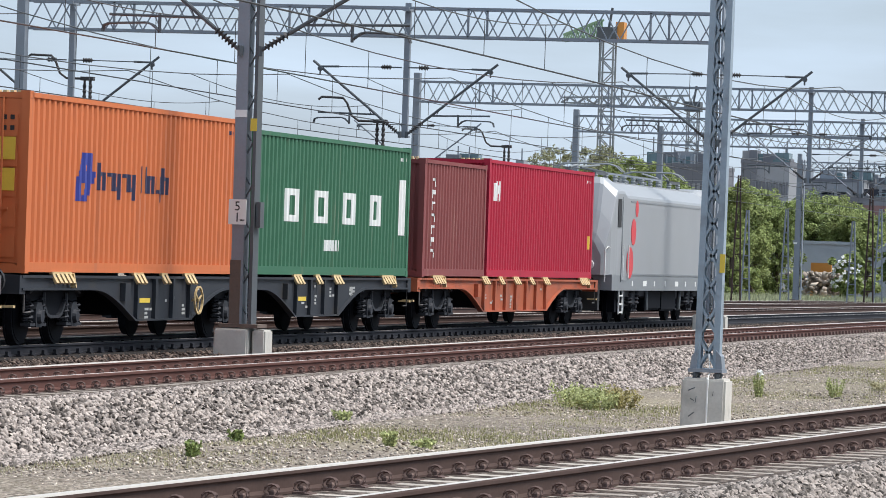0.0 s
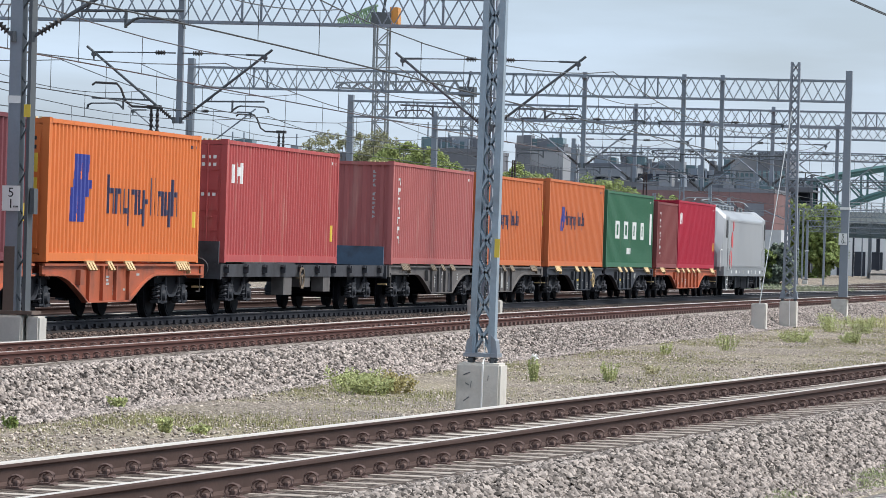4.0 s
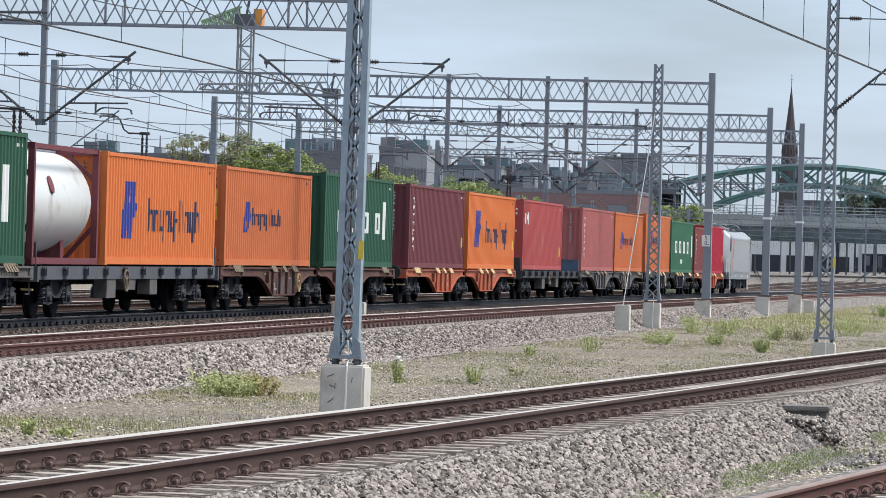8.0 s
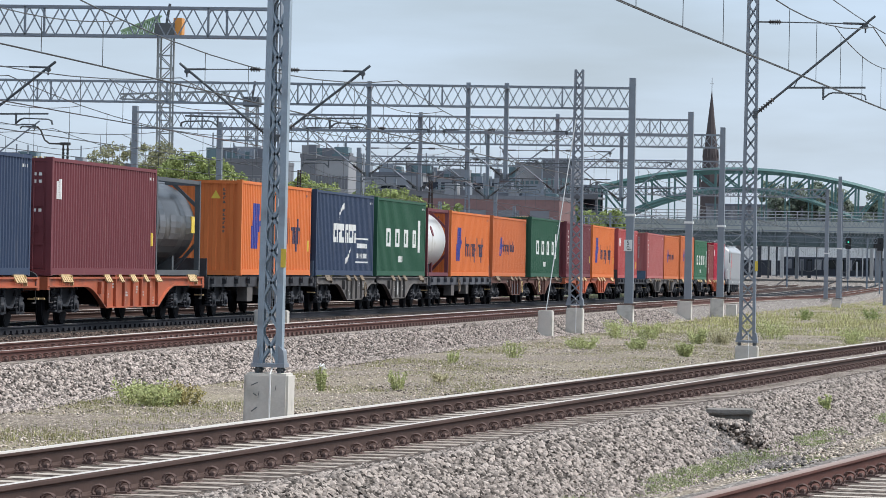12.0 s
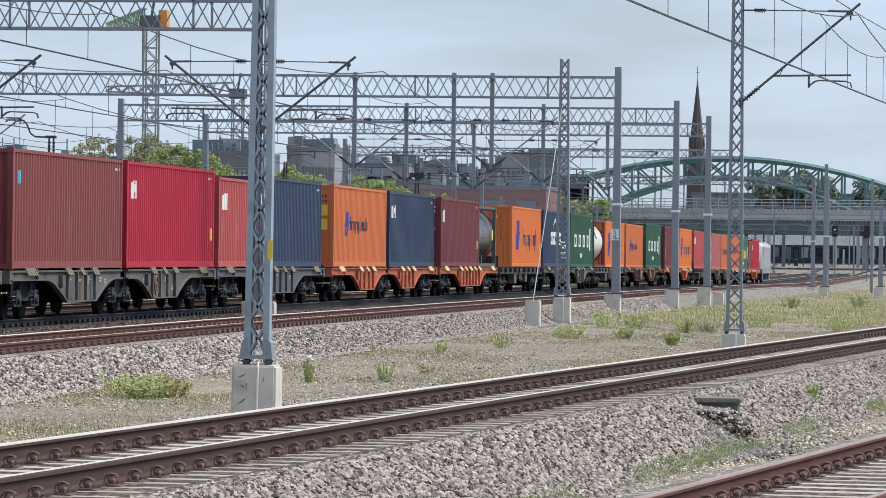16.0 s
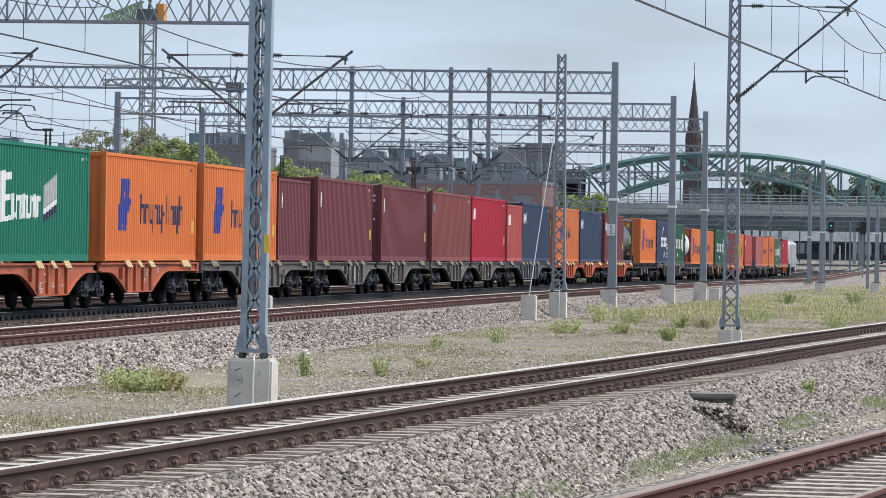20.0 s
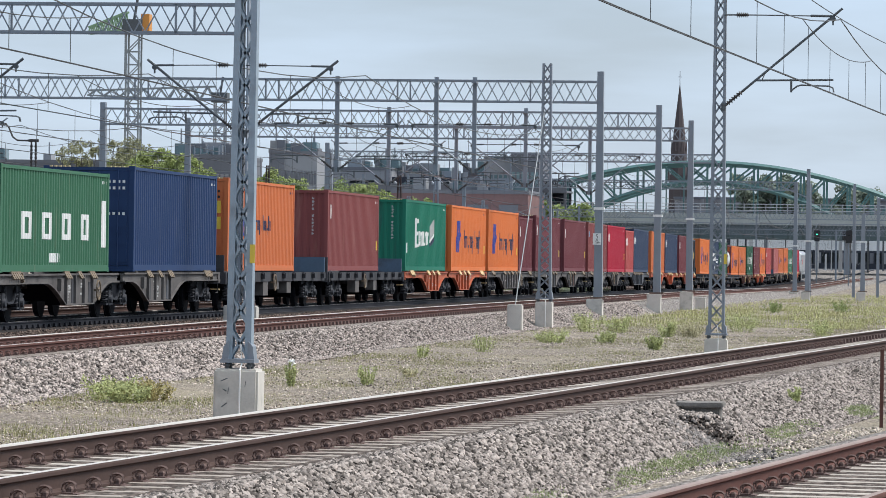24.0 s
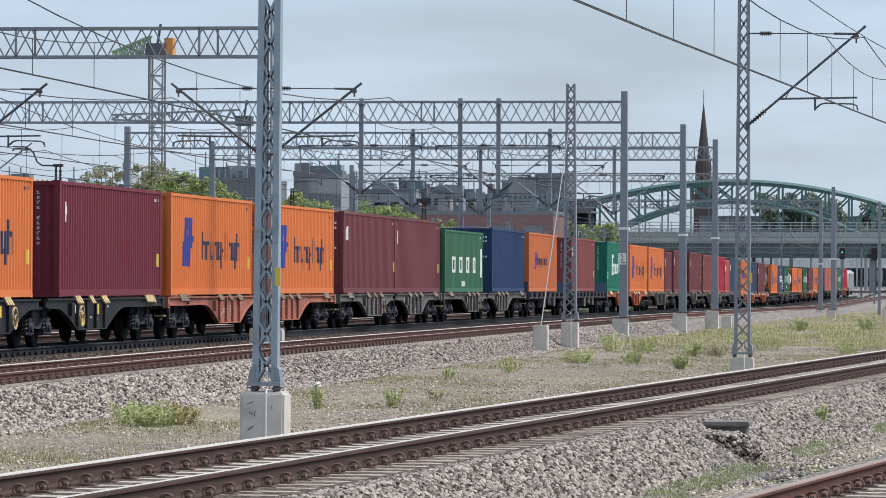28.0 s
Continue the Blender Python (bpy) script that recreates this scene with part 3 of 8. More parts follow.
def lay_track(track, y0, y1, ybuilt, clips_to, me=None, clip_mat=None):
    """Sleepers as single pieces up to ybuilt, joined past it; clips on both sides of each rail."""
    bedob = thing("track_" + track, "concrete sleepers and rail clips of a ballasted railway track", "track", kind="structure")
    me = me or SLEEPER
    sl_v = np.array([v.co[:] for v in me.vertices])
    sl_f = [list(p.vertices) for p in me.polygons]
    turn = -math.atan(TRACKS[track][1])
    rest, clips = [], []
    y = y0
    while y < y1:
        x, z = line(track, y)
        if y < ybuilt:
            ob = part("sleeper", me, None, bedob)
            ob.matrix_basis = pose(x, y, z - 0.172 + random.uniform(-0.0015, 0.003), 0, 0, math.degrees(turn) + random.uniform(-0.6, 0.6))
        else:
            rest.append((x, y, z - 0.172 + random.uniform(-0.0015, 0.003), turn, 1.0))
        if y < clips_to:
            for dx in (-0.86, -0.645, 0.645, 0.86):
                clips.append((x + dx, y, z - 0.165, turn, 0.88))
        y += 0.6
    if rest:
        whole("far_sleepers", repeat_mesh("far_sleepers", sl_v, sl_f, rest, me.materials[0]), None, "concrete sleepers farther along the track", "sleepers", "", "stuff")
    if clips:
        reach = 60 if track == "train" else 90
        far = [c for c in clips if c[1] > reach]
        clips = [c for c in clips if c[1] <= reach]
        if far:
            whole("rail_clips", repeat_mesh("rail_clips", FAR_V, FAR_F, far, clip_mat or M_CLIP), None, "rusty clips farther along the rails", "rail clips", "", "stuff")
        whole("rail_clips", repeat_mesh("rail_clips", CLIP_V, CLIP_F, clips, clip_mat or M_CLIP), None, "rusty spring clips beside the rails", "rail clips", "", "stuff")


SLEEPER = sleeper_mesh(M_SLEEPER)
SLEEPER_SHADE = sleeper_mesh(M_SLEEPER_SHADE)

# ---- the train ----
MOVING = []  # (thing, metres behind the leading container's front edge, height above the rail heads)
DECK = 1.17
CACHE = {}


def corrugated(length, z0, z1, pitch, depth):
    """Outline of a pressed wall panel along y: trapezoid ribs."""
    n = max(2, round(length / pitch))
    p = length / n
    out = []
    for k in range(n):
        a = -length / 2 + k * p
        out += [(a, 0.0), (a + 0.36 * p, 0.0), (a + 0.5 * p, -depth), (a + 0.86 * p, -depth)]
    return out + [(length / 2, 0.0)]


def side_panel(length, h, sx):
    bm = bmesh.new()
    pts = corrugated(length - 0.3, 0, 0, 0.278, 0.042)
    x = sx * 1.205
    lo = [bm.verts.new((x + sx * d, y, 0.17)) for y, d in pts]
    hi = [bm.verts.new((x + sx * d, y, h - 0.09)) for y, d in pts]
    for k in range(len(pts) - 1):
        bm.faces.new((lo[k], lo[k + 1], hi[k + 1], hi[k]))
    return bm


def end_panel(h, y):
    bm = bmesh.new()
    pts = corrugated(2.2, 0, 0, 0.25, 0.045)
    s = 1 if y > 0 else -1
    lo = [bm.verts.new((a, y - s * (0.05 - d * 0.6), 0.15)) for a, d in pts]
    hi = [bm.verts.new((a, y - s * (0.05 - d * 0.6), h - 0.11)) for a, d in pts]
    for k in range(len(pts) - 1):
        bm.faces.new((lo[k], lo[k + 1], hi[k + 1], hi[k]))
    return bm


def container_meshes(length, h, paint):
    key = (length, h, paint)
    if key in CACHE:
        return CACHE[key]
    m, half = PAINT[paint], length / 2
    out = {}
    for s in (1, -1):
        out["side_panel", s] = mesh("side_panel", side_panel(length, h, s), m)
        bm = bmesh.new()
        box(bm, s * 1.219 - s * 0.06, s * 1.219, -half + 0.15, half - 0.15, h - 0.10, h - 0.02)
        out["top_rail", s] = mesh("top_rail", bm, m)
        bm = bmesh.new()
        box(bm, s * 1.215 - s * 0.05, s * 1.215, -half + 0.15, half - 0.15, 0.02, 0.18)
        out["bottom_rail", s] = mesh("bottom_rail", bm, m)
    for s in (1, -1):
        for e in (1, -1):
            bm = bmesh.new()
            xa, xb = sorted((s * 1.08, s * 1.214))
            ya, yb = sorted((e * (half - 0.15), e * (half - 0.004)))
            box(bm, xa, xb, ya, yb, 0.118, h - 0.118)
            xa, xb = sorted((s * 1.06, s * 1.219))
            ya, yb = sorted((e * (half - 0.178), e * half))
            box(bm, xa, xb, ya, yb, 0.0, 0.118)
            box(bm, xa, xb, ya, yb, h - 0.118, h)
            out["corner_post", s, e] = mesh("corner_post", bm, m)
    out["end_panel", 1] = mesh("end_panel", end_panel(h, half), m)
    out["end_panel", -1] = mesh("end_panel", end_panel(h, -half), m)
    bm = bmesh.new()
    n = max(3, round(length / 0.42))
    xs = []
    for k in range(n):
        a, p = -half + 0.12 + k * (length - 0.24) / n, (length - 0.24) / n
        xs += [(a, 0.0), (a + 0.35 * p, 0.0), (a + 0.5 * p, -0.02), (a + 0.85 * p, -0.02)]
    xs.append((half - 0.12, 0.0))
    lo = [bm.verts.new((-1.17, y, h - 0.03 + d)) for y, d in xs]
    hi = [bm.verts.new((1.17, y, h - 0.03 + d)) for y, d in xs]
    for k in range(len(xs) - 1):
        bm.faces.new((lo[k], lo[k + 1], hi[k + 1], hi[k]))
    out["roof", 0] = mesh("roof", bm, m)
    bm = bmesh.new()
    box(bm, -1.16, 1.16, -half + 0.06, half - 0.06, 0.05, 0.15)
    for e in (1, -1):
        ya, yb = sorted((e * (half - 0.10), e * (half - 0.01)))
        box(bm, -1.06, 1.06, ya, yb, 0.0, 0.15)
        box(bm, -1.06, 1.06, ya, yb, h - 0.12, h - 0.03)
    out["floor_frame", 0] = mesh("floor_frame", bm, m)
    # a pair of doors for the rear end
    for s in (1, -1):
        bm = bmesh.new()
        xa, xb = sorted((s * 0.01, s * 1.075))
        box(bm, xa, xb, -half + 0.02, -half + 0.06, 0.16, h - 0.13)
        for k in range(5):
            za = 0.25 + k * (h - 0.5) / 5
            box(bm, xa + 0.05, xb - 0.05, -half + 0.002, -half + 0.02, za, za + (h - 0.5) / 5 * 0.72)
        out["door", s] = mesh("door", bm, m)
        bm = bmesh.new()
        for x in (0.28, 0.78):
            bar(bm, (s * x, -half - 0.01, 0.1), (s * x, -half - 0.01, h - 0.1), 0.035, 0.035, 6)
            box(bm, s * x - 0.12, s * x + 0.12, -half - 0.03, -half - 0.005, 1.0, 1.04)
        out["lock_rods", s] = mesh("lock_rods", bm, m)
    CACHE[key] = out
    return out


def painted(name, parent, material, rects, x=None, length=12.19, label=""):
    """Paint on the pressed side wall: rectangles or slanted pieces (y0, y1, z0, z1, slant), cut to the ribs they lie on."""
    bm = bmesh.new()
    n = round((length - 0.3) / 0.278)
    p = (length - 0.3) / n

    def skin(y):
        k = ((y + (length - 0.3) / 2) / p) % 1.0
        d = 0.0 if k < 0.36 else (k - 0.36) / 0.14 if k < 0.5 else 1.0 if k < 0.86 else (1 - k) / 0.14
        return 1.205 - 0.042 * d + 0.006

    for r in rects:
        y0, y1, z0, z1 = r[:4]
        sl = r[4] if len(r) > 4 else 0.0
        cuts = sorted({y0, y1} | {c for k in range(-1, n + 1) for f in (0.0, 0.36, 0.5, 0.86) for c in [-(length - 0.3) / 2 + (k + f) * p] if y0 < c < y1})
        for a, b in zip(cuts, cuts[1:]):
            q = [bm.verts.new((skin(y), y, z + sl * (y - y0))) for y, z in ((a, z0), (b, z0), (b, z1), (a, z1))]
            bm.faces.new(q)
    return part(name, bm, material, parent, label)


def mark_lloyd(ob, length, h, big):
    """Blue emblem and a dark word, drawn as plain shapes. The far end of the word lies towards the front (+y)."""
    y0 = -length / 2 + (1.62 if big else 2.5)
    w, ht, z0 = (1.6, 1.32, h - 1.97) if big else (1.0, 0.8, h - 1.7)
    em = []
    for k in range(8):
        f, g = z0 + ht * k / 8, z0 + ht * (k + 1.02) / 8
        o = y0 + 0.26 * w * k / 8
        em.append((o, o + 0.3 * w, f, g))
        if k not in (3, 4):
            em.append((o + 0.38 * w, o + 0.66 * w, f, g))
        else:
            em.append((o + 0.3 * w, o + 0.86 * w, f, g))
    painted("emblem", ob, M_BLUE_MARK, em, length=length, label="blue emblem")
    x, x1 = (-length / 2 + 4.45, -length / 2 + 10.4) if big else (-length / 2 + 3.68, -length / 2 + 7.7)
    zc, u = (h - 1.78, 0.78) if big else (h - 1.5, 0.46)
    rects = []
    cells = ((1.0, 0, 1.0), (0.9, 0, 0.66), (0.95, -0.3, 0.66), (0.9, 0, 0.66), (0.95, -0.3, 0.66), (0.4, 0.3, 0.42), (0.45, 0, 1.0), (0.35, 0, 1.0), (0.9, 0, 0.66), (0.9, -0.3, 0.66), (0.95, 0, 1.0))
    unit = (x1 - x) / sum(c[0] + 0.22 for c in cells)
    for cw, lo, hi in cells:
        rects.append((x, x + 0.24 * unit, zc + (lo if cw < 0.5 else 0) * u, zc + hi * u))
        if cw > 0.5:
            rects.append((x + (cw - 0.24) * unit, x + cw * unit, zc + lo * u, zc + 0.66 * u))
            rects.append((x + 0.24 * unit, x + (cw - 0.24) * unit, zc + 0.52 * u, zc + 0.66 * u) if lo == 0 else (x + 0.24 * unit, x + (cw - 0.24) * unit, zc + 0.02 * u, zc + 0.16 * u))
        x += (cw + 0.22) * unit
    painted("word_mark", ob, M_DARK_MARK, rects, length=length, label="dark word mark")


def mark_blocks(ob, length, h, strip=0.38):
    """Four large white letter blocks, a small white line under them, and a white strip near the front end."""
    rects = []
    for k in range(4):
        a = -length / 2 + 2.32 + k * 2.19
        z0, z1 = h - 1.71, h - 1.07
        painted("letter_block", ob, M_WHITE, [(a, a + 0.3, z0, z1), (a + 0.62, a + 0.92, z0, z1), (a + 0.3, a + 0.62, z0, z0 + 0.13), (a + 0.3, a + 0.62, z1 - 0.13, z1)], length=length, label="large white block shape")
    rects += [(-length / 2 + 5.3 + 0.25 * k, -length / 2 + 5.48 + 0.25 * k, h - 2.26, h - 2.04) for k in range(5)]
    painted("small_line", ob, M_WHITE, rects, length=length, label="small white line of bars")
    painted("white_strip", ob, M_WHITE, [(length / 2 - strip - 0.55, length / 2 - strip, h - 1.88, h - 0.7)], length=length)


def mark_column(ob, length, h, n=7, material=None):
    """A column of small letter marks near the rear end of the side."""
    y = -length / 2 + 0.75
    rects = []
    for k in range(n):
        z = h * 0.84 - k * 0.26
        rects += [(y, y + 0.07, z - 0.19, z), (y + 0.07, y + 0.3, z - 0.05 * (1 + k % 2), z)] if k % 3 else [(y, y + 0.3, z - 0.06, z), (y + 0.24, y + 0.3, z - 0.19, z)]
    painted("letter_column", ob, material or M_WHITE, rects, length=length, label="column of white letter shapes")


def mark_corner(ob, length, h, w=0.7, material=None):
    y = -length / 2 + 0.55
    z = h * 0.80
    painted("corner_mark", ob, material or M_WHITE, [(y, y + w * 0.35, z - 0.42, z), (y + w * 0.45, y + w * 0.6, z - 0.42, z + 0.05), (y + w * 0.6, y + w * 0.8, z - 0.25, z - 0.05), (y + w * 0.8, y + w, z - 0.42, z + 0.05)], length=length, label="white corner mark")


def mark_navy(ob, length, h):
    """Two groups of white blocks, a broken ring of two tapering strokes, and a framed panel of small bars."""
    for k in range(6):
        a = -2.6 + k * 0.79 + (0.12 if k > 2 else 0)
        w = 0.62 if k % 2 == 0 else 0.68
        cut = [(a, a + 0.24, 1.1, 1.72), (a + 0.24, a + w, 1.52, 1.72), (a + 0.4, a + w, 1.1, 1.44)] if k % 2 else [(a, a + 0.26, 1.1, 1.72), (a + 0.26, a + w, 1.5, 1.72), (a + 0.26, a + w, 1.1, 1.28)]
        painted("letter_block", ob, M_WHITE, cut, length=length, label="white block shape")
    cy, cz, r = -0.2, 1.4, 1.0
    for name, a0, a1 in (("ring_stroke", 98, 152), ("ring_stroke", 278, 340)):
        rects = []
        for k in range(14):
            u0, u1 = radians(a0 + (a1 - a0) * k / 14), radians(a0 + (a1 - a0) * (k + 1) / 14)
            th = 0.2 * (1 - k / 15)
            y0, y1 = sorted((cy + 1.5 * r * math.cos(u0), cy + 1.5 * r * math.cos(u1)))
            z = cz + 0.92 * r * math.sin((u0 + u1) / 2)
            rects.append((y0, y1 + 0.004, z - th / 2, z + th / 2))
        painted(name, ob, M_WHITE, rects, length=length, label="white curved stroke")
    y0, y1, z0, z1 = 2.25, 5.05, 0.44, 1.28
    fr = [(y0, y1, z0, z0 + 0.05), (y0, y1, z1 - 0.05, z1), (y0, y0 + 0.07, z0, z1), (y1 - 0.07, y1, z0, z1)]
    fr += [(y0 + 0.2 + 0.3 * k, y0 + 0.42 + 0.3 * k, z0 + 0.5, z0 + 0.66) for k in range(8)] + [(y0 + 0.35 + 0.3 * k, y0 + 0.57 + 0.3 * k, z0 + 0.16, z0 + 0.32) for k in range(7)]
    painted("white_panel", ob, M_WHITE, fr, length=length)


def mark_script(ob, length, h):
    """A large white brush-written word, as plain strokes, with a small emblem."""
    rects = [(-3.25, -2.85, 0.9, 2.05, 0.08), (-2.85, -2.25, 1.85, 2.02, 0.05), (-2.85, -2.35, 1.38, 1.52, 0.05), (-2.85, -2.3, 0.9, 1.02, 0.1)]
    for k in range(8):
        y = -2.15 + 0.36 * k
        rects += [(y, y + 0.2, 0.95 + 0.012 * k, 1.55 - 0.02 * (k % 3), 0.15), (y + 0.16, y + 0.36, 1.38 if k % 2 else 0.98, 1.5 if k % 2 else 1.1, 0.2)]
    painted("white_script", ob, M_WHITE, rects, length=length, label="white brush-script shapes")
    painted("pale_badge", ob, M_GREY_MARK, [(1.2, 2.6, 1.25, 1.8, 0.22)], length=length, label="pale slanted badge")
    painted("dark_badge", ob, M_DARK_MARK, [(1.2, 2.6, 0.95, 1.12, 0.18)], length=length)
    painted("badge_edge", ob, M_WHITE, [(1.15, 1.2, 0.9, 1.85, 0.0), (1.2, 2.6, 1.12, 1.25, 0.2)], length=length)
    painted("small_plate", ob, M_WHITE, [(-5.75, -5.45, 0.7, 1.08)], length=length)


def container(name, off, length, h, paint, label, marks=None, doors=False, z=DECK, plates=None):
    """A freight container whose front edge lies off metres behind the leading edge."""
    ob = thing(name, label, "container", "containers on the train")
    for key, me in container_meshes(length, h, paint).items():
        if key[0] in ("door", "lock_rods") and not doors:
            continue
        if key == ("end_panel", -1) and doors:
            continue
        part(key[0], me, None, ob)
    half = length / 2
    if doors:
        for zz in (h * 0.45, h * 0.62) if paint.startswith("orange") else ():
            bm = bmesh.new()
            box(bm, 0.42, 1.0, -half - 0.012, -half - 0.006, zz, zz + 0.36)
            part("data_plate", bm, M_YELLOW, ob, "yellow data plate")
        bm = bmesh.new()
        for k in range(3):
            for j in range(6):
                zb = h * 0.84 - 0.17 * k - (0.5 if k == 2 else 0)
                box(bm, 0.25 + 0.13 * j, 0.32 + 0.13 * j, -half - 0.006, -half - 0.001, zb, zb + 0.075)
        part("number_mark", bm, M_BLACK if paint.startswith("orange") else M_WHITE, ob)
    else:
        bm = bmesh.new()
        for k in range(12):
            if k not in (4, 11):
                box(bm, 0.66, 0.70 + 0.02 * (k % 2), -half + 0.002, -half + 0.006, h * 0.88 - 0.12 * k, h * 0.88 - 0.12 * k + 0.075)
                box(bm, 0.70, 0.74, -half + 0.002, -half + 0.006, h * 0.88 - 0.12 * k + 0.03 * (k % 3), h * 0.88 - 0.12 * k + 0.03 * (k % 3) + 0.025)
        part("number_mark", bm, M_STEEL_BROWN if paint.startswith("orange") else M_GREY_MARK, ob)
    # hazard stripes along the rear roof edge
    bm = bmesh.new()
    for k in range(5):
        for s in (1, -1):
            a = s * (0.55 + 0.12 * k)
            box(bm, a - 0.03, a + 0.03, -half + 0.004, -half + 0.14, h - 0.030, h + 0.002)
    part("hazard_stripes", bm, M_PALE_YELLOW, ob)
    if plates:
        painted("plate", ob, M_YELLOW, plates, length=length)
    if length > 7:
        painted("number_mark", ob, M_DARK_MARK if paint.startswith("orange") else M_WHITE, [(half - 0.9 + 0.08 * k, half - 0.87 + 0.08 * k, h * 0.89, h * 0.89 + 0.07) for k in range(7)], length=length)
    if "warning triangle" in label:
        bm = bmesh.new()
        v = [bm.verts.new((0.45 + dx, -half - 0.004, h * 0.80 + dz)) for dx, dz in ((-0.14, 0.0), (0.14, 0.0), (0.0, 0.24))]
        bm.faces.new(v)
        part("warning_sign", bm, M_YELLOW, ob, "yellow warning triangle")
    if marks:
        marks(ob)
    MOVING.append((ob, off + half, z))
    return ob


HC, ST, L40, L20 = 2.76, 2.591, 12.192, 6.058
big = lambda h: (lambda o: mark_lloyd(o, L40, h, True))
small = lambda h: (lambda o: mark_lloyd(o, L40, h, False))
blocks = lambda h, strip=0.38: (lambda o: mark_blocks(o, L40, h, strip))
column = lambda h, L=L40: (lambda o: mark_column(o, L, h))
corner = lambda h, L=L40, w=0.7: (lambda o: mark_corner(o, L, h, w))
YP = [(L40 / 2 - 0.52, L40 / 2 - 0.26, 0.76, 1.1)]

LOAD = [  # front offset, length, height, paint, doors at the rear, marks, plates, label
    (-0.5, L40, HC, "crimson", False, corner(HC), YP, "crimson high-cube container with ribbed sides"),
    (11.95, L20, ST, "brown", False, column(ST, L20), None, "short red-brown container with white letter column"),
    (19.31, L40, HC, "green", False, blocks(HC), None, "green container with large white letter blocks"),
    (32.36, L40, 2.896, "orange_old", True, small(2.896), None, "faded orange container with blue emblem and rear doors"),
    (46.02, L40, HC, "orange_old", False, small(HC), None, "scuffed orange container with small blue emblem"),
    (58.87, L40, HC, "rose", False, column(HC), None, "sun-bleached red container with white letter column"),
    (78.12, L40, HC, "red", True, corner(HC, w=1.1), [(5.2, 5.5, 0.55, 0.95)], "faded red container with white corner mark"),
    (92.79, L40, HC, "orange", True, big(HC), YP, "bright orange container with large blue emblem"),
    (106.05, L40, HC, "maroon", False, column(HC), YP, "maroon container with white letter column"),
    (121.5, L40, HC, "green_dark", False, blocks(HC, 1.45), None, "green container with white letter blocks"),
    (135.89, L40, ST, "orange_old", True, small(ST), None, "rust-streaked orange container with rear doors"),
    (149.35, L40, ST, "orange", False, big(ST), None, "orange container with large blue emblem beside a tank"),
    (168.95, L40, HC, "green_dark", False, blocks(HC, 1.45), None, "green container with white letter blocks behind a tank"),
    (182.05, L40, HC, "navy", False, lambda o: mark_navy(o, L40, HC), None, "navy container with white lettering and frame"),
    (195.34, L40, HC, "orange", False, big(HC), YP, "bright orange container with warning triangle on its end"),
    (219.9, L40, HC, "maroon", True, corner(HC, w=0.5), YP, "maroon container on an orange wagon behind a dark tank"),
    (234.2, L40, HC, "navy", False, corner(HC, w=1.0), None, "navy container with small white mark"),
    (247.22, L40, HC, "orange_old", True, small(HC), None, "faded orange container with rear doors"),
    (262.02, L40, HC, "navy", False, corner(HC, w=1.0), None, "navy container on a long grey wagon"),
    (274.42, L20, ST, "red", False, corner(ST, L20, 0.8), None, "short faded red container with white mark"),
    (281.21, L40, HC, "crimson", False, corner(HC), YP, "bright crimson container with white corner mark"),
    (293.97, L40, HC, "brown", False, lambda o: painted("blue_mark", o, M_BLUE_STICKER, [(-5.5, -5.2, 1.95, 2.25)], length=L40), None, "red-brown container with a small pale blue mark"),
    (307.76, L40, HC, "maroon", True, corner(HC, w=0.3), YP, "maroon container with doors at its rear"),
    (322.29, L40, HC, "maroon", False, corner(HC, w=0.3), YP, "tall maroon container with ribbed sides"),
    (336.14, L20, ST, "maroon", False, corner(ST, L20, 0.3), None, "short maroon container beside an orange one"),
    (342.58, L40, HC, "orange", False, big(HC), YP, "bright orange container with blue emblem on a weathered wagon"),
    (355.9, L40, HC, "orange", False, big(HC), YP, "bright orange container with blue emblem on an orange wagon"),
    (370.05, L40, HC, "teal", False, lambda o: mark_script(o, L40, HC), None, "sea-green container with white brush script"),
    (389.6, L40, HC, "brown", False, corner(HC, w=0.3), YP, "red-brown container on a flat wagon"),
    (408.9, L40, HC, "orange_old", True, small(HC), None, "weathered orange container on a flat wagon"),
    (422.95, L40, HC, "blue", True, None, None, "deep blue container with doors at its rear"),
    (438.36, L40, 2.5, "green", False, blocks(2.5), None, "low green container with white letter blocks"),
    (452.1, L40, HC, "maroon", False, corner(HC, w=0.3), YP, "maroon container with ribbed sides"),
    (464.1, L40, HC, "maroon", True, corner(HC, w=0.5), YP, "maroon container with rear doors and yellow plate"),
    (478.4, L40, HC, "orange", False, big(HC), YP, "bright orange container with blue emblem on a rail wagon"),
    (493.78, L40, HC, "orange", False, big(HC), YP, "bright orange container with large blue emblem"),
    (507.3, L40, HC, "wine", False, corner(HC, w=0.3), YP, "dark wine-red container on a black wagon"),
    (522.3, L40, HC, "orange", True, big(HC), YP, "bright orange container on a black wagon"),
]
for off, L, h, paint, doors, marks, plates, label in LOAD:
    container("container", off, L, h, paint, label, marks, doors, DECK, plates)


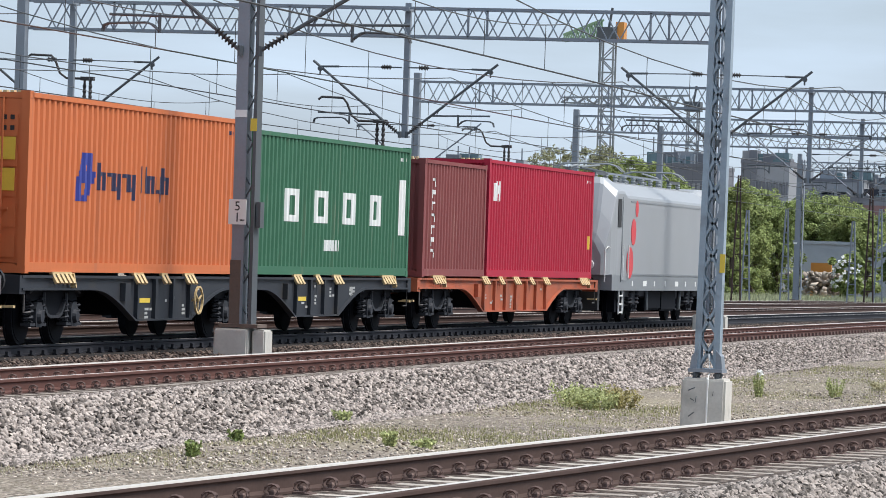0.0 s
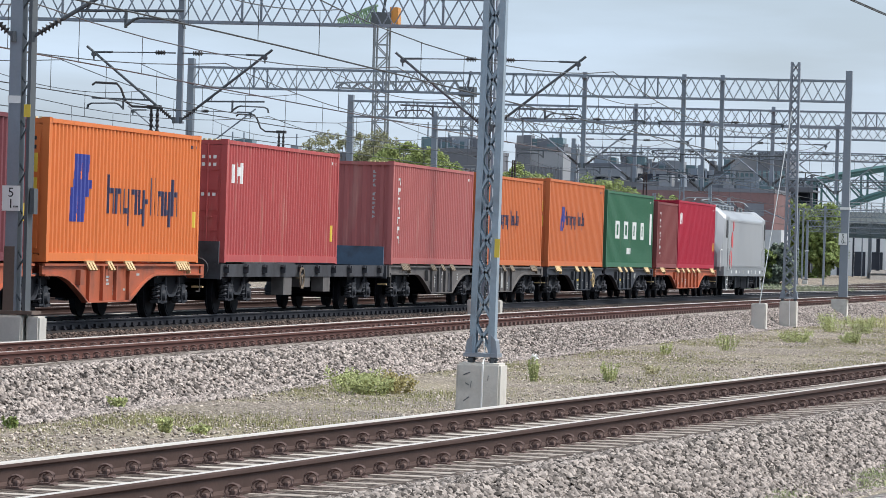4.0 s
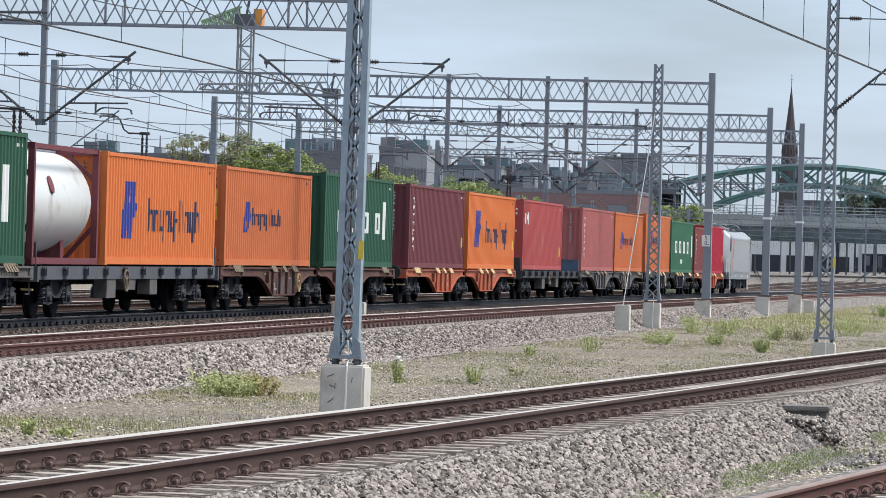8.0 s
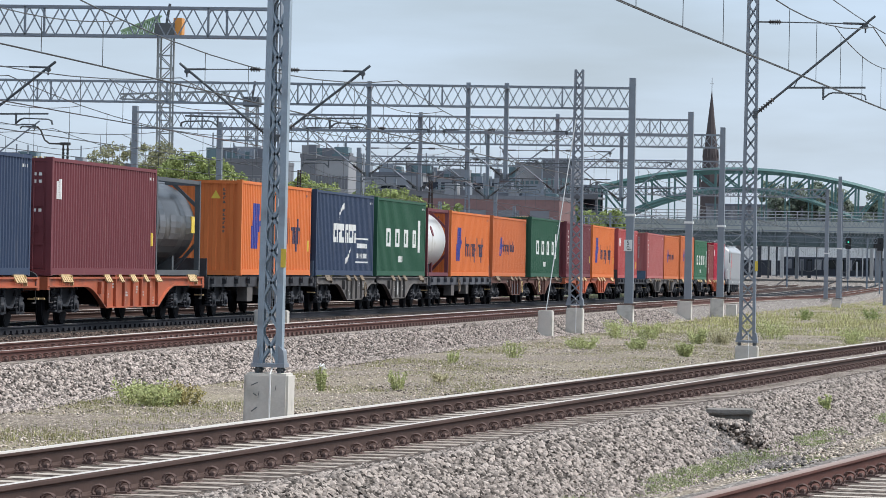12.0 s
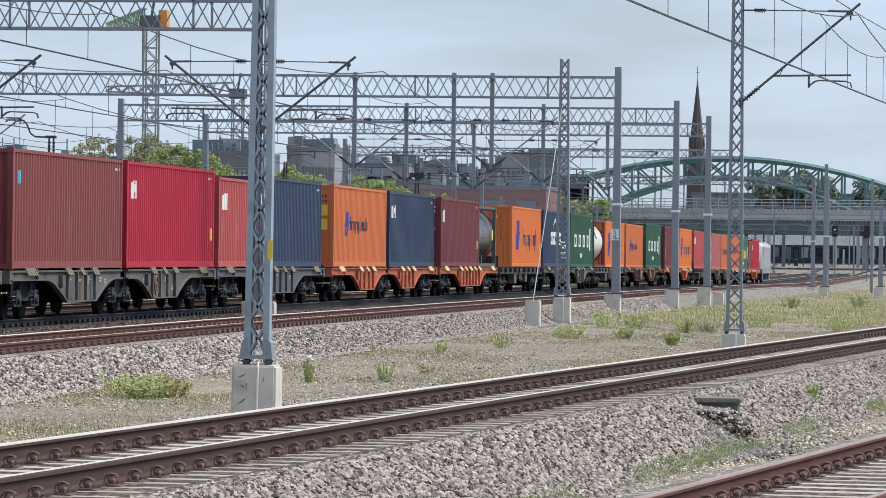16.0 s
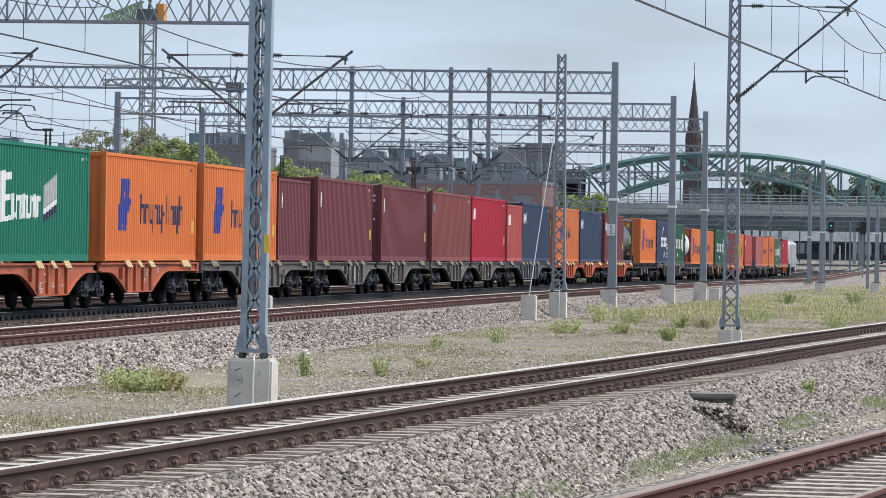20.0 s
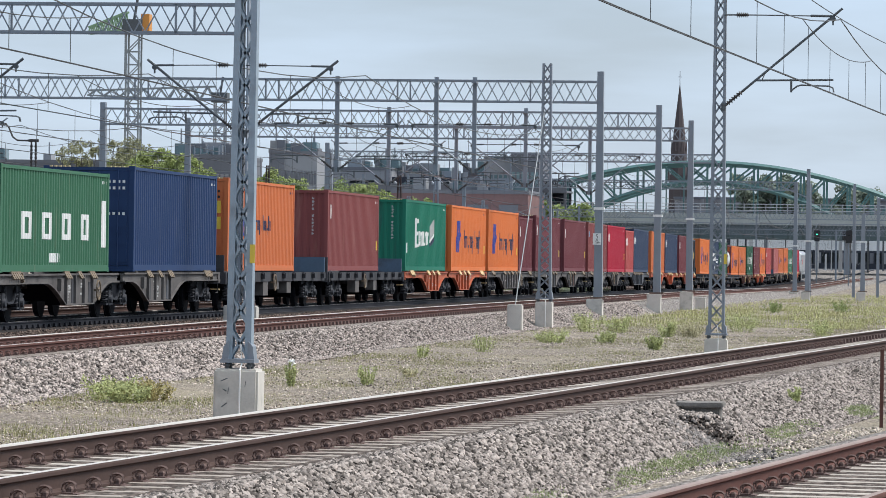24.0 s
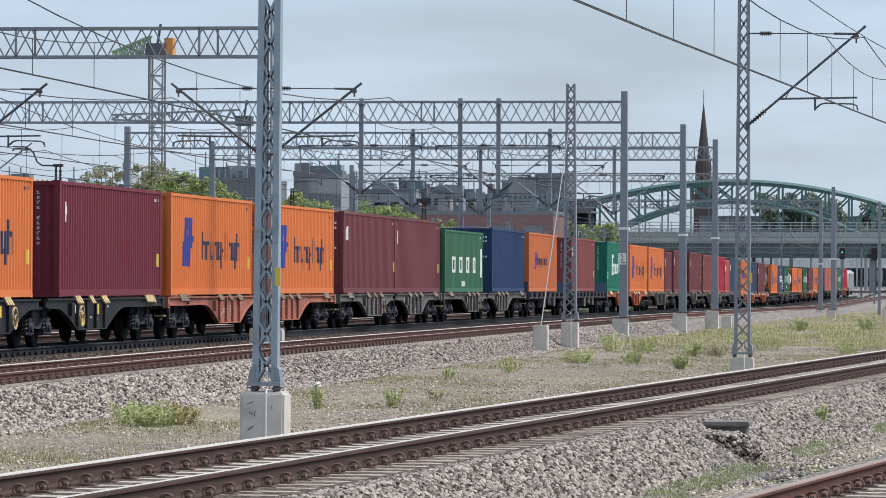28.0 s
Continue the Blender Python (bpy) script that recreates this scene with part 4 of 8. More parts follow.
def tank_container(off, shell, frame, label):
    ob = thing("tank_container", label, "tank container", "containers on the train")
    half, h = L20 / 2, 2.591
    prof = [(-half + 0.13, 0.0), (-half + 0.15, 0.5), (-half + 0.20, 0.82), (-half + 0.28, 1.02), (-half + 0.38, 1.11), (-half + 0.52, 1.15)]
    prof += [(-y, r) for y, r in prof[::-1]]
    bm = bmesh.new()
    rings, zc = [], 1.36
    for y, r in prof:
        rings.append([bm.verts.new((max(r, 0.01) * math.cos(2 * math.pi * k / 40), y, zc + max(r, 0.01) * math.sin(2 * math.pi * k / 40))) for k in range(40)])
    for a, b in zip(rings, rings[1:]):
        for k in range(40):
            bm.faces.new((a[k], a[(k + 1) % 40], b[(k + 1) % 40], b[k]))
    part("shell", bm, shell, ob, smooth=True)
    for e in (1, -1):
        bm = bmesh.new()
        y = e * (half - 0.08)
        for s in (1, -1):
            bar(bm, (s * 1.14, y, 0), (s * 1.14, y, h), 0.14)
        bar(bm, (-1.2, y, 0.07), (1.2, y, 0.07), 0.14)
        bar(bm, (-1.2, y, h - 0.07), (1.2, y, h - 0.07), 0.14)
        for s in (1, -1):
            bar(bm, (s * 1.1, y, 0.85), (s * 0.45, y, 0.1), 0.09)
            bar(bm, (s * 1.1, y, 1.9), (s * 0.45, y, h - 0.1), 0.09)
        part("end_frame", bm, frame, ob)
    for s in (1, -1):
        bm = bmesh.new()
        bar(bm, (s * 1.15, -half + 0.1, 0.08), (s * 1.15, half - 0.1, 0.08), 0.12, 0.14)
        part("side_beam", bm, frame, ob)
        bm = bmesh.new()
        bar(bm, (s * 1.15, -half + 0.1, h - 0.06), (s * 1.15, half - 0.1, h - 0.06), 0.09, 0.1)
        part("top_beam", bm, frame, ob)
    bm = bmesh.new()
    box(bm, -0.25, 0.25, -half + 0.3, half - 0.3, h - 0.1, h - 0.06)
    part("walkway", bm, M_STEEL, ob)
    for y in (-1.3, 1.3):
        bm = bmesh.new()
        box(bm, -0.8, 0.8, y - 0.12, y + 0.12, 0.1, 0.55)
        part("saddle", bm, frame, ob)
    MOVING.append((ob, off + half, DECK))
    return ob


M_FRAME_MAROON = PAINT["maroon"]
tk = tank_container(162.25, M_TANK, M_FRAME_MAROON, "white tank container in a maroon frame")
bm = bmesh.new()
disc(bm, (1.09, -1.1, 1.72), (1, 0, 0.33), 0.2, 0.2, 0.03, 24)
part("round_mark", bm, M_FRAME_MAROON, tk)
tk = tank_container(213.75, M_TANK_DARK, M_STEEL_DARK, "grimy dark tank container in a grey frame")
bm = bmesh.new()
box(bm, 1.13, 1.16, 2.0, 2.45, 1.15, 1.6)
part("yellow_plate", bm, M_YELLOW, tk)
# cladding sheets round the shell, replaced at different times
rng = random.Random(3)
for y0, y1 in ((-2.3, -1.5), (-1.5, -0.8), (-0.8, -0.1), (-0.1, 0.6), (0.6, 1.3), (1.3, 2.3)):
    for a0, a1 in ((-60, -20), (-20, 12), (12, 45), (45, 85)):
        if rng.random() < 0.35:
            continue
        bm = bmesh.new()
        q = [[bm.verts.new((r * math.cos(math.radians(a0 + (a1 - a0) * k / 4)), y, 1.36 + r * math.sin(math.radians(a0 + (a1 - a0) * k / 4)))) for k in range(5)] for y, r in ((y0, 1.156), (y1 - 0.02, 1.156))]
        for k in range(4):
            bm.faces.new((q[0][k], q[0][k + 1], q[1][k + 1], q[1][k]))
        part("cladding_sheet", bm, rng.choice((M_TANK_DARK, M_CLADDING, M_CLADDING, M_CLADDING_DARK)), tk)


# ---- wagons ----
def wheel_mesh():
    bm = bmesh.new()
    disc(bm, (0.0, 0, 0), (1, 0, 0), 0.46, 0.455, 0.11, 28)
    disc(bm, (-0.03, 0, 0), (1, 0, 0), 0.49, 0.49, 0.03, 28)
    disc(bm, (0.11, 0, 0), (1, 0, 0), 0.40, 0.40, 0.01, 28)
    disc(bm, (0.11, 0, 0), (1, 0, 0), 0.13, 0.10, 0.1, 14)
    return mesh("wheel", bm, M_BOGIE)


WHEEL = wheel_mesh()


def bogie_meshes():
    out = {}
    frame_line = [(-1.3, 0.68), (-1.3, 0.84), (-1.02, 0.92), (1.02, 0.92), (1.3, 0.84), (1.3, 0.68), (0.62, 0.76), (0.34, 0.50), (0.2, 0.46), (-0.2, 0.46), (-0.34, 0.50), (-0.62, 0.76)]
    for s in (1, -1):
        xa, xb = sorted((s * 0.94, s * 1.03))
        bm = bmesh.new()
        extrude_x(bm, frame_line, xa, xb)
        out["side_frame", s] = mesh("side_frame", bm, M_BOGIE)
        bm = bmesh.new()
        xa, xb = sorted((s * 0.98, s * 1.09))
        extrude_x(bm, [(-1.3, 0.83), (-1.02, 0.91), (1.02, 0.91), (1.3, 0.83), (1.3, 0.87), (1.02, 0.95), (-1.02, 0.95), (-1.3, 0.87)], xa, xb)
        extrude_x(bm, [(0.66, 0.76), (0.38, 0.49), (0.22, 0.44), (-0.22, 0.44), (-0.38, 0.49), (-0.66, 0.76), (-0.62, 0.79), (-0.33, 0.53), (-0.2, 0.49), (0.2, 0.49), (0.33, 0.53), (0.62, 0.79)], xa, xb)
        out["frame_flange", s] = mesh("frame_flange", bm, M_BOGIE_LIT)
        for e in (1, -1):
            bm = bmesh.new()
            xa, xb = sorted((s * 0.92, s * 1.13))
            extrude_x(bm, [(e * 0.9 + a, z) for a, z in ((-0.13, 0.30), (0.13, 0.30), (0.17, 0.42), (0.17, 0.6), (0.1, 0.7), (-0.1, 0.7), (-0.17, 0.6), (-0.17, 0.42))], xa, xb)
            disc(bm, (s * 1.13, e * 0.9, 0.47), (s, 0, 0), 0.12, 0.095, 0.06, 14)
            box(bm, min(s * 0.95, s * 1.12), max(s * 0.95, s * 1.12), e * 0.9 - 0.4, e * 0.9 + 0.4, 0.32, 0.37)
            out["axle_box", s, e] = mesh("axle_box", bm, M_BOGIE_LIT)
            for k, d in enumerate((-0.29, 0.29) if s > 0 else ()):
                bm = bmesh.new()
                tube(bm, [(s * 1.03 + 0.085 * math.cos(t * 0.9), e * 0.9 + d + 0.085 * math.sin(t * 0.9), 0.37 + 0.0135 * t) for t in range(28)], 0.042, 5)
                out["spring", s, e, k] = mesh("spring", bm, M_BOGIE_LIT)
            if s < 0:
                continue
            bm = bmesh.new()
            bar(bm, (s * 1.08, e * 0.56, 0.86), (s * 1.08, e * 0.6, 0.40), 0.07, 0.07, 6)
            out["damper_link", s, e] = mesh("damper_link", bm, M_BOGIE_LIT)
    bm = bmesh.new()
    box(bm, -0.95, 0.95, -0.25, 0.25, 0.5, 0.9)
    out["bolster", 0] = mesh("bolster", bm, M_BOGIE)
    bm = bmesh.new()
    for s in (1, -1):
        bar(bm, (s * 0.62, -0.42, 0.36), (s * 0.62, 0.42, 0.36), 0.07, 0.09)
    bar(bm, (-0.8, 0.36, 0.33), (0.8, 0.36, 0.33), 0.09)
    bar(bm, (-0.8, -0.36, 0.33), (0.8, -0.36, 0.33), 0.09)
    out["brake_rigging", 0] = mesh("brake_rigging", bm, M_BOGIE)
    for e in (1, -1):
        bm = bmesh.new()
        bar(bm, (-0.75, e * 0.9, 0.46), (0.75, e * 0.9, 0.46), 0.16, 0.16, 10)
        out["axle", e] = mesh("axle", bm, M_BOGIE)
    return out


BOGIE = bogie_meshes()


def add_bogie(wagon, y):
    bg = new("bogie")
    bg.parent = wagon
    bg.matrix_basis = pose(0, y, 0)
    for key, me in BOGIE.items():
        part(key[0], me, None, bg)
    for e in (0.9, -0.9):
        for s in (1, -1):
            w = part("wheel", WHEEL, None, bg)
            w.matrix_basis = pose(s * 0.70, e, 0.46, 0, 0, 0 if s > 0 else 180)
    return bg


def side_outline(ya, yb, top, low, f0, f1):
    """Fish-bellied side sill from ya to yb: deep between f0 and f1, thin over the bogies, the change in a soft curve."""
    thin = top - 0.24
    pts = [(yb, top), (yb, thin)]
    for k in range(9):
        u = k / 8
        pts.append((f1 + 2.25 * (1 - u), thin - (thin - low) * (1 - math.cos(u * math.pi * 0.5)) ** 0.9))
    for k in range(9):
        u = 1 - k / 8
        pts.append((f0 - 2.25 * (1 - u), thin - (thin - low) * (1 - math.cos(u * math.pi * 0.5)) ** 0.9))
    return pts + [(ya, thin), (ya, top)]


def buffers(wagon, half, z=1.04, ends=(1, -1)):
    for e in ends:
        for s in (1, -1):
            bm = bmesh.new()
            disc(bm, (s * 0.875, e * half, z), (0, e, 0), 0.1, 0.1, 0.32, 12)
            disc(bm, (s * 0.875, e * (half + 0.32), z), (0, e, 0), 0.23, 0.22, 0.05, 16)
            part("buffer", bm, M_BLACK, wagon)


def spigot_meshes(material):
    """Folded container spigots: prongs hanging outwards from a hinge, two, three or five of them."""
    out = {}
    for n in (2, 3, 5):
        for s in (1, -1):
            bm = bmesh.new()
            pitch = 0.22
            for k in range(n):
                y = (k - (n - 1) / 2) * pitch
                bar(bm, (s * 1.22, y, 0.03), (s * 1.32, y - 0.02, -0.13), 0.085, 0.045)
            w = (n - 1) / 2 * pitch + 0.06
            bar(bm, (s * 1.22, -w, 0.04), (s * 1.22, w, 0.04), 0.05, 0.04)
            if n == 5:
                bar(bm, (s * 1.25, w - 0.03, 0.03), (s * 1.28, w + 0.02, -0.2), 0.09, 0.05)
            out[n, s] = mesh("spigot", bm, material)
    return out


SPIGOT = {True: spigot_meshes(M_SPIGOT), False: spigot_meshes(M_SPIGOT_OLD)}


def spigots(wagon, ys, z, bright):
    """Container spigots along both sills: pairs (y, prongs)."""
    for y, n in ys:
        for s in (1, -1):
            part("spigot", SPIGOT[bright][n, s], None, wagon, "golden yellow folded container spigot" if bright else "dull brown folded container spigot").matrix_basis = pose(0, y, z)


def hand_wheel(wagon, y, z, material):
    bm = bmesh.new()
    n = 20
    for k in range(n):
        a, b = 2 * math.pi * k / n, 2 * math.pi * (k + 1) / n
        bar(bm, (1.34, y + 0.24 * math.cos(a), z + 0.24 * math.sin(a)), (1.34, y + 0.24 * math.cos(b), z + 0.24 * math.sin(b)), 0.035)
    for k in range(3):
        a = 2 * math.pi * k / 3 + 0.4
        bar(bm, (1.33, y, z), (1.33, y + 0.24 * math.cos(a), z + 0.24 * math.sin(a)), 0.025)
    bar(bm, (1.2, y, z), (1.35, y, z), 0.05)
    part("hand_wheel", bm, material, wagon, "grimy brake hand wheel" if material == M_SPIGOT_OLD else "yellow brake hand wheel")


def belly_wagon(front, back, paint, label, wheel=False, joint=0):
    """A container wagon with deep fish-bellied side sills. joint: 0 for a wagon on two bogies; -1 for the leading unit of an
    articulated pair, which holds the shared bogie at its rear end; 1 for the trailing unit."""
    half, mid = (back - front) / 2, (front + back) / 2
    ob = thing("container_wagon", label, "wagon", "wagons of the train")
    m = FRAME[paint]
    top, low = DECK - 0.03, 0.37
    if joint:
        f0, f1 = sorted((joint * (half - 6.8), joint * (half - 3.5)))
        bogies = [-joint * (half - 2.25)] + ([-half] if joint < 0 else [])
        outer = [-joint]
        big = [(-joint * (half - 2.1), 5)]
    else:
        f0, f1 = -(half - 6.4), half - 6.4
        bogies, outer = [half - 2.65, 2.65 - half], [1, -1]
        big = [(half - 1.9, 5), (1.9 - half, 5)]
    ya, yb = -half + (0.12 if -1 in outer else 0.35), half - (0.12 if 1 in outer else 0.35)
    ribs = [f0 + 0.1 + (f1 - f0 - 0.2) * k / (3 if joint else 6) for k in range(4 if joint else 7)]
    for s in (1, -1):
        bm = bmesh.new()
        extrude_x(bm, side_outline(ya, yb, top, low, f0, f1), min(s * 1.14, s * 1.2), max(s * 1.14, s * 1.2))
        part("side_sill", bm, m, ob)
        for y in ribs:
            bm = bmesh.new()
            box(bm, min(s * 1.2, s * 1.27), max(s * 1.2, s * 1.27), y - 0.05, y + 0.05, low + 0.03, top - 0.045)
            part("stiffener", bm, m, ob)
        bm = bmesh.new()
        outline = side_outline(ya, yb, top, low, f0, f1)[1:-1]
        for (p, q), (r, t) in zip(outline, outline[1:]):
            xa, xb = sorted((s * 1.17, s * 1.265))
            v = [bm.verts.new(w) for w in ((xa, p, q), (xb, p, q), (xb, r, t), (xa, r, t), (xa, p, q + 0.035), (xb, p, q + 0.035), (xb, r, t + 0.035), (xa, r, t + 0.035))]
            for f in ((0, 1, 2, 3), (4, 5, 6, 7), (0, 1, 5, 4), (1, 2, 6, 5), (2, 3, 7, 6), (3, 0, 4, 7)):
                bm.faces.new([v[i] for i in f])
        part("bottom_flange", bm, m, ob)
        bm = bmesh.new()
        box(bm, min(s * 1.16, s * 1.25), max(s * 1.16, s * 1.25), ya, yb, top - 0.045, top)
        part("top_flange", bm, m, ob)
        bm = bmesh.new()
        rm = random.Random(int(front * 7) + s)
        for k in range(13):
            y, w, z = rm.uniform(f0 - 1.2, f1 + 1.2), rm.uniform(0.1, 0.34), rm.uniform(0.5, 0.95)
            if f0 + 0.1 < y < f1 - 0.3 or z > 0.86:
                for j in range(rm.choice((1, 1, 2, 3))):
                    box(bm, min(s * 1.202, s * 1.206), max(s * 1.202, s * 1.206), y, y + w * rm.uniform(0.6, 1.0), z - 0.07 * j, z - 0.07 * j + 0.045)
        part("data_mark", bm, M_GREY_MARK, ob)
    bm = bmesh.new()
    box(bm, -0.22, 0.22, -half + 0.15, half - 0.15, 0.75, top - 0.05)
    part("centre_sill", bm, m, ob)
    for y in (f0 + 0.4, (f0 + f1) / 2, f1 - 0.4):
        bm = bmesh.new()
        box(bm, -1.14, 1.14, y - 0.1, y + 0.1, low + 0.08, top - 0.1)
        part("cross_beam", bm, M_BOGIE, ob)
    for e in outer:
        bm = bmesh.new()
        y0, y1 = sorted((e * (half - 0.3), e * (half - 0.02)))
        box(bm, -1.24, 1.24, y0, y1, 0.84, top)
        part("headstock", bm, m, ob)
        for s in (1, -1):
            bm = bmesh.new()
            tube(bm, [(s * 1.22, e * (half - 0.3), top - 0.1), (s * 1.22, e * (half - 0.3), 0.55), (s * 1.22, e * (half - 0.62), 0.55)], 0.035, 5)
            part("step", bm, FRAME["worn"], ob)
            bm = bmesh.new()
            box(bm, min(s * 0.95, s * 1.2), max(s * 0.95, s * 1.2), e * (half + 0.1) - 0.05, e * (half + 0.1) + 0.05, 0.62, 0.66)
            part("foot_plate", bm, M_SPIGOT, ob)
    for y in bogies:
        add_bogie(ob, y)
    if paint in ("worn", "brown"):
        if int(front) % 3 == 0:
            bm = bmesh.new()
            box(bm, 1.2, 1.212, (f0 + f1) / 2 - 0.3, (f0 + f1) / 2 + 0.2, 0.5, 0.95)
            part("data_panel", bm, M_GREY_MARK, ob, "faded pale grey data panel")
        rw = random.Random(int(front * 10))
        for k in range(5):
            y = f0 + (f1 - f0) * (k + 0.3) / 5
            if rw.random() < 0.5:
                bm = bmesh.new()
                w = rw.uniform(0.22, 0.4)
                box(bm, 1.2, 1.210, y, y + w, 0.42, rw.uniform(0.8, 1.05))
                part("side_panel", bm, rw.choice((FRAME["sooty"], FRAME["grey"], FRAME["brown"], FRAME["sooty"])), ob)
    bm = bmesh.new()
    box(bm, 1.2, 1.3, f0 - 0.75, f0 - 0.45, 0.72, 1.02)
    part("equipment_box", bm, m, ob)
    if paint == "black":
        for nm, y0, y1, z0, z1, mm in (("white_mark", f0 - 0.35, f0 + 0.05, 0.78, 0.98, M_WHITE), ("yellow_mark", f0 + 0.6, f0 + 1.3, 0.5, 0.66, M_YELLOW), ("yellow_mark", f1 - 0.9, f1 - 0.6, 0.74, 1.0, M_YELLOW)):
            bm = bmesh.new()
            box(bm, 1.2, 1.208, y0, y1, z0, z1)
            part(nm, bm, mm, ob)
    elif paint == "dark":
        bm = bmesh.new()
        box(bm, 1.202, 1.208, f0 + 0.25, f0 + 0.95, 0.68, 0.76)
        part("yellow_mark", bm, M_YELLOW, ob)
    spigots(ob, big + [(f0 + 0.15 + (f1 - f0 - 0.3) * k / (2 if joint else 4), 3 if k % 2 == 0 else 2) for k in range(3 if joint else 5)], top, paint in ("dark", "orange", "black"))
    buffers(ob, half - 0.05, ends=outer)
    if wheel:
        hand_wheel(ob, (f1 if joint >= 0 else f0) + 0.15, 0.72, M_SPIGOT if paint in ("dark", "black", "brown") else M_SPIGOT_OLD)
    MOVING.append((ob, mid, 0.0))
    return ob


def flat_wagon(front, back, paint, label):
    """An older flat wagon: straight sills with brackets and boxes hung under them."""
    half, mid = (back - front) / 2, (front + back) / 2
    ob = thing("flat_wagon", label, "wagon", "wagons of the train")
    m = FRAME[paint]
    top, by = DECK - 0.03, half - 2.6
    for s in (1, -1):
        bm = bmesh.new()
        box(bm, min(s * 1.16, s * 1.22), max(s * 1.16, s * 1.22), -half + 0.1, half - 0.1, top - 0.29, top)
        part("side_sill", bm, m, ob)
        for k in range(int(half * 1.1)):
            bm = bmesh.new()
            y = -half + 0.8 + k * (2 * half - 1.6) / (int(half * 1.1) - 1)
            box(bm, min(s * 1.22, s * 1.34), max(s * 1.22, s * 1.34), y - 0.14, y + 0.14, top - 0.2, top - 0.02)
            bar(bm, (s * 1.28, y - 0.22, top - 0.03), (s * 1.28, y + 0.22, top - 0.16), 0.06)
            part("bracket", bm, m, ob)
    for s in (1, -1):
        for y0, y1, z0 in ((-2.6, -1.7, 0.42), (1.9, 2.7, 0.48), (-0.5, 0.35, 0.6)):
            bm = bmesh.new()
            box(bm, min(s * 0.9, s * 1.2), max(s * 0.9, s * 1.2), y0, y1, z0, top - 0.29)
            part("equipment_box", bm, FRAME["worn"], ob)
    bm = bmesh.new()
    box(bm, -1.16, 1.16, -half + 0.1, half - 0.1, top - 0.14, top - 0.06)
    part("deck", bm, m, ob)
    bm = bmesh.new()
    box(bm, -0.3, 0.3, -half + 0.3, half - 0.3, 0.7, top - 0.1)
    for s in (1, -1):
        bar(bm, (s * 0.6, -2.8, 0.8), (s * 0.6, 2.8, 0.8), 0.09)
    part("centre_sill", bm, M_BOGIE, ob)
    for e in (1, -1):
        bm = bmesh.new()
        ya, yb = sorted((e * (half - 0.12), e * half))
        box(bm, -1.3, 1.3, ya, yb, 0.8, top)
        part("headstock", bm, m, ob)
        add_bogie(ob, e * by)
    for e in (1, -1):
        bm = bmesh.new()
        box(bm, -1.22, 1.22, e * (half - 0.14) - 0.04, e * (half - 0.14) + 0.04, top, top + 0.5)
        part("end_board", bm, FRAME["board"] if e > 0 else FRAME["sooty"], ob, "blue-grey folding end board" if e > 0 else "sooty folding end board")
    hand_wheel(ob, -1.2, 0.82, M_SPIGOT_OLD)
    buffers(ob, half)
    MOVING.append((ob, mid, 0.0))
    return ob


WAGONS = [  # front, back, paint, kind (s single, a and b the two units of an articulated wagon, f flat), hand wheel
    (-1.3, 18.5, "orange", "s", False), (19.05, 31.95, "dark", "a", False), (31.95, 44.85, "dark", "b", True),
    (45.7, 58.55, "worn", "a", True), (58.55, 71.4, "worn", "b", False), (72.0, 91.0, "sooty", "f", False),
    (92.3, 105.5, "orange", "a", False), (105.5, 118.7, "orange", "b", False), (121.0, 134.8, "brown", "a", True), (134.8, 148.6, "brown", "b", True),
    (149.1, 168.1, "grey", "f", False), (168.2, 181.15, "worn", "a", False), (181.15, 194.1, "worn", "b", True), (194.6, 212.9, "sooty", "f", False),
    (213.2, 232.5, "orange", "s", False), (233.3, 246.8, "orange", "a", False), (246.8, 259.9, "orange", "b", False), (261.3, 280.75, "grey", "s", False),
    (280.95, 293.7, "worn", "a", True), (293.7, 306.5, "worn", "b", False), (307.2, 321.1, "worn", "a", True), (321.1, 335.1, "worn", "b", False),
    (335.7, 355.1, "worn", "s", True), (355.5, 369.0, "orange", "a", False), (369.0, 382.6, "orange", "b", False), (383.2, 401.9, "sooty", "f", False), (402.3, 421.8, "sooty", "f", False),
    (422.4, 436.8, "worn", "a", False), (436.8, 451.1, "worn", "b", True), (451.5, 464.3, "worn", "a", False), (464.3, 477.2, "worn", "b", True),
    (478.0, 492.3, "red", "a", False), (492.3, 506.5, "red", "b", False), (506.9, 521.2, "black", "a", True), (521.2, 535.6, "black", "b", True),
]
WORDS = {"red": "faded red painted", "orange": "orange-red painted", "dark": "dark grey painted", "worn": "weathered grey-brown", "sooty": "soot-darkened", "brown": "rust-brown", "grey": "dull grey", "black": "black painted"}
for front, back, paint, kind, wheel in WAGONS:
    if kind == "s":
        belly_wagon(front, back, paint, WORDS[paint] + " container wagon with fish-bellied side sills", wheel)
    elif kind == "f":
        flat_wagon(front, back, paint, WORDS[paint] + " flat container wagon with straight sills")
    else:
        belly_wagon(front, back, paint, WORDS[paint] + " articulated container wagon unit with fish-bellied sills", wheel, -1 if kind == "a" else 1)


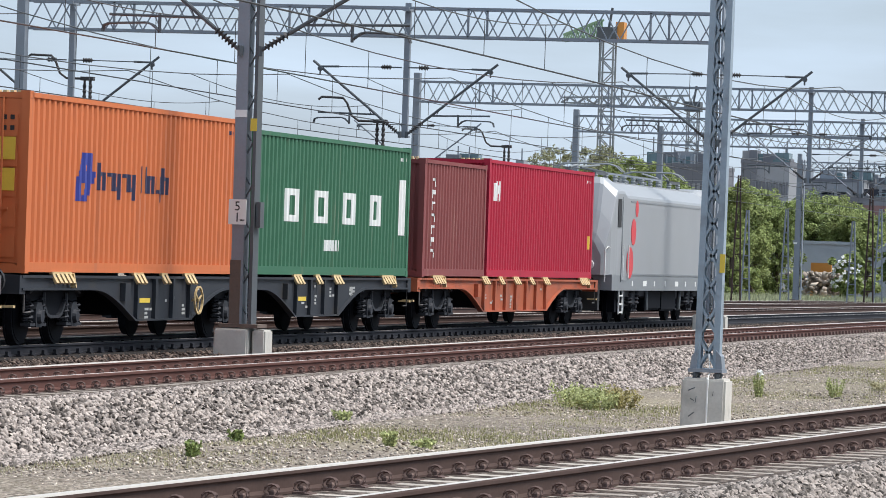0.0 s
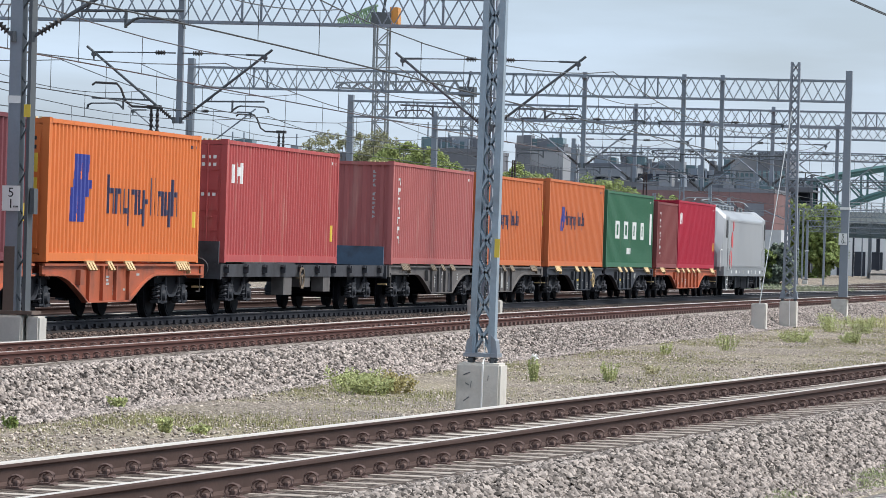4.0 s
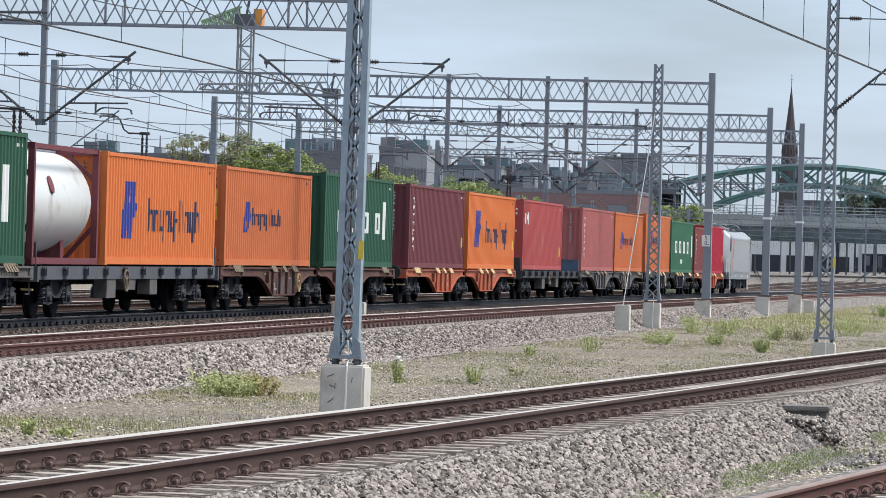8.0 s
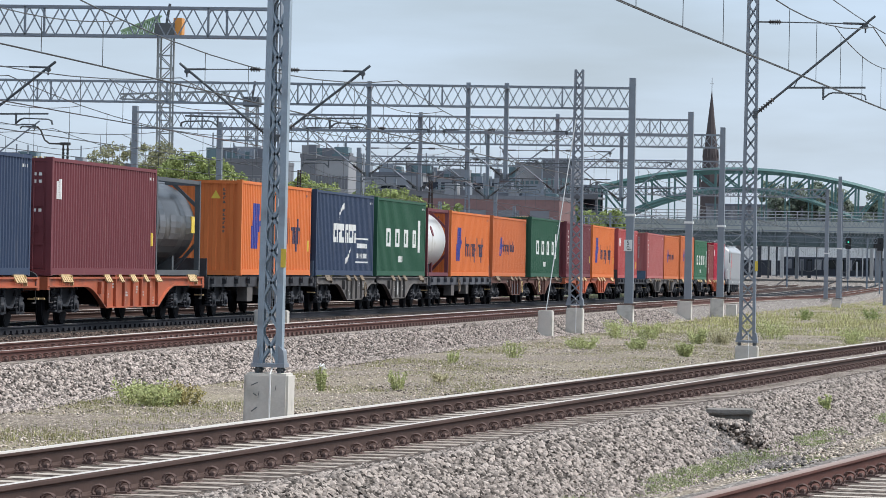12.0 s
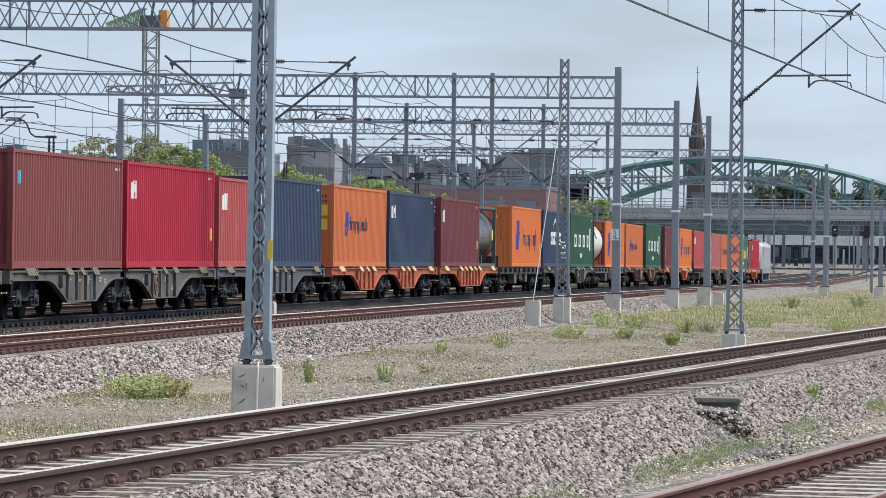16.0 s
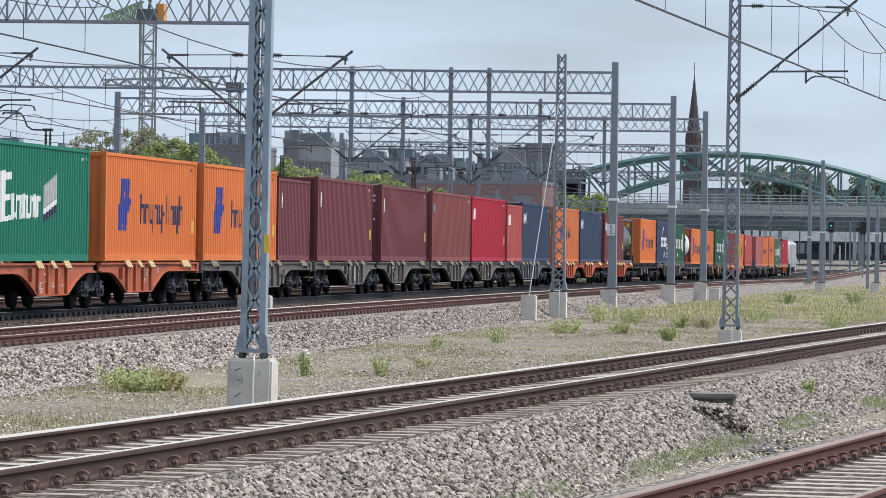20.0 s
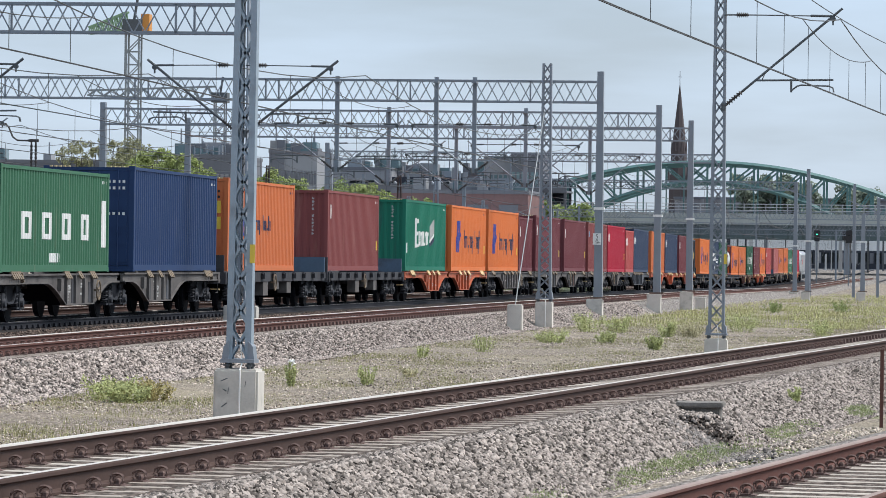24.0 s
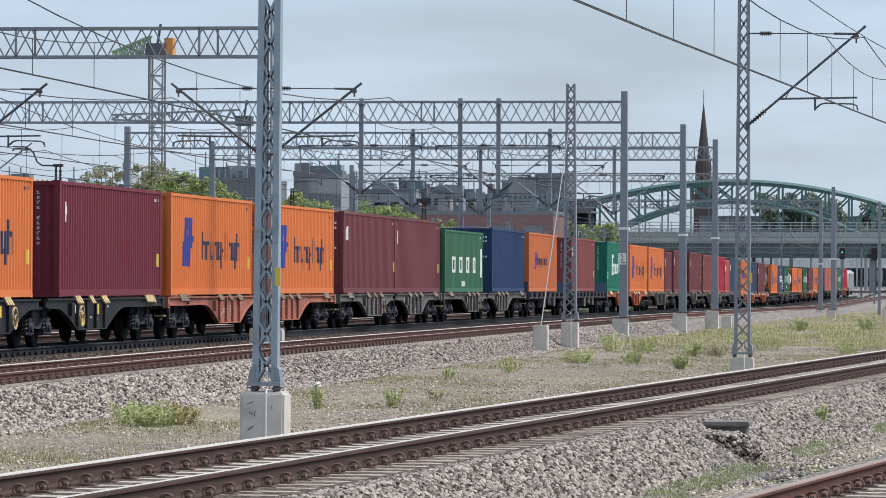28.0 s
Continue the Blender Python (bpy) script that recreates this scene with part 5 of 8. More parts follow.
# ---- locomotive ----
def loco(front, back):
    half, mid = (back - front) / 2, (front + back) / 2
    ob = thing("electric_locomotive", "silver-grey electric locomotive with red painted shapes", "locomotive")
    # body shell: rings along y, each an outline (half width, z)
    def ring(w, zt, zb=1.28, cut=0.35):
        return [(-w, zb), (-w, zt - 0.42), (-w + 0.03, zt - 0.35), (-w + cut, zt - 0.04), (-w + cut + 0.1, zt), (w - cut - 0.1, zt), (w - cut, zt - 0.04), (w - 0.03, zt - 0.35), (w, zt - 0.42), (w, zb)]
    stations = [(0.0, 1.20, 2.2, 0.2), (0.06, 1.30, 2.4, 0.24), (0.30, 1.40, 3.0, 0.3), (0.62, 1.45, 3.70, 0.36), (0.80, 1.47, 3.86, 0.42), (1.75, 1.48, 3.86, 0.46), (2.02, 1.48, 3.76, 0.5)]
    bm = bmesh.new()
    rings = []
    L = 2 * half
    seq = [(-half + d, w, zt, c) for d, w, zt, c in stations] + [(half - d, w, zt, c) for d, w, zt, c in stations[::-1]]
    for y, w, zt, c in seq:
        rings.append([bm.verts.new((x, y, z)) for x, z in ring(w, zt, 1.28, c)])
    for a, b in zip(rings, rings[1:]):
        for k in range(len(a) - 1):
            bm.faces.new((a[k], a[k + 1], b[k + 1], b[k]))
        bm.faces.new((a[-1], a[0], b[0], b[-1]))
    bm.faces.new(rings[0][::-1])
    bm.faces.new(rings[-1])
    part("body_shell", bm, M_SILVER, ob)
    bm = bmesh.new()
    box(bm, -1.47, 1.47, -half + 0.25, half - 0.25, 0.88, 1.30)
    part("underframe", bm, M_SILVER_DARK, ob, "darker grey sill below the body")
    for e in (1, -1):
        bm = bmesh.new()
        v = [(-1.1, e * (half - 0.24), 2.55), (1.1, e * (half - 0.24), 2.55), (0.98, e * (half - 0.56), 3.32), (-0.98, e * (half - 0.56), 3.32)]
        q = [bm.verts.new((x, y + e * 0.03, z)) for x, y, z in v]
        w = [bm.verts.new((x, y - e * 0.05, z)) for x, y, z in v]
        bm.faces.new(q)
        for k in range(4):
            bm.faces.new((q[k], q[(k + 1) % 4], w[(k + 1) % 4], w[k]))
        part("windscreen", bm, M_GLASS_DARK, ob)
        bm = bmesh.new()
        box(bm, -1.2, 1.2, min(e * half, e * (half + 0.25)), max(e * half, e * (half + 0.25)), 0.35, 1.05)
        part("front_skirt", bm, M_BLACK, ob)
        for s in (1, -1):
            bm = bmesh.new()
            disc(bm, (s * 0.9, e * (half - 0.05), 1.55), (0, e, 0), 0.14, 0.12, 0.1, 14)
            part("tail_lamp", bm, M_WHITE, ob)
            bm = bmesh.new()
            box(bm, min(s * 1.42, s * 1.486), max(s * 1.42, s * 1.486), e * (half - 1.02) - 0.22, e * (half - 1.02) + 0.22, 2.55, 3.3)
            part("cab_window", bm, M_BLACK, ob)
            bm = bmesh.new()
            box(bm, min(s * 1.47, s * 1.485), max(s * 1.47, s * 1.485), e * (half - 1.75) - 0.3, e * (half - 1.75) + 0.3, 1.15, 3.25)
            part("cab_door", bm, M_SILVER, ob)
            for d in (-0.38, 0.38):
                bars("hand_rail", [((s * 1.53, e * (half - 1.75) + d, 1.2), (s * 1.53, e * (half - 1.75) + d, 2.1))], 0.03, M_WHITE, ob)
            bm = bmesh.new()
            tube(bm, [(s * 1.34, e * (half + 0.1), 1.1), (s * 1.34, e * (half + 0.1), 1.95), (s * 1.36, e * (half - 0.1), 2.02), (s * 1.4, e * (half - 0.2), 2.0)], 0.035, 6)
            part("hand_rail", bm, M_WHITE, ob)
            bm = bmesh.new()
            box(bm, min(s * 1.476, s * 1.488), max(s * 1.476, s * 1.488), e * (half - 1.38) - 0.015, e * (half - 1.38) + 0.015, 1.1, 3.35)
            part("panel_joint", bm, M_SILVER_DARK, ob)
            yc = e * (half - 1.75)
            bars("step", [((s * 1.42, yc - 0.25, 0.3 + 0.22 * k), (s * 1.42, yc + 0.25, 0.3 + 0.22 * k)) for k in range(4)], 0.04, M_WHITE, ob)
            bars("step_stringer", [((s * 1.42, yc + d, 0.25), (s * 1.42, yc + d, 1.1)) for d in (-0.25, 0.25)], 0.035, M_WHITE, ob)
    # side panel lines and the red shapes behind the rear cab
    for s in (1, -1):
        bm = bmesh.new()
        box(bm, min(s * 1.478, s * 1.49), max(s * 1.478, s * 1.49), -half + 2.5, half - 2.5, 1.30, 1.34)
        box(bm, min(s * 1.478, s * 1.49), max(s * 1.478, s * 1.49), -half + 2.5, half - 2.5, 3.24, 3.28)
        part("side_seam", bm, M_SILVER_DARK, ob)
        for y, z, ry, rz in ((-half + 2.55, 1.62, 0.46, 0.42), (-half + 2.95, 2.45, 0.34, 0.36), (-half + 3.35, 3.08, 0.2, 0.22)):
            bm = bmesh.new()
            q = [bm.verts.new((s * 1.487, y + ry * math.cos(a * math.pi / 12), z + rz * math.sin(a * math.pi / 12))) for a in range(24)]
            w = [bm.verts.new((s * 1.492, y + ry * math.cos(a * math.pi / 12), z + rz * math.sin(a * math.pi / 12))) for a in range(24)]
            bm.faces.new(w if s > 0 else w[::-1])
            for k in range(24):
                bm.faces.new((q[k], q[(k + 1) % 24], w[(k + 1) % 24], w[k]))
            part("red_shape", bm, M_RED, ob, "red oval marking")
        bm = bmesh.new()
        for k in range(9):
            y = -half + 3.0 + k * 1.6
            box(bm, min(s * 1.471, s * 1.478), max(s * 1.471, s * 1.478), y, y + (0.5 if k % 3 == 1 else 0.14), 1.0, 1.14)
        part("data_mark", bm, M_WHITE, ob)
    # roof gear
    for k in range(6):
        y = -half + 2.6 + k * 2.0
        bm = bmesh.new()
        box(bm, -0.9, 0.9, y, y + 1.95, 3.74, 3.785)
        part("roof_hatch", bm, M_SILVER, ob)
    for k in range(7):
        y = -half + 4.6 + k * 1.3
        bm = bmesh.new()
        lathe(bm, (0.35, y, 3.78), (0.35, y, 4.02), [(j / 6, 0.08 if j % 2 else 0.05) for j in range(7)], 8)
        part("roof_insulator", bm, M_CRANE_GREY, ob)
    bars("roof_busbar", [((0.35, -half + 4.4, 4.04), (0.35, half - 4.4, 4.04))], 0.05, M_STEEL, ob)
    for y in (-half + 5.4, half - 6.4):
        bm = bmesh.new()
        lathe(bm, (-0.5, y, 3.9), (-0.5, y + 1.1, 3.9), [(0.0, 0.06), (0.05, 0.13), (0.95, 0.13), (1.0, 0.06)], 10)
        part("roof_reservoir", bm, M_STEEL_DARK, ob)
    # folded pantographs over both ends
    for e in (1, -1):
        pan = new("pantograph")
        pan.parent = ob
        y0 = e * (half - 3.1)
        for s in (1, -1):
            bars("base_bar", [((s * 0.5, y0 - 0.85, 4.0), (s * 0.5, y0 + 0.85, 4.0))], 0.07, M_STEEL_DARK, pan)
            bars("lower_arm", [((s * 0.45, y0 - e * 0.8, 4.05), (s * 0.15, y0 + e * 0.95, 4.13))], 0.07, M_STEEL_DARK, pan, sides=6)
            bars("upper_arm", [((s * 0.15, y0 + e * 0.95, 4.15), (s * 0.3, y0 - e * 0.75, 4.24))], 0.05, M_CRANE_GREY, pan, sides=6)
            for d in (-0.7, 0.7):
                bm = bmesh.new()
                lathe(bm, (s * 0.5, y0 + d, 3.78), (s * 0.5, y0 + d, 3.98), [(j / 6, 0.08 if j % 2 else 0.05) for j in range(7)], 8)
                part("base_insulator", bm, M_CRANE_GREY, pan)
        for d in (-0.18, 0.18):
            bm = bmesh.new()
            tube(bm, [(-0.98, y0 - e * 0.75 + d, 4.06), (-0.8, y0 - e * 0.75 + d, 4.22), (-0.6, y0 - e * 0.75 + d, 4.28), (0.6, y0 - e * 0.75 + d, 4.28), (0.8, y0 - e * 0.75 + d, 4.22), (0.98, y0 - e * 0.75 + d, 4.06)], 0.04, 5)
            part("collector_strip", bm, M_CRANE_GREY, pan)
    for e in (1, -1):
        bg = add_bogie(ob, e * (half - 4.3))
        yc = e * (half - 4.3)
        for s in (1, -1):
            bm = bmesh.new()
            extrude_x(bm, [(yc - 2.1, 0.62), (yc - 1.6, 0.72), (yc - 0.5, 0.7), (yc - 0.3, 0.5), (yc + 0.3, 0.5), (yc + 0.5, 0.7), (yc + 1.6, 0.72), (yc + 2.1, 0.62), (yc + 2.1, 0.9), (yc - 2.1, 0.9)], min(s * 1.1, s * 1.25), max(s * 1.1, s * 1.25))
            part("bogie_frame", bm, M_BOGIE_LIT, ob, "dark welded bogie side frame")
            for d in (-0.45, 0.45):
                bm = bmesh.new()
                lathe(bm, (s * 1.2, yc + d, 0.5), (s * 1.2, yc + d, 0.9), [(k / 8, 0.15 if k % 2 else 0.11) for k in range(9)])
                part("spring", bm, M_BOGIE_LIT, ob)
            for d in (-1.75, 1.75):
                bm = bmesh.new()
                bar(bm, (s * 1.3, yc + d, 0.35), (s * 1.3, yc + d * 0.95, 0.86), 0.11, 0.11, 8)
                part("damper", bm, M_STEEL_DARK, ob)
                bm = bmesh.new()
                box(bm, min(s * 1.0, s * 1.2), max(s * 1.0, s * 1.2), yc + d * 1.22 - 0.12, yc + d * 1.22 + 0.12, 0.3, 0.88)
                part("sand_pipe", bm, M_BOGIE, ob)
    for y0, y1, z0 in ((-2.3, -0.2, 0.34), (-0.15, 2.1, 0.3)):
        bm = bmesh.new()
        box(bm, -1.28, 1.28, y0, y1, z0, 0.9)
        bmesh.ops.bevel(bm, geom=bm.edges[:], offset=0.05, segments=2, affect="EDGES")
        part("transformer_box", bm, M_BOGIE, ob)
    buffers(ob, half + 0.2, 1.05)
    MOVING.append((ob, mid, 0.0))


loco(-18.8, -1.75)

# ---- masts and gantries ----
def footing(parent, x, y, w, d, z0, z1, label="pale grey concrete footing"):
    bm = bmesh.new()
    v = box(bm, x - w / 2, x + w / 2, y - d / 2, y + d / 2, z0, z1)
    bmesh.ops.bevel(bm, geom=bm.edges[:], offset=0.03, segments=2, affect="EDGES")
    return part("footing", bm, M_CONCRETE, parent, label)


def lattice(x, y, z0, z1, w0, w1, d, pitch):
    """Crossed flats on the faces of a mast: corner lines run from half width w0 (foot) to w1 (head)."""
    n = max(2, round((z1 - z0) / pitch))
    segs = []
    for k in range(n):
        za, zb = z0 + (z1 - z0) * k / n, z0 + (z1 - z0) * (k + 1) / n
        fa, fb = w0 + (w1 - w0) * k / n, w0 + (w1 - w0) * (k + 1) / n
        for dy in (-d, d):
            for s in (1, -1):
                segs.append(((x - s * fa, y + dy, za), (x + s * fb, y + dy, zb)))
    return segs


def lattice_mast(x, y, top, w0, w1, d, label, base=-0.1, foot_w=0.56, foot_low=None, plate=True, pitch=0.42, leg=0.10, flat_w=0.034, scuffs=False, paint=None, lean=0.0):
    """A lattice steel mast of two channel legs laced with crossed flats, bolted on a concrete block."""
    ob = thing("catenary_mast", label, "mast", "overhead line masts")
    for s in (1, -1):
        bm = bmesh.new()
        ring = [(leg / 2, -d), (leg / 2, d), (-leg / 2, d), (-leg / 2, d - 0.016), (leg / 2 - 0.016, d - 0.016), (leg / 2 - 0.016, 0.016 - d), (-leg / 2, 0.016 - d), (-leg / 2, -d)]
        lo, hi = ([bm.verts.new((x + s * (w + u), y + v, z)) for u, v in ring] for w, z in ((w0, base + 0.03), (w1, top)))
        for k in range(8):
            bm.faces.new((lo[k], lo[(k + 1) % 8], hi[(k + 1) % 8], hi[k]))
        bm.faces.new(hi)
        part("mast_leg", bm, paint or M_STEEL_PALE, ob)
    bars("lacing_flat", lattice(x, y, base + 0.05, top, w0, w1, d - 0.014, pitch), 0.012, paint or M_STEEL_PALE, ob, flat_w)
    bm = bmesh.new()
    box(bm, x - w0 - 0.10, x + w0 + 0.10, y - d - 0.1, y + d + 0.1, base, base + 0.05)
    for s in (1, -1):
        extrude_pts = [(x + s * w0, base + 0.05), (x + s * (w0 + 0.09), base + 0.05), (x + s * (w0 + 0.07), base + 0.22), (x + s * w0, base + 0.30)]
        a = [bm.verts.new((p, y - d - 0.03, z)) for p, z in extrude_pts]
        b = [bm.verts.new((p, y + d + 0.03, z)) for p, z in extrude_pts]
        for k in range(4):
            bm.faces.new((a[k], a[(k + 1) % 4], b[(k + 1) % 4], b[k]))
        bm.faces.new(a)
        bm.faces.new(b)
    part("base_plate", bm, M_STEEL, ob)
    for s in (1, -1):
        for e in (1, -1):
            bm = bmesh.new()
            disc(bm, (x + s * (w0 + 0.02), y + e * (d + 0.03), base - 0.08), (0, 0, 1), 0.03, 0.03, 0.12, 8)
            disc(bm, (x + s * (w0 + 0.02), y + e * (d + 0.03), base - 0.05), (0, 0, 1), 0.05, 0.05, 0.03, 6)
            part("anchor_bolt", bm, M_STEEL_DARK, ob)
    footing(ob, x, y, foot_w, foot_w * 0.95, (GROUND + fall(y) - 0.2) if foot_low is None else foot_low, base - 0.08)
    bm = bmesh.new()
    tube(bm, [(x + 0.06, y - foot_w * 0.475 - 0.02, GROUND + fall(y)), (x + 0.06, y - foot_w * 0.475 - 0.02, base - 0.09), (x + 0.06, y - d - 0.06, base + 0.0), (x + 0.03, y - d - 0.03, base + 0.25)], 0.028, 6)
    part("earthing_strip", bm, M_WHITE, ob)
    if scuffs:
        for dx, z, w, h, k in ((-0.2, -0.02, 0.09, 0.01, 0.03), (-0.1, -0.2, 0.012, 0.09, 0.0), (-0.17, -0.16, 0.05, 0.012, -0.04), (-0.19, -0.36, 0.08, 0.012, 0.05), (0.13, -0.1, 0.01, 0.07, 0.0)):
            bm = bmesh.new()
            bar(bm, (x + dx, y - foot_w * 0.475 - 0.002, z - k / 2), (x + dx + w, y - foot_w * 0.475 - 0.002, z + h + k / 2), 0.006, 0.013)
            part("scuff_mark", bm, M_STEEL_DARK, ob)
    if plate:
        bm = bmesh.new()
        box(bm, x + w0 + 0.0, x + w0 + 0.07, y - d - 0.025, y - d - 0.012, 1.55, 1.8)
        part("yellow_plate", bm, M_YELLOW, ob, "yellow marking plate")
    if lean:
        ob.matrix_basis = Matrix.Translation((x, y, base)) @ pose(0, 0, 0, 0, lean, 0) @ Matrix.Translation((-x, -y, -base))
    return ob


def box_post(x, y, top, label, brown=False, w=0.15, d=0.17, base=-0.05, sign=None, low=None, solid=False, lean=0.0):
    """A portal post of two closed channel legs with battens between them."""
    ob = thing("gantry_post", label, "post", "gantry posts")
    if solid:
        bm = bmesh.new()
        lo, hi = [[bm.verts.new((x + u * wx, y + v * d, zz)) for u, v in ((-1, -1), (1, -1), (1, 1), (-1, 1))] for wx, zz in ((0.165, base), (0.12, top))]
        for k in range(4):
            bm.faces.new((lo[k], lo[(k + 1) % 4], hi[(k + 1) % 4], hi[k]))
        bm.faces.new(hi)
        part("post_shaft", bm, M_STEEL, ob)
        bm = bmesh.new()
        box(bm, x - 0.2, x + 0.2, y - d - 0.02, y + d + 0.02, base + 3.4, base + 3.5)
        part("white_band", bm, M_WHITE, ob)
    else:
        bm = bmesh.new()
        box(bm, x - w, x + w * 0.1, y - d, y + d, base, top)
        part("post_leg", bm, M_STEEL, ob)
        bm = bmesh.new()
        box(bm, x + w * 0.7, x + w, y - d, y + d, base, top)
        part("post_leg", bm, M_STEEL_DARK if brown else M_STEEL, ob)
        bm = bmesh.new()
        z = base + 0.2
        k = 0
        if brown:
            box(bm, x + w * 0.45, x + w + 0.01, y - d - 0.012, y - d - 0.004, 3.71, 3.93)
            part("yellow_band", bm, M_YELLOW, ob)
            bm = bmesh.new()
            box(bm, x - w - 0.01, x + w * 0.12, y - d - 0.012, y - d - 0.004, 3.95, 4.08)
            part("pale_band", bm, M_WHITE, ob)
            bm = bmesh.new()
        while z < top - 0.4:
            s = 1 if k % 2 else -1
            bar(bm, (x - s * w * 0.4, y - d * 0.5, z), (x + s * w * 0.7, y - d * 0.5, z + 0.38), 0.05, 0.02)
            z += 0.38
            k += 1
        part("batten", bm, M_STEEL_DARK, ob)
    bm = bmesh.new()
    box(bm, x - w - 0.16, x + w + 0.16, y - d - 0.14, y + d + 0.14, base - 0.03, base + 0.03)
    part("base_plate", bm, M_STEEL_BROWN, ob, "rust-stained base plate")
    if brown:
        bm = bmesh.new()
        box(bm, x - w - 0.015, x - w * 0.15 + 0.01, y - d - 0.015, y + d + 0.01, base + 0.03, base + 1.15)
        part("boot", bm, M_STEEL_BROWN, ob)
    zz = (-0.3 if low is None else low) + fall(y)
    footing(ob, x - 0.12, y, 0.62, 0.7, zz, base - 0.05)
    if not solid:
        footing(ob, x + 0.36, y, 0.24, 0.5, zz, base - 0.06)
    if sign:
        plate = new("distance_sign")
        plate.parent = ob
        bm = bmesh.new()
        box(bm, x - w - 0.06, x - w + 0.26, y - d - 0.05, y - d - 0.03, sign[2], sign[2] + 0.44)
        part("plate", bm, M_WHITE, plate, "white enamel plate")
        for txt, zt in ((sign[0], sign[2] + 0.245), (sign[1], sign[2] + 0.05)):
            cu = bpy.data.curves.new("numeral", "FONT")
            cu.body, cu.size, cu.align_x = txt, 0.23, "CENTER"
            tmp = bpy.data.objects.new("numeral", cu)
            me = bpy.data.meshes.new_from_object(tmp)
            me.materials.append(M_BLACK)
            bpy.data.objects.remove(tmp)
            o = part("numeral", me, None, plate)
            o.matrix_basis = pose(x - w + 0.10, y - d - 0.054, zt, 90, 0, 0)
        bm = bmesh.new()
        for j in range(4):
            box(bm, x - w + 0.15 + 0.022 * j, x - w + 0.165 + 0.022 * j, y - d - 0.056, y - d - 0.051, sign[2] + 0.06, sign[2] + 0.09)
        part("small_bars", bm, M_BLACK, plate)
        if brown:
            bm = bmesh.new()
            box(bm, x + w + 0.02, x + w + 0.1, y - 0.12, y + 0.12, sign[2] - 0.05, sign[2] + 0.4)
            part("small_cabinet", bm, M_STEEL_DARK, ob)
    if lean:
        ob.matrix_basis = Matrix.Translation((x, y, base)) @ pose(0, 0, 0, 0, lean, 0) @ Matrix.Translation((-x, -y, -base))
    return ob


def truss(name, x0, x1, y, z0, z1, label, depth=0.5, pitch=0.86):
    """A portal beam: four chords with zigzag lacing between them."""
    ob = thing(name, label, "gantry", "overhead line gantries")
    for z, nm in ((z0, "bottom_chord"), (z1, "top_chord")):
        for d in (-depth / 2, depth / 2):
            bm = bmesh.new()
            bar(bm, (x0, y + d, z), (x1, y + d, z), 0.06, 0.075)
            part(nm, bm, M_STEEL, ob)
    n = max(2, round(abs(x1 - x0) / pitch))
    segs, posts = [], []
    for d, o in ((-depth / 2, 0.0), (depth / 2, 0.5)):
        for k in range(n):
            a, b = x0 + (x1 - x0) * (k + o) / n, x0 + (x1 - x0) * (k + 1 + o) / n
            m = (a + b) / 2
            segs.append(((a, y + d, z0), (m, y + d, z1)))
            if k + 1 + o <= n:
                segs.append(((m, y + d, z1), (b, y + d, z0)))
            if k % 6 == 3:
                posts.append(((a, y + d, z0), (a, y + d, z1)))
    if y < 230:
        bars("diagonal", segs, 0.034, M_STEEL, ob)
        bars("upright", posts, 0.06, M_STEEL, ob)
    else:
        bm = bmesh.new()
        for a, b in segs + posts:
            bar(bm, a, b, 0.045)
        tagged(part("lacing", bm, M_STEEL, ob), kind="stuff")
    return ob


def hanger(x, y, z0, z1, label="steel dropper post hung from a gantry"):
    ob = thing("dropper_post", label, "dropper", "dropper posts")
    bm = bmesh.new()
    bar(bm, (x, y, z0), (x, y, z1), 0.16)
    part("tube", bm, M_STEEL, ob)
    bm = bmesh.new()
    box(bm, x - 0.12, x + 0.12, y - 0.12, y + 0.12, z0 - 0.03, z0 + 0.03)
    part("end_plate", bm, M_STEEL, ob)
    bm = bmesh.new()
    box(bm, x - 0.095, x + 0.095, y - 0.34, y + 0.34, z1 - 0.24, z1 - 0.14)
    part("clamp", bm, M_STEEL, ob)
    return ob


def insulator(bm, a, b):
    lathe(bm, a, b, [(0.0, 0.03)] + [p for k in range(6) for p in (((k + 0.3) / 6.5, 0.03), ((k + 0.45) / 6.5, 0.075), ((k + 0.75) / 6.5, 0.05), ((k + 0.9) / 6.5, 0.03))] + [(1.0, 0.03)])


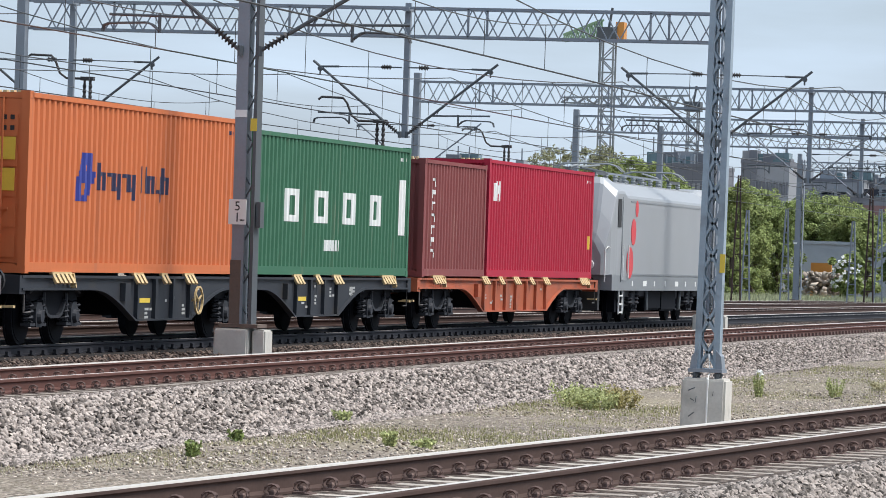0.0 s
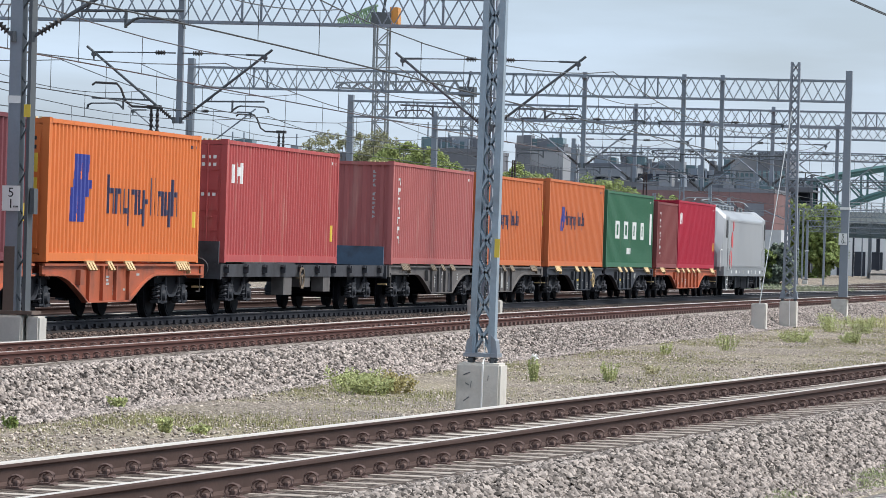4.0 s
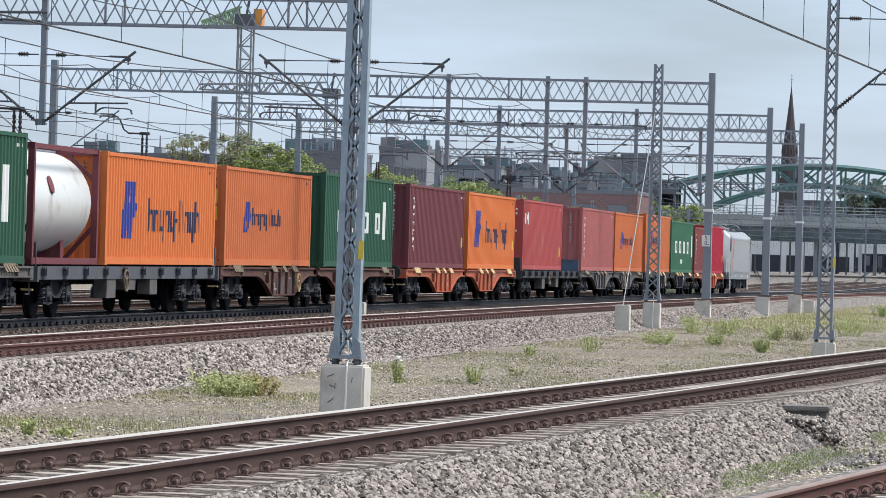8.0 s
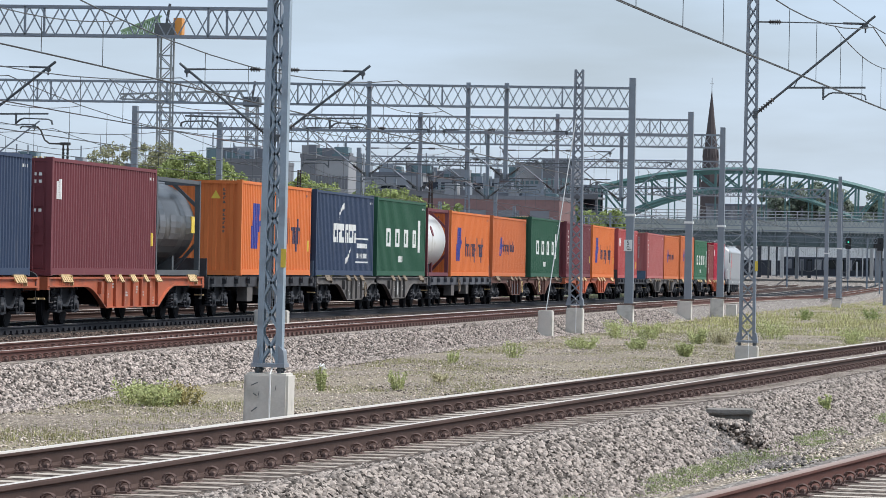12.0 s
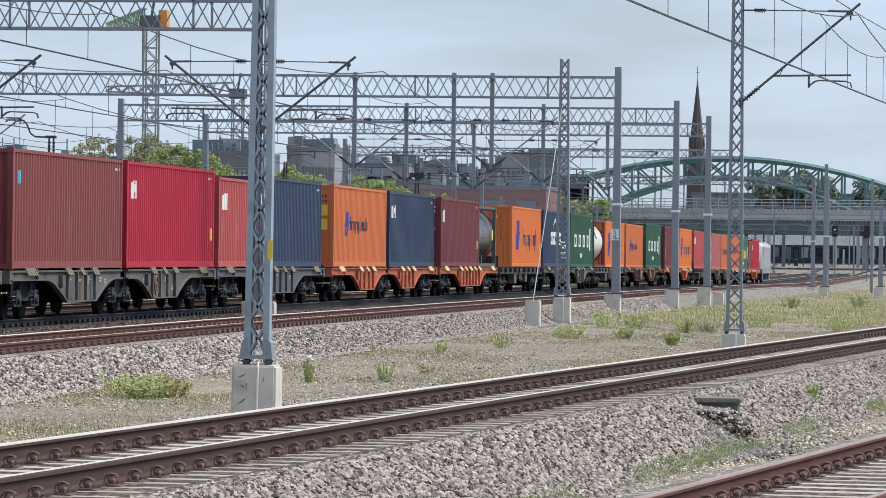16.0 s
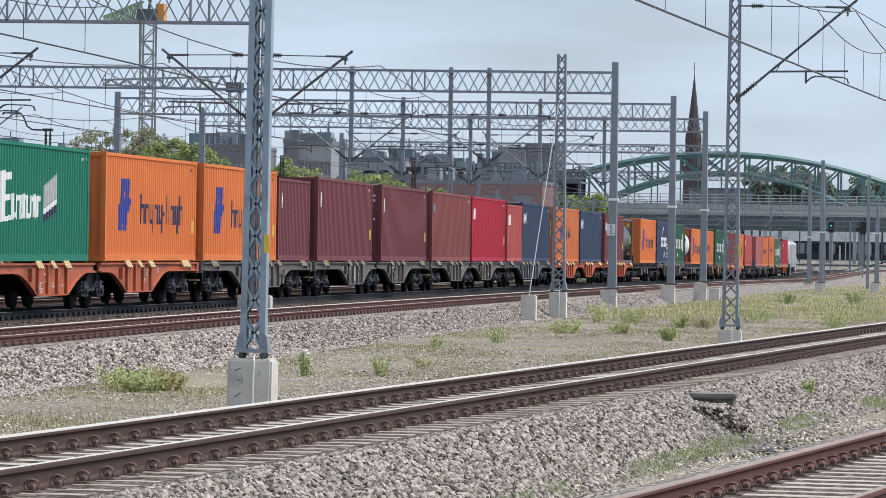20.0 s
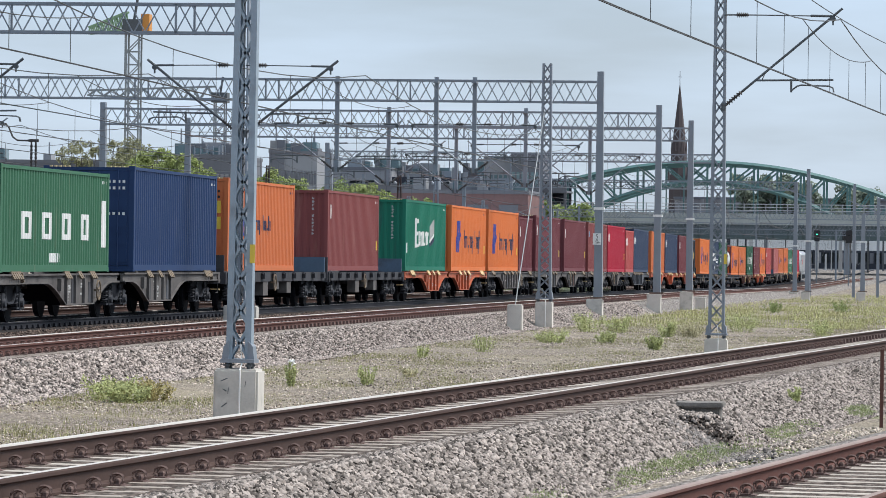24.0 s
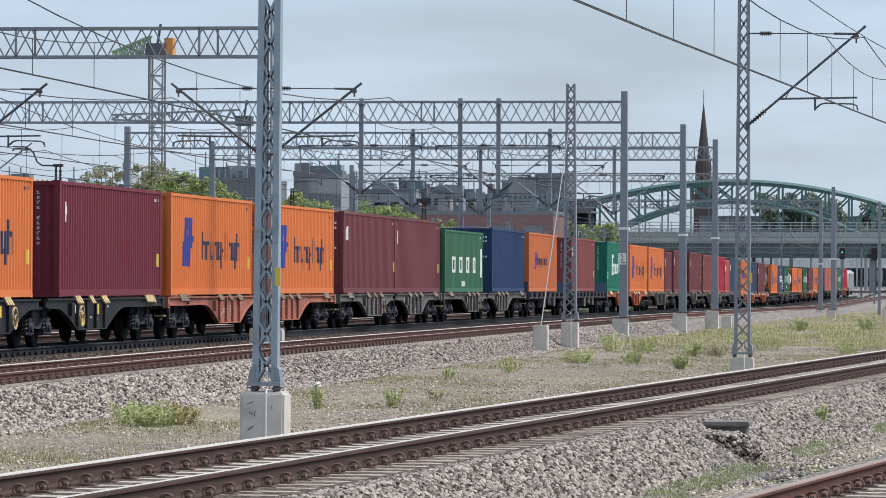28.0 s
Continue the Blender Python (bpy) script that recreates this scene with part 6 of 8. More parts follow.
def cantilever(x, y, zlow, reach, rise, label="tubular cantilever arm with insulators", stout=1.0):
    """A sloping tube from a post towards the wire over a track, with top tube, registration tube, drop bracket and cranked steady arm."""
    ob = thing("cantilever", label, "cantilever", "cantilever arms")
    s = 1 if reach > 0 else -1
    a, b = Vector((x, y, zlow)), Vector((x + reach, y, zlow + rise))
    d = (b - a).normalized()
    i = a + d * 0.12
    j = a + d * 0.62
    bm = bmesh.new()
    bar(bm, j, b, 0.075 * stout, 0.075 * stout, 8)
    part("strut_tube", bm, M_STEEL if y > 150 else M_STEEL_DARK, ob)
    bm = bmesh.new()
    bar(bm, a, i, 0.07, 0.07, 6)
    disc(bm, a - Vector((0, 0, 0.09)), (0, 0, 1), 0.05, 0.05, 0.18, 8)
    part("hinge", bm, M_STEEL_DARK, ob)
    bm = bmesh.new()
    insulator(bm, i, j)
    part("insulator", bm, M_INSULATOR, ob, "dark ribbed insulator")
    c = a + (b - a) * 0.92
    bm = bmesh.new()
    bar(bm, (x, y, c.z + 0.02), (x + s * 0.3, y, c.z + 0.02), 0.04, 0.04, 6)
    bar(bm, (x + s * 0.6, y, c.z + 0.02), (c.x, y, c.z), 0.03, 0.03, 6)
    bar(bm, (c.x - s * 0.55, y, c.z + 0.01), (c.x, y, c.z), 0.06, 0.06, 6)
    part("top_tube", bm, M_STEEL_DARK, ob)
    bm = bmesh.new()
    insulator(bm, (x + s * 0.3, y, c.z + 0.02), (x + s * 0.6, y, c.z + 0.02))
    part("insulator", bm, M_INSULATOR, ob, "small dark ribbed insulator")
    bm = bmesh.new()
    disc(bm, c - Vector((0, 0.06, 0.06)), (0, 1, 0), 0.07, 0.07, 0.12, 8)
    bar(bm, c - Vector((0, 0, 0.05)), c - Vector((0, 0, 0.22)), 0.04)
    part("clamp", bm, M_STEEL_DARK, ob)
    m = a + (b - a) * 0.27
    e = Vector((m.x + reach * 0.66, y, m.z + 0.03))
    bm = bmesh.new()
    bar(bm, m, e, 0.05, 0.05, 6)
    bar(bm, m + Vector((s * 0.15, 0, 0.0)), a + (b - a) * 0.36, 0.025, 0.025, 5)
    part("registration_tube", bm, M_STEEL_DARK, ob)
    k = m + (e - m) * 0.46
    bm = bmesh.new()
    bar(bm, k + Vector((0, 0, 0.03)), k - Vector((0, 0, 0.3)), 0.06, 0.06, 6)
    part("drop_bracket", bm, M_STEEL_DARK, ob)
    p = k - Vector((0, 0, 0.26))
    for dy in (-0.05, 0.05):
        bm = bmesh.new()
        tube(bm, [p + Vector((0, dy, 0)), p + Vector((s * 0.14, dy, 0.11)), p + Vector((s * 0.24, dy, 0.14)), p + Vector((s * 0.92, dy, 0.12)), p + Vector((s * 1.02, dy, 0.08)), p + Vector((s * 1.05, dy, -0.03))], 0.04, 6)
        part("steady_arm", bm, M_STEEL_DARK, ob)
    return ob


lattice_mast(-10.06, 57.6, 7.6, 0.128, 0.100, 0.10, "grey-blue lattice steel mast on a pale concrete block", base=0.21, foot_w=0.6, pitch=0.44, leg=0.085, flat_w=0.034, scuffs=True, lean=0.5)
lattice_mast(-6.83, 107.4, 9.2, 0.17, 0.10, 0.12, "tall lattice steel mast beside the front track", base=-0.21, leg=0.07, pitch=0.36, paint=M_STEEL)
lattice_mast(-14.79, 143.0, 8.05, 0.19, 0.12, 0.12, "lattice steel mast with a stay rod", base=0.26, plate=False, leg=0.07, pitch=0.36, paint=M_STEEL)

box_post(-21.1, 73.4, 8.6, "two-legged portal post with a white kilometre sign", brown=True, sign=("5", "1", 2.07), base=0.30, w=0.195, lean=-0.25)
box_post(-20.95, 120.0, 8.9, "grey portal post half hidden behind a lattice mast", base=0.25)
box_post(-15.29, 168.0, 8.86, "grey portal post with a white number sign", low=-0.75, base=0.1, sign=("5", "0", 2.15), solid=True)
box_post(-15.02, 194.0, 8.49, "grey portal post on a concrete block", low=-0.75, base=0.1, solid=True)
box_post(-14.63, 209.0, 8.29, "grey portal post with striped marking", low=-0.8, base=0.1, solid=True)
for x, y, t in ((-40.4, 330.0, 7.5), (-15.1, 330.0, 7.5), (-41.3, 119.6, 9.2), (-41.4, 168.0, 8.8), (-40.3, 194.0, 8.4), (-39.2, 209.0, 8.2), (-40.5, 262.0, 8.4)):
    box_post(x, y, t, "grey portal post among the far tracks", base=-0.1 + fall(y), solid=True)

truss("gantry", -41.2, -21.1, 120.0, 7.80, 8.60, "long lattice gantry beam over the tracks")
truss("gantry", -41.4, -15.4, 168.0, 7.66, 8.46, "long lattice gantry beam on two portal posts")
truss("gantry", -40.3, -15.1, 194.0, 7.41, 8.12, "lattice gantry beam spanning the tracks")
truss("gantry", -39.2, -14.75, 209.0, 7.31, 7.91, "lattice gantry beam farther down the line")
truss("gantry", -40.5, -17.0, 262.0, 7.42, 7.9, "distant lattice gantry beam")
truss("gantry", -40.5, -15.0, 330.0, 6.9, 7.5, "distant thin gantry beam")
for x, y, z0, z1 in ((-39.9, 120, 4.95, 8.75), (-29.9, 120, 4.95, 8.75), (-25.6, 168, 4.9, 8.6), (-21.7, 168, 4.9, 8.6), (-20.2, 168, 4.9, 8.6), (-27.2, 194, 4.8, 8.3), (-21.0, 194, 4.8, 8.3), (-19.5, 209, 4.7, 8.0), (-26.0, 209, 4.7, 8.0)):
    hanger(x, y, z0, z1)


def wire(name, pts, r, label):
    bm = bmesh.new()
    for a, b in zip(pts, pts[1:]):
        bar(bm, a, b, r * 2, r * 2, 5)
    return whole(name, bm, M_WIRE, label, "wire", "overhead wires", "")


def catenary(place, supports, contact, high, sag=0.0013, twin=True, label="contact wire and messenger wire over a track"):
    """Messenger, stitch wires round the supports, contact wires and droppers along y; place(y) gives x and a height to add."""
    ob = thing("overhead_line", label, "overhead line", "overhead wires")

    def carrier(y):
        for a, b in zip(supports, supports[1:]):
            if a <= y <= b:
                return high - sag * (y - a) * (b - y)
        return high

    def stitch(y, s):
        return carrier(s - 9.6) + (carrier(s + 9.6) - carrier(s - 9.6)) * (y - s + 9.6) / 19.2 - 0.0038 * (9.6 * 9.6 - (y - s) ** 2)

    def run(name, ys, height, dx, thick):
        bm = bmesh.new()
        tube(bm, [(place(y)[0] + dx, y, height(y) + place(y)[1]) for y in ys], thick, 5)
        part(name, bm, M_WIRE, ob)

    ys = sorted({a + (b - a) * k / 10 for a, b in zip(supports, supports[1:]) for k in range(11)})
    run("messenger_wire", ys, carrier, 0.0, 0.028)
    for dx in (-0.025, 0.025) if twin else (0.0,):
        run("contact_wire", ys, contact, dx, 0.022)
    near = [s for s in supports[1:-1] if s < 215]
    for s in near:
        run("stitch_wire", [s - 9.6 + 1.2 * k for k in range(17)], lambda y: stitch(y, s), 0.0, 0.022)
    drop = []
    for a, b in zip(supports, supports[1:]):
        n = max(4, round((b - a) / 5.2))
        for i in range(n):
            y = a + (b - a) * (i + 0.5) / n
            x, dz = place(y)
            at_s = [s for s in near if abs(y - s) < 9.4]
            z = stitch(y, at_s[0]) if at_s else carrier(y)
            drop.append(((x, y, z + dz), (x, y, contact(y) + dz)))
    bars("dropper", drop, 0.012, M_WIRE, ob)
    return ob


SUP = [26, 73.3, 120, 168, 209, 262, 330, 400, 470, 560, 680]
for tr in ("train", "middle", "far_a", "far_b", "far_c"):
    catenary(lambda y: (TRACKS[tr][0] + bend(y), fall(y)), SUP, lambda y: 5.15 + 0.1 * math.exp(-((y - 73) / 25.0) ** 2), 6.68)
catenary(lambda y: (-9.45 + 0.052 * y, 0.0), [-8, 30.5, 69, 107.3, 148, 195, 250, 310], lambda y: 5.6 + 0.0028 * max(0.0, min(y, 160) - 70), 7.6, 0.0019)
wire("feeder_wire", [(-9.45 + 0.052 * y - 0.2, y, 7.74 + 0.0004 * (y - 107) ** 2) for y in range(69, 150, 6)], 0.012, "thin feeder wire above the contact line")
# cantilevers on the masts
cantilever(-21.25, 73.2, 5.11, -2.6, 2.1)
cantilever(-20.9, 73.2, 5.11, 2.9, 1.75)
cantilever(-6.72, 107.2, 5.42, 2.9, 2.45, "long tubular cantilever arm on a lattice mast", 0.85)
for x, y, z in ((-29.9, 120, 5.0), (-39.9, 120, 5.0), (-20.95, 120, 5.0)):
    for s in (1, -1):
        cantilever(x + s * 0.1, y - 0.2, z, s * 2.6, 2.05)
for x, y, z in ((-41.3, 168, 4.9), (-25.6, 168, 4.95), (-20.2, 168, 4.95), (-27.2, 194, 4.85), (-21.0, 194, 4.85), (-19.5, 209, 4.75), (-26.0, 209, 4.75)):
    for s in (1, -1):
        cantilever(x + s * 0.1, y - 0.2, z, s * 2.5, 1.95, stout=0.8)

for x, y, z, k in ((-39.5, 120.3, 6.42, 1.0), (-30.7, 120.3, 5.4, 1.0), (-37.75, 168.3, 6.0, 1.0)):
    ob = thing("line_switch", "dark twin-column line switch with a cranked cable tube", "switch gear", "line switches")
    for dx in (-0.09, 0.09):
        bm = bmesh.new()
        lathe(bm, (x + dx, y, z - 1.3), (x + dx, y, z - 0.05), [(0.0, 0.045)] + [(0.3 + 0.06 * q, 0.06 if q % 2 else 0.035) for q in range(11)] + [(1.0, 0.035)])
        part("column", bm, M_INSULATOR, ob)
    bm = bmesh.new()
    box(bm, x - 0.19, x + 0.19, y - 0.1, y + 0.1, z - 0.08, z + 0.03)
    part("cap", bm, M_INSULATOR, ob)
    bm = bmesh.new()
    tube(bm, [(x - 0.15, y, z - 0.03), (x - 0.65, y, z - 0.02), (x - 0.85, y, z + 0.12), (x - 1.0, y, z + 0.48), (x - 1.12, y, z + 0.62), (x - 1.75, y, z + 0.64), (x - 1.85, y, z + 0.56)], 0.07, 7)
    part("cable_tube", bm, M_INSULATOR, ob)

# stay rod and its anchor block beside the lattice mast
ob = thing("anchor_block", "pale concrete anchor block with a steel stay rod", "anchor block")
footing(ob, -14.95, 135.7, 0.46, 0.5, GROUND + fall(135) - 0.2, 0.16)
bm = bmesh.new()
bar(bm, (-14.95, 135.7, 0.15), (-14.86, 142.8, 6.4), 0.035, 0.035, 6)
part("stay_rod", bm, M_CRANE_GREY, ob)
# signal stop posts
bm = bmesh.new()
box(bm, -14.6, -14.1, 213.0, 213.5, GROUND + fall(213) - 0.2, -0.25)
whole("concrete_block", bm, M_CONCRETE, "small concrete block beside a gantry post", "concrete block")
# flat drain cover slab
MZ = -0.045
ob = thing("manhole", "square concrete manhole with a thin overhanging slab", "manhole")
bm = bmesh.new()
box(bm, -3.74, -3.28, 52.36, 52.9, -0.75, MZ - 0.06)
part("shaft", bm, M_CONCRETE_DARK, ob)
bm = bmesh.new()
box(bm, -3.82, -3.24, 52.3, 53.0, MZ - 0.06, MZ)
bmesh.ops.bevel(bm, geom=bm.edges[:], offset=0.015, segments=2, affect="EDGES")
part("cover_slab", bm, M_CONCRETE_DARK, ob)

# ---- distance ----
def cluster(bm_v, bm_f, c, r, n, size, rng, flat=1.0):
    """n small leaf faces scattered in a ball round c."""
    for _ in range(n):
        d = Vector((rng.gauss(0, 1), rng.gauss(0, 1), rng.gauss(0, 1) * flat)).normalized() * r * rng.random() ** 0.4
        p = Vector(c) + d
        a = Vector((rng.gauss(0, 1), rng.gauss(0, 1), rng.gauss(0, 1))).normalized()
        b = a.orthogonal().normalized()
        s = size * rng.uniform(0.6, 1.3)
        i = len(bm_v)
        bm_v += [tuple(p + a * s), tuple(p - a * s * 0.7 + b * s * 0.75), tuple(p - a * s * 0.7 - b * s * 0.75)]
        bm_f.append((i, i + 1, i + 2))


def tree(x, y, base, height, spread, leaves, size, material, seed, label, trunk=0.2, low=0.15, fill=0):
    rng = random.Random(seed)
    ob = thing("tree", label, "tree", "trees behind the tracks")
    bm = bmesh.new()
    disc(bm, (x, y, base - 0.3), (0, 0, 1), trunk, trunk * 0.5, height * 0.55, 10)
    tips = []
    for k in range(9):
        a = rng.uniform(0, 6.283)
        z0 = base + height * rng.uniform(0.2, 0.5)
        tip = Vector((x + math.cos(a) * spread * rng.uniform(0.4, 0.8), y + math.sin(a) * spread * rng.uniform(0.4, 0.8), base + height * rng.uniform(low + 0.15, 0.92)))
        bar(bm, (x, y, z0), tip, trunk * 0.35, trunk * 0.35, 6)
        tips.append(tip)
    part("trunk", bm, M_BARK, ob)
    v, f = [], []
    for t in tips + [Vector((x, y, base + height * 0.8)), Vector((x, y, base + height * 0.45))]:
        for _ in range(4):
            o = Vector((rng.gauss(0, 1), rng.gauss(0, 1), rng.gauss(0, 0.7))) * spread * 0.28
            p = t + o
            p.z = max(p.z, base + height * low)
            cluster(v, f, p, spread * rng.uniform(0.16, 0.3), leaves // 44, size, rng, 0.8)
    for _ in range(fill):
        a, u, d = rng.uniform(0, 6.283), rng.random(), rng.random() ** 0.5
        w = spread * (0.35 + 1.3 * u * (1 - u) * 2) * d
        cluster(v, f, (x + math.cos(a) * w, y + math.sin(a) * w, base + height * (low + (0.97 - low) * u)), spread * rng.uniform(0.14, 0.26), leaves // 44, size, rng, 0.8)
    me = bpy.data.meshes.new("crown")
    me.from_pydata(v, [], f)
    me.materials.append(material)
    part("crown", me, None, ob)
    return ob


def at(az, y):
    return az * y


def building(name, x0, x1, y, depth, base, top, material, label, rows=0, cols=0, pane=None, category="building"):
    ob = thing(name, label, category, "buildings in the distance")
    bm = bmesh.new()
    box(bm, x0, x1, y, y + depth, base, top)
    part("wall", bm, material, ob)
    bm = bmesh.new()
    box(bm, x0 - 0.08, x1 + 0.08, y - 0.08, y + depth, top, top + 0.5)
    part("roof", bm, M_FACADE_DARK, ob)
    for r in range(rows):
        for c in range(cols):
            w, h = (x1 - x0) / cols, (top - base) * 0.8 / rows
            xa, za = x0 + w * (c + 0.18), base + (top - base) * 0.12 + h * (r + 0.2)
            bm = bmesh.new()
            box(bm, xa, xa + w * 0.64, y - 0.15, y + 0.1, za, za + h * 0.62)
            part("window", bm, pane or M_STEEL_DARK, ob)
    return ob


FARZ = -6.0
building("office_block", -0.1926 * 620, -0.1765 * 620, 620, 24, FARZ, 15.2, M_FACADE_DARK, "dark grey office block with rooftop plant", 5, 14, M_FACADE)
ob = thing("rooftop_plant", "grey plant room and frames on a flat roof", "plant room")
bm = bmesh.new()
box(bm, -0.186 * 620, -0.1795 * 620, 626, 636, 15.7, 17.6)
part("plant_room", bm, M_FACADE, ob)
bars("roof_post", [((-0.188 * 620 + 0.9 * k, 622, 15.7), (-0.188 * 620 + 0.9 * k, 622, 17.0)) for k in range(8)], 0.15, M_STEEL, ob)
# one cube: its shaded face is a darker facade colour, its lit face paler
building("office_block", -0.1683 * 560, -0.1648 * 560, 560, 16, FARZ, 14.6, M_FACADE_DARK, "windowless end of an office cube, shade in its wall colour")
building("office_block", -0.1648 * 560.5, -0.1570 * 560.5, 560.5, 14, FARZ, 14.4, M_FACADE, "grey cubic office block with small windows", 6, 10, M_FACADE_DARK)
ob = thing("rooftop_antennas", "thin mast aerials on a flat roof", "aerials")
bars("aerial", [((-0.164 * 565 + 0.5 * k, 565, 14.8), (-0.164 * 565 + 0.5 * k, 565, 15.6 + 0.5 * (k % 3))) for k in range(7)], 0.1, M_STEEL_DARK, ob)
building("glass_hall", -0.1565 * 700, -0.1395 * 700, 700, 30, FARZ, 15.2, M_FACADE, "long grey hall with blue-green glazing", 3, 16, M_GLASS_PALE)
building("grey_hall", -0.1395 * 704, -0.1142 * 704, 704, 30, FARZ, 13.4, M_FACADE, "low grey hall with cluttered flat roof", 2, 9, M_FACADE_DARK)
# open parking deck with slabs, columns and parked cars
def parked_car(x, y, z, paint, label):
    ob = thing("parked_car", label, "car", "cars on the parking deck")
    bm = bmesh.new()
    prof = [(-2.1, 0.3), (2.1, 0.3), (2.15, 0.7), (1.3, 0.9), (0.7, 1.4), (-1.1, 1.42), (-1.9, 0.95), (-2.15, 0.8)]
    fa = [bm.verts.new((x + a, y, z + h)) for a, h in prof]
    fb = [bm.verts.new((x + a, y + 1.7, z + h)) for a, h in prof]
    bm.faces.new(fa)
    bm.faces.new(fb[::-1])
    for k in range(8):
        bm.faces.new((fa[k], fb[k], fb[(k + 1) % 8], fa[(k + 1) % 8]))
    part("body", bm, paint, ob)
    for xa, xb in ((-1.35, -0.3), (-0.2, 0.75)):
        bm = bmesh.new()
        box(bm, x + xa, x + xb, y - 0.04, y + 0.1, z + 0.92, z + 1.3)
        part("window", bm, M_GLASS_DARK, ob)
    for d in (-1.35, 1.35):
        bm = bmesh.new()
        disc(bm, (x + d, y + 0.15, z + 0.33), (0, -1, 0), 0.33, 0.33, 0.2, 14)
        part("wheel", bm, M_BLACK, ob)
    return ob


ob = thing("parking_deck", "dark open parking deck in front of the halls", "parking deck", "buildings in the distance")
x0, x1 = -0.1565 * 690, -0.0990 * 690
bm = bmesh.new()
box(bm, x0, x1, 700.5, 701, FARZ, 14.2)
part("rear_wall", bm, M_NAVY_DARK, ob)
for z in (3.4, 6.3, 9.2, 12.1):
    bm = bmesh.new()
    box(bm, x0 - 0.3, x1 + 0.3, 690, 701, z - 0.3, z)
    part("slab", bm, M_FACADE_DARK, ob)
    bm = bmesh.new()
    box(bm, x0 - 0.3, x1 + 0.3, 689.7, 689.95, z - 0.35, z + 0.75)
    part("parapet", bm, M_FACADE_DARK, ob)
for k in range(12):
    bm = bmesh.new()
    x = x0 + (x1 - x0) * k / 11
    box(bm, x - 0.2, x + 0.2, 690, 690.5, FARZ, 14.4 if k % 3 else 15.6)
    part("column", bm, M_FACADE_DARK if k % 2 else M_STEEL, ob)
rng = random.Random(31)
for k in range(15):
    parked_car(x0 + 3 + k * 2.45 + rng.uniform(-0.5, 0.5), 691.0 + (k % 2) * 3, 12.1 if k % 4 else 9.2, rng.choice((M_WALL_BLUE, M_FACADE_DARK, M_NAVY_DARK, M_STEEL, M_FACADE, M_GLASS_PALE)), "parked car on a dark parking deck")
building("office_block", -0.1155 * 700, -0.1090 * 700, 686, 20, FARZ, 16.9, M_FACADE, "grey office block with ribbon windows", 5, 6, M_FACADE_GLASS)
building("office_block", -0.1090 * 700, -0.1026 * 700, 684, 20, FARZ, 17.4, M_FACADE_DARK, "dark office block with pale window bands", 5, 6, M_GLASS_PALE)
ob = building("brick_hall", -0.1395 * 560, -0.1075 * 560, 560, 20, FARZ, 9.6, M_BRICK, "low dark red brick hall behind the tracks")
for xa, xb in ((-76.6, -74.6), (-73.3, -69.8), (-68.2, -65.4), (-64.0, -61.5)):
    bm = bmesh.new()
    box(bm, xa, xb, 559.85, 560.1, 6.6, 8.2)
    part("window", bm, M_FACADE_DARK, ob)
# a raised road before the brick hall with a parked car
bm = bmesh.new()
box(bm, -92, -58, 549, 559, FARZ, 4.8)
whole("raised_road", bm, M_STONE_WALL, "pale concrete embankment of a raised road", "road", kind="structure")
parked_car(-81.3, 551.2, 4.8, M_WALL_BLUE, "silver-blue parked car on a raised road")
# tanks, ducts and frames on the far roofs
rng = random.Random(12)
for az0, az1, y, z, n in ((-0.156, -0.140, 702, 15.7, 10), (-0.139, -0.1155, 705, 13.9, 30), (-0.192, -0.177, 622, 15.7, 12), (-0.168, -0.157, 563, 14.9, 9), (-0.115, -0.103, 690, 18.0, 0), (-0.30, -0.195, 642, 15.1, 14), (-0.139, -0.108, 562, 10.1, 12)):
    for k in range(n):
        xa, w, h = rng.uniform(az0, az1) * y, rng.uniform(0.5, 3.2), rng.uniform(0.5, 2.6) * (1.2 if n == 30 else 0.7)
        ob = thing("rooftop_unit", rng.choice(("grey ventilation unit on a flat roof", "dark plant housing on a flat roof", "pale metal duct on a flat roof")), "ventilation unit", "rooftop units")
        bm = bmesh.new()
        box(bm, xa - w / 2, xa + w / 2, y + 1 + 0.13 * k, y + 4 + 0.13 * k, z, z + h)
        part("housing", bm, rng.choice((M_FACADE, M_FACADE_DARK, M_FACADE_GLASS, M_STEEL)), ob)
        if k % 2:
            bars("flue", [((xa + w * 0.3, y + 2, z + h), (xa + w * 0.3, y + 2, z + h + rng.uniform(0.5, 2.2)))], 0.18, M_STEEL, ob)
building("low_shed", -0.30 * 640, -0.1926 * 640, 640, 20, FARZ, 14.6, M_FACADE_DARK, "long low dark building on the skyline")

# church tower with its spire
ob = thing("church_tower", "dark brick church tower with a slender pointed spire", "church")
cx, cy = -109.1, 1500.0
bm = bmesh.new()
box(bm, cx - 3.1, cx + 3.1, cy - 3.1, cy + 3.1, -8, 30)
part("tower", bm, M_SPIRE, ob)
bm = bmesh.new()
disc(bm, (cx, cy, 30), (0, 0, 1), 2.9, 2.75, 9.5, 8)
part("belfry", bm, M_SPIRE, ob)
for k in range(8):
    a = 6.2832 * (k + 0.5) / 8
    bm = bmesh.new()
    disc(bm, (cx + 2.7 * math.cos(a), cy + 2.7 * math.sin(a), 38.5), (0, 0, 1), 0.35, 0.03, 3.5, 6)
    part("pinnacle", bm, M_SPIRE, ob)
bm = bmesh.new()
disc(bm, (cx, cy, 39.5), (0, 0, 1), 2.5, 0.05, 22.5, 8)
part("spire", bm, M_SPIRE, ob)
bm = bmesh.new()
bar(bm, (cx, cy, 61), (cx, cy, 66), 0.18)
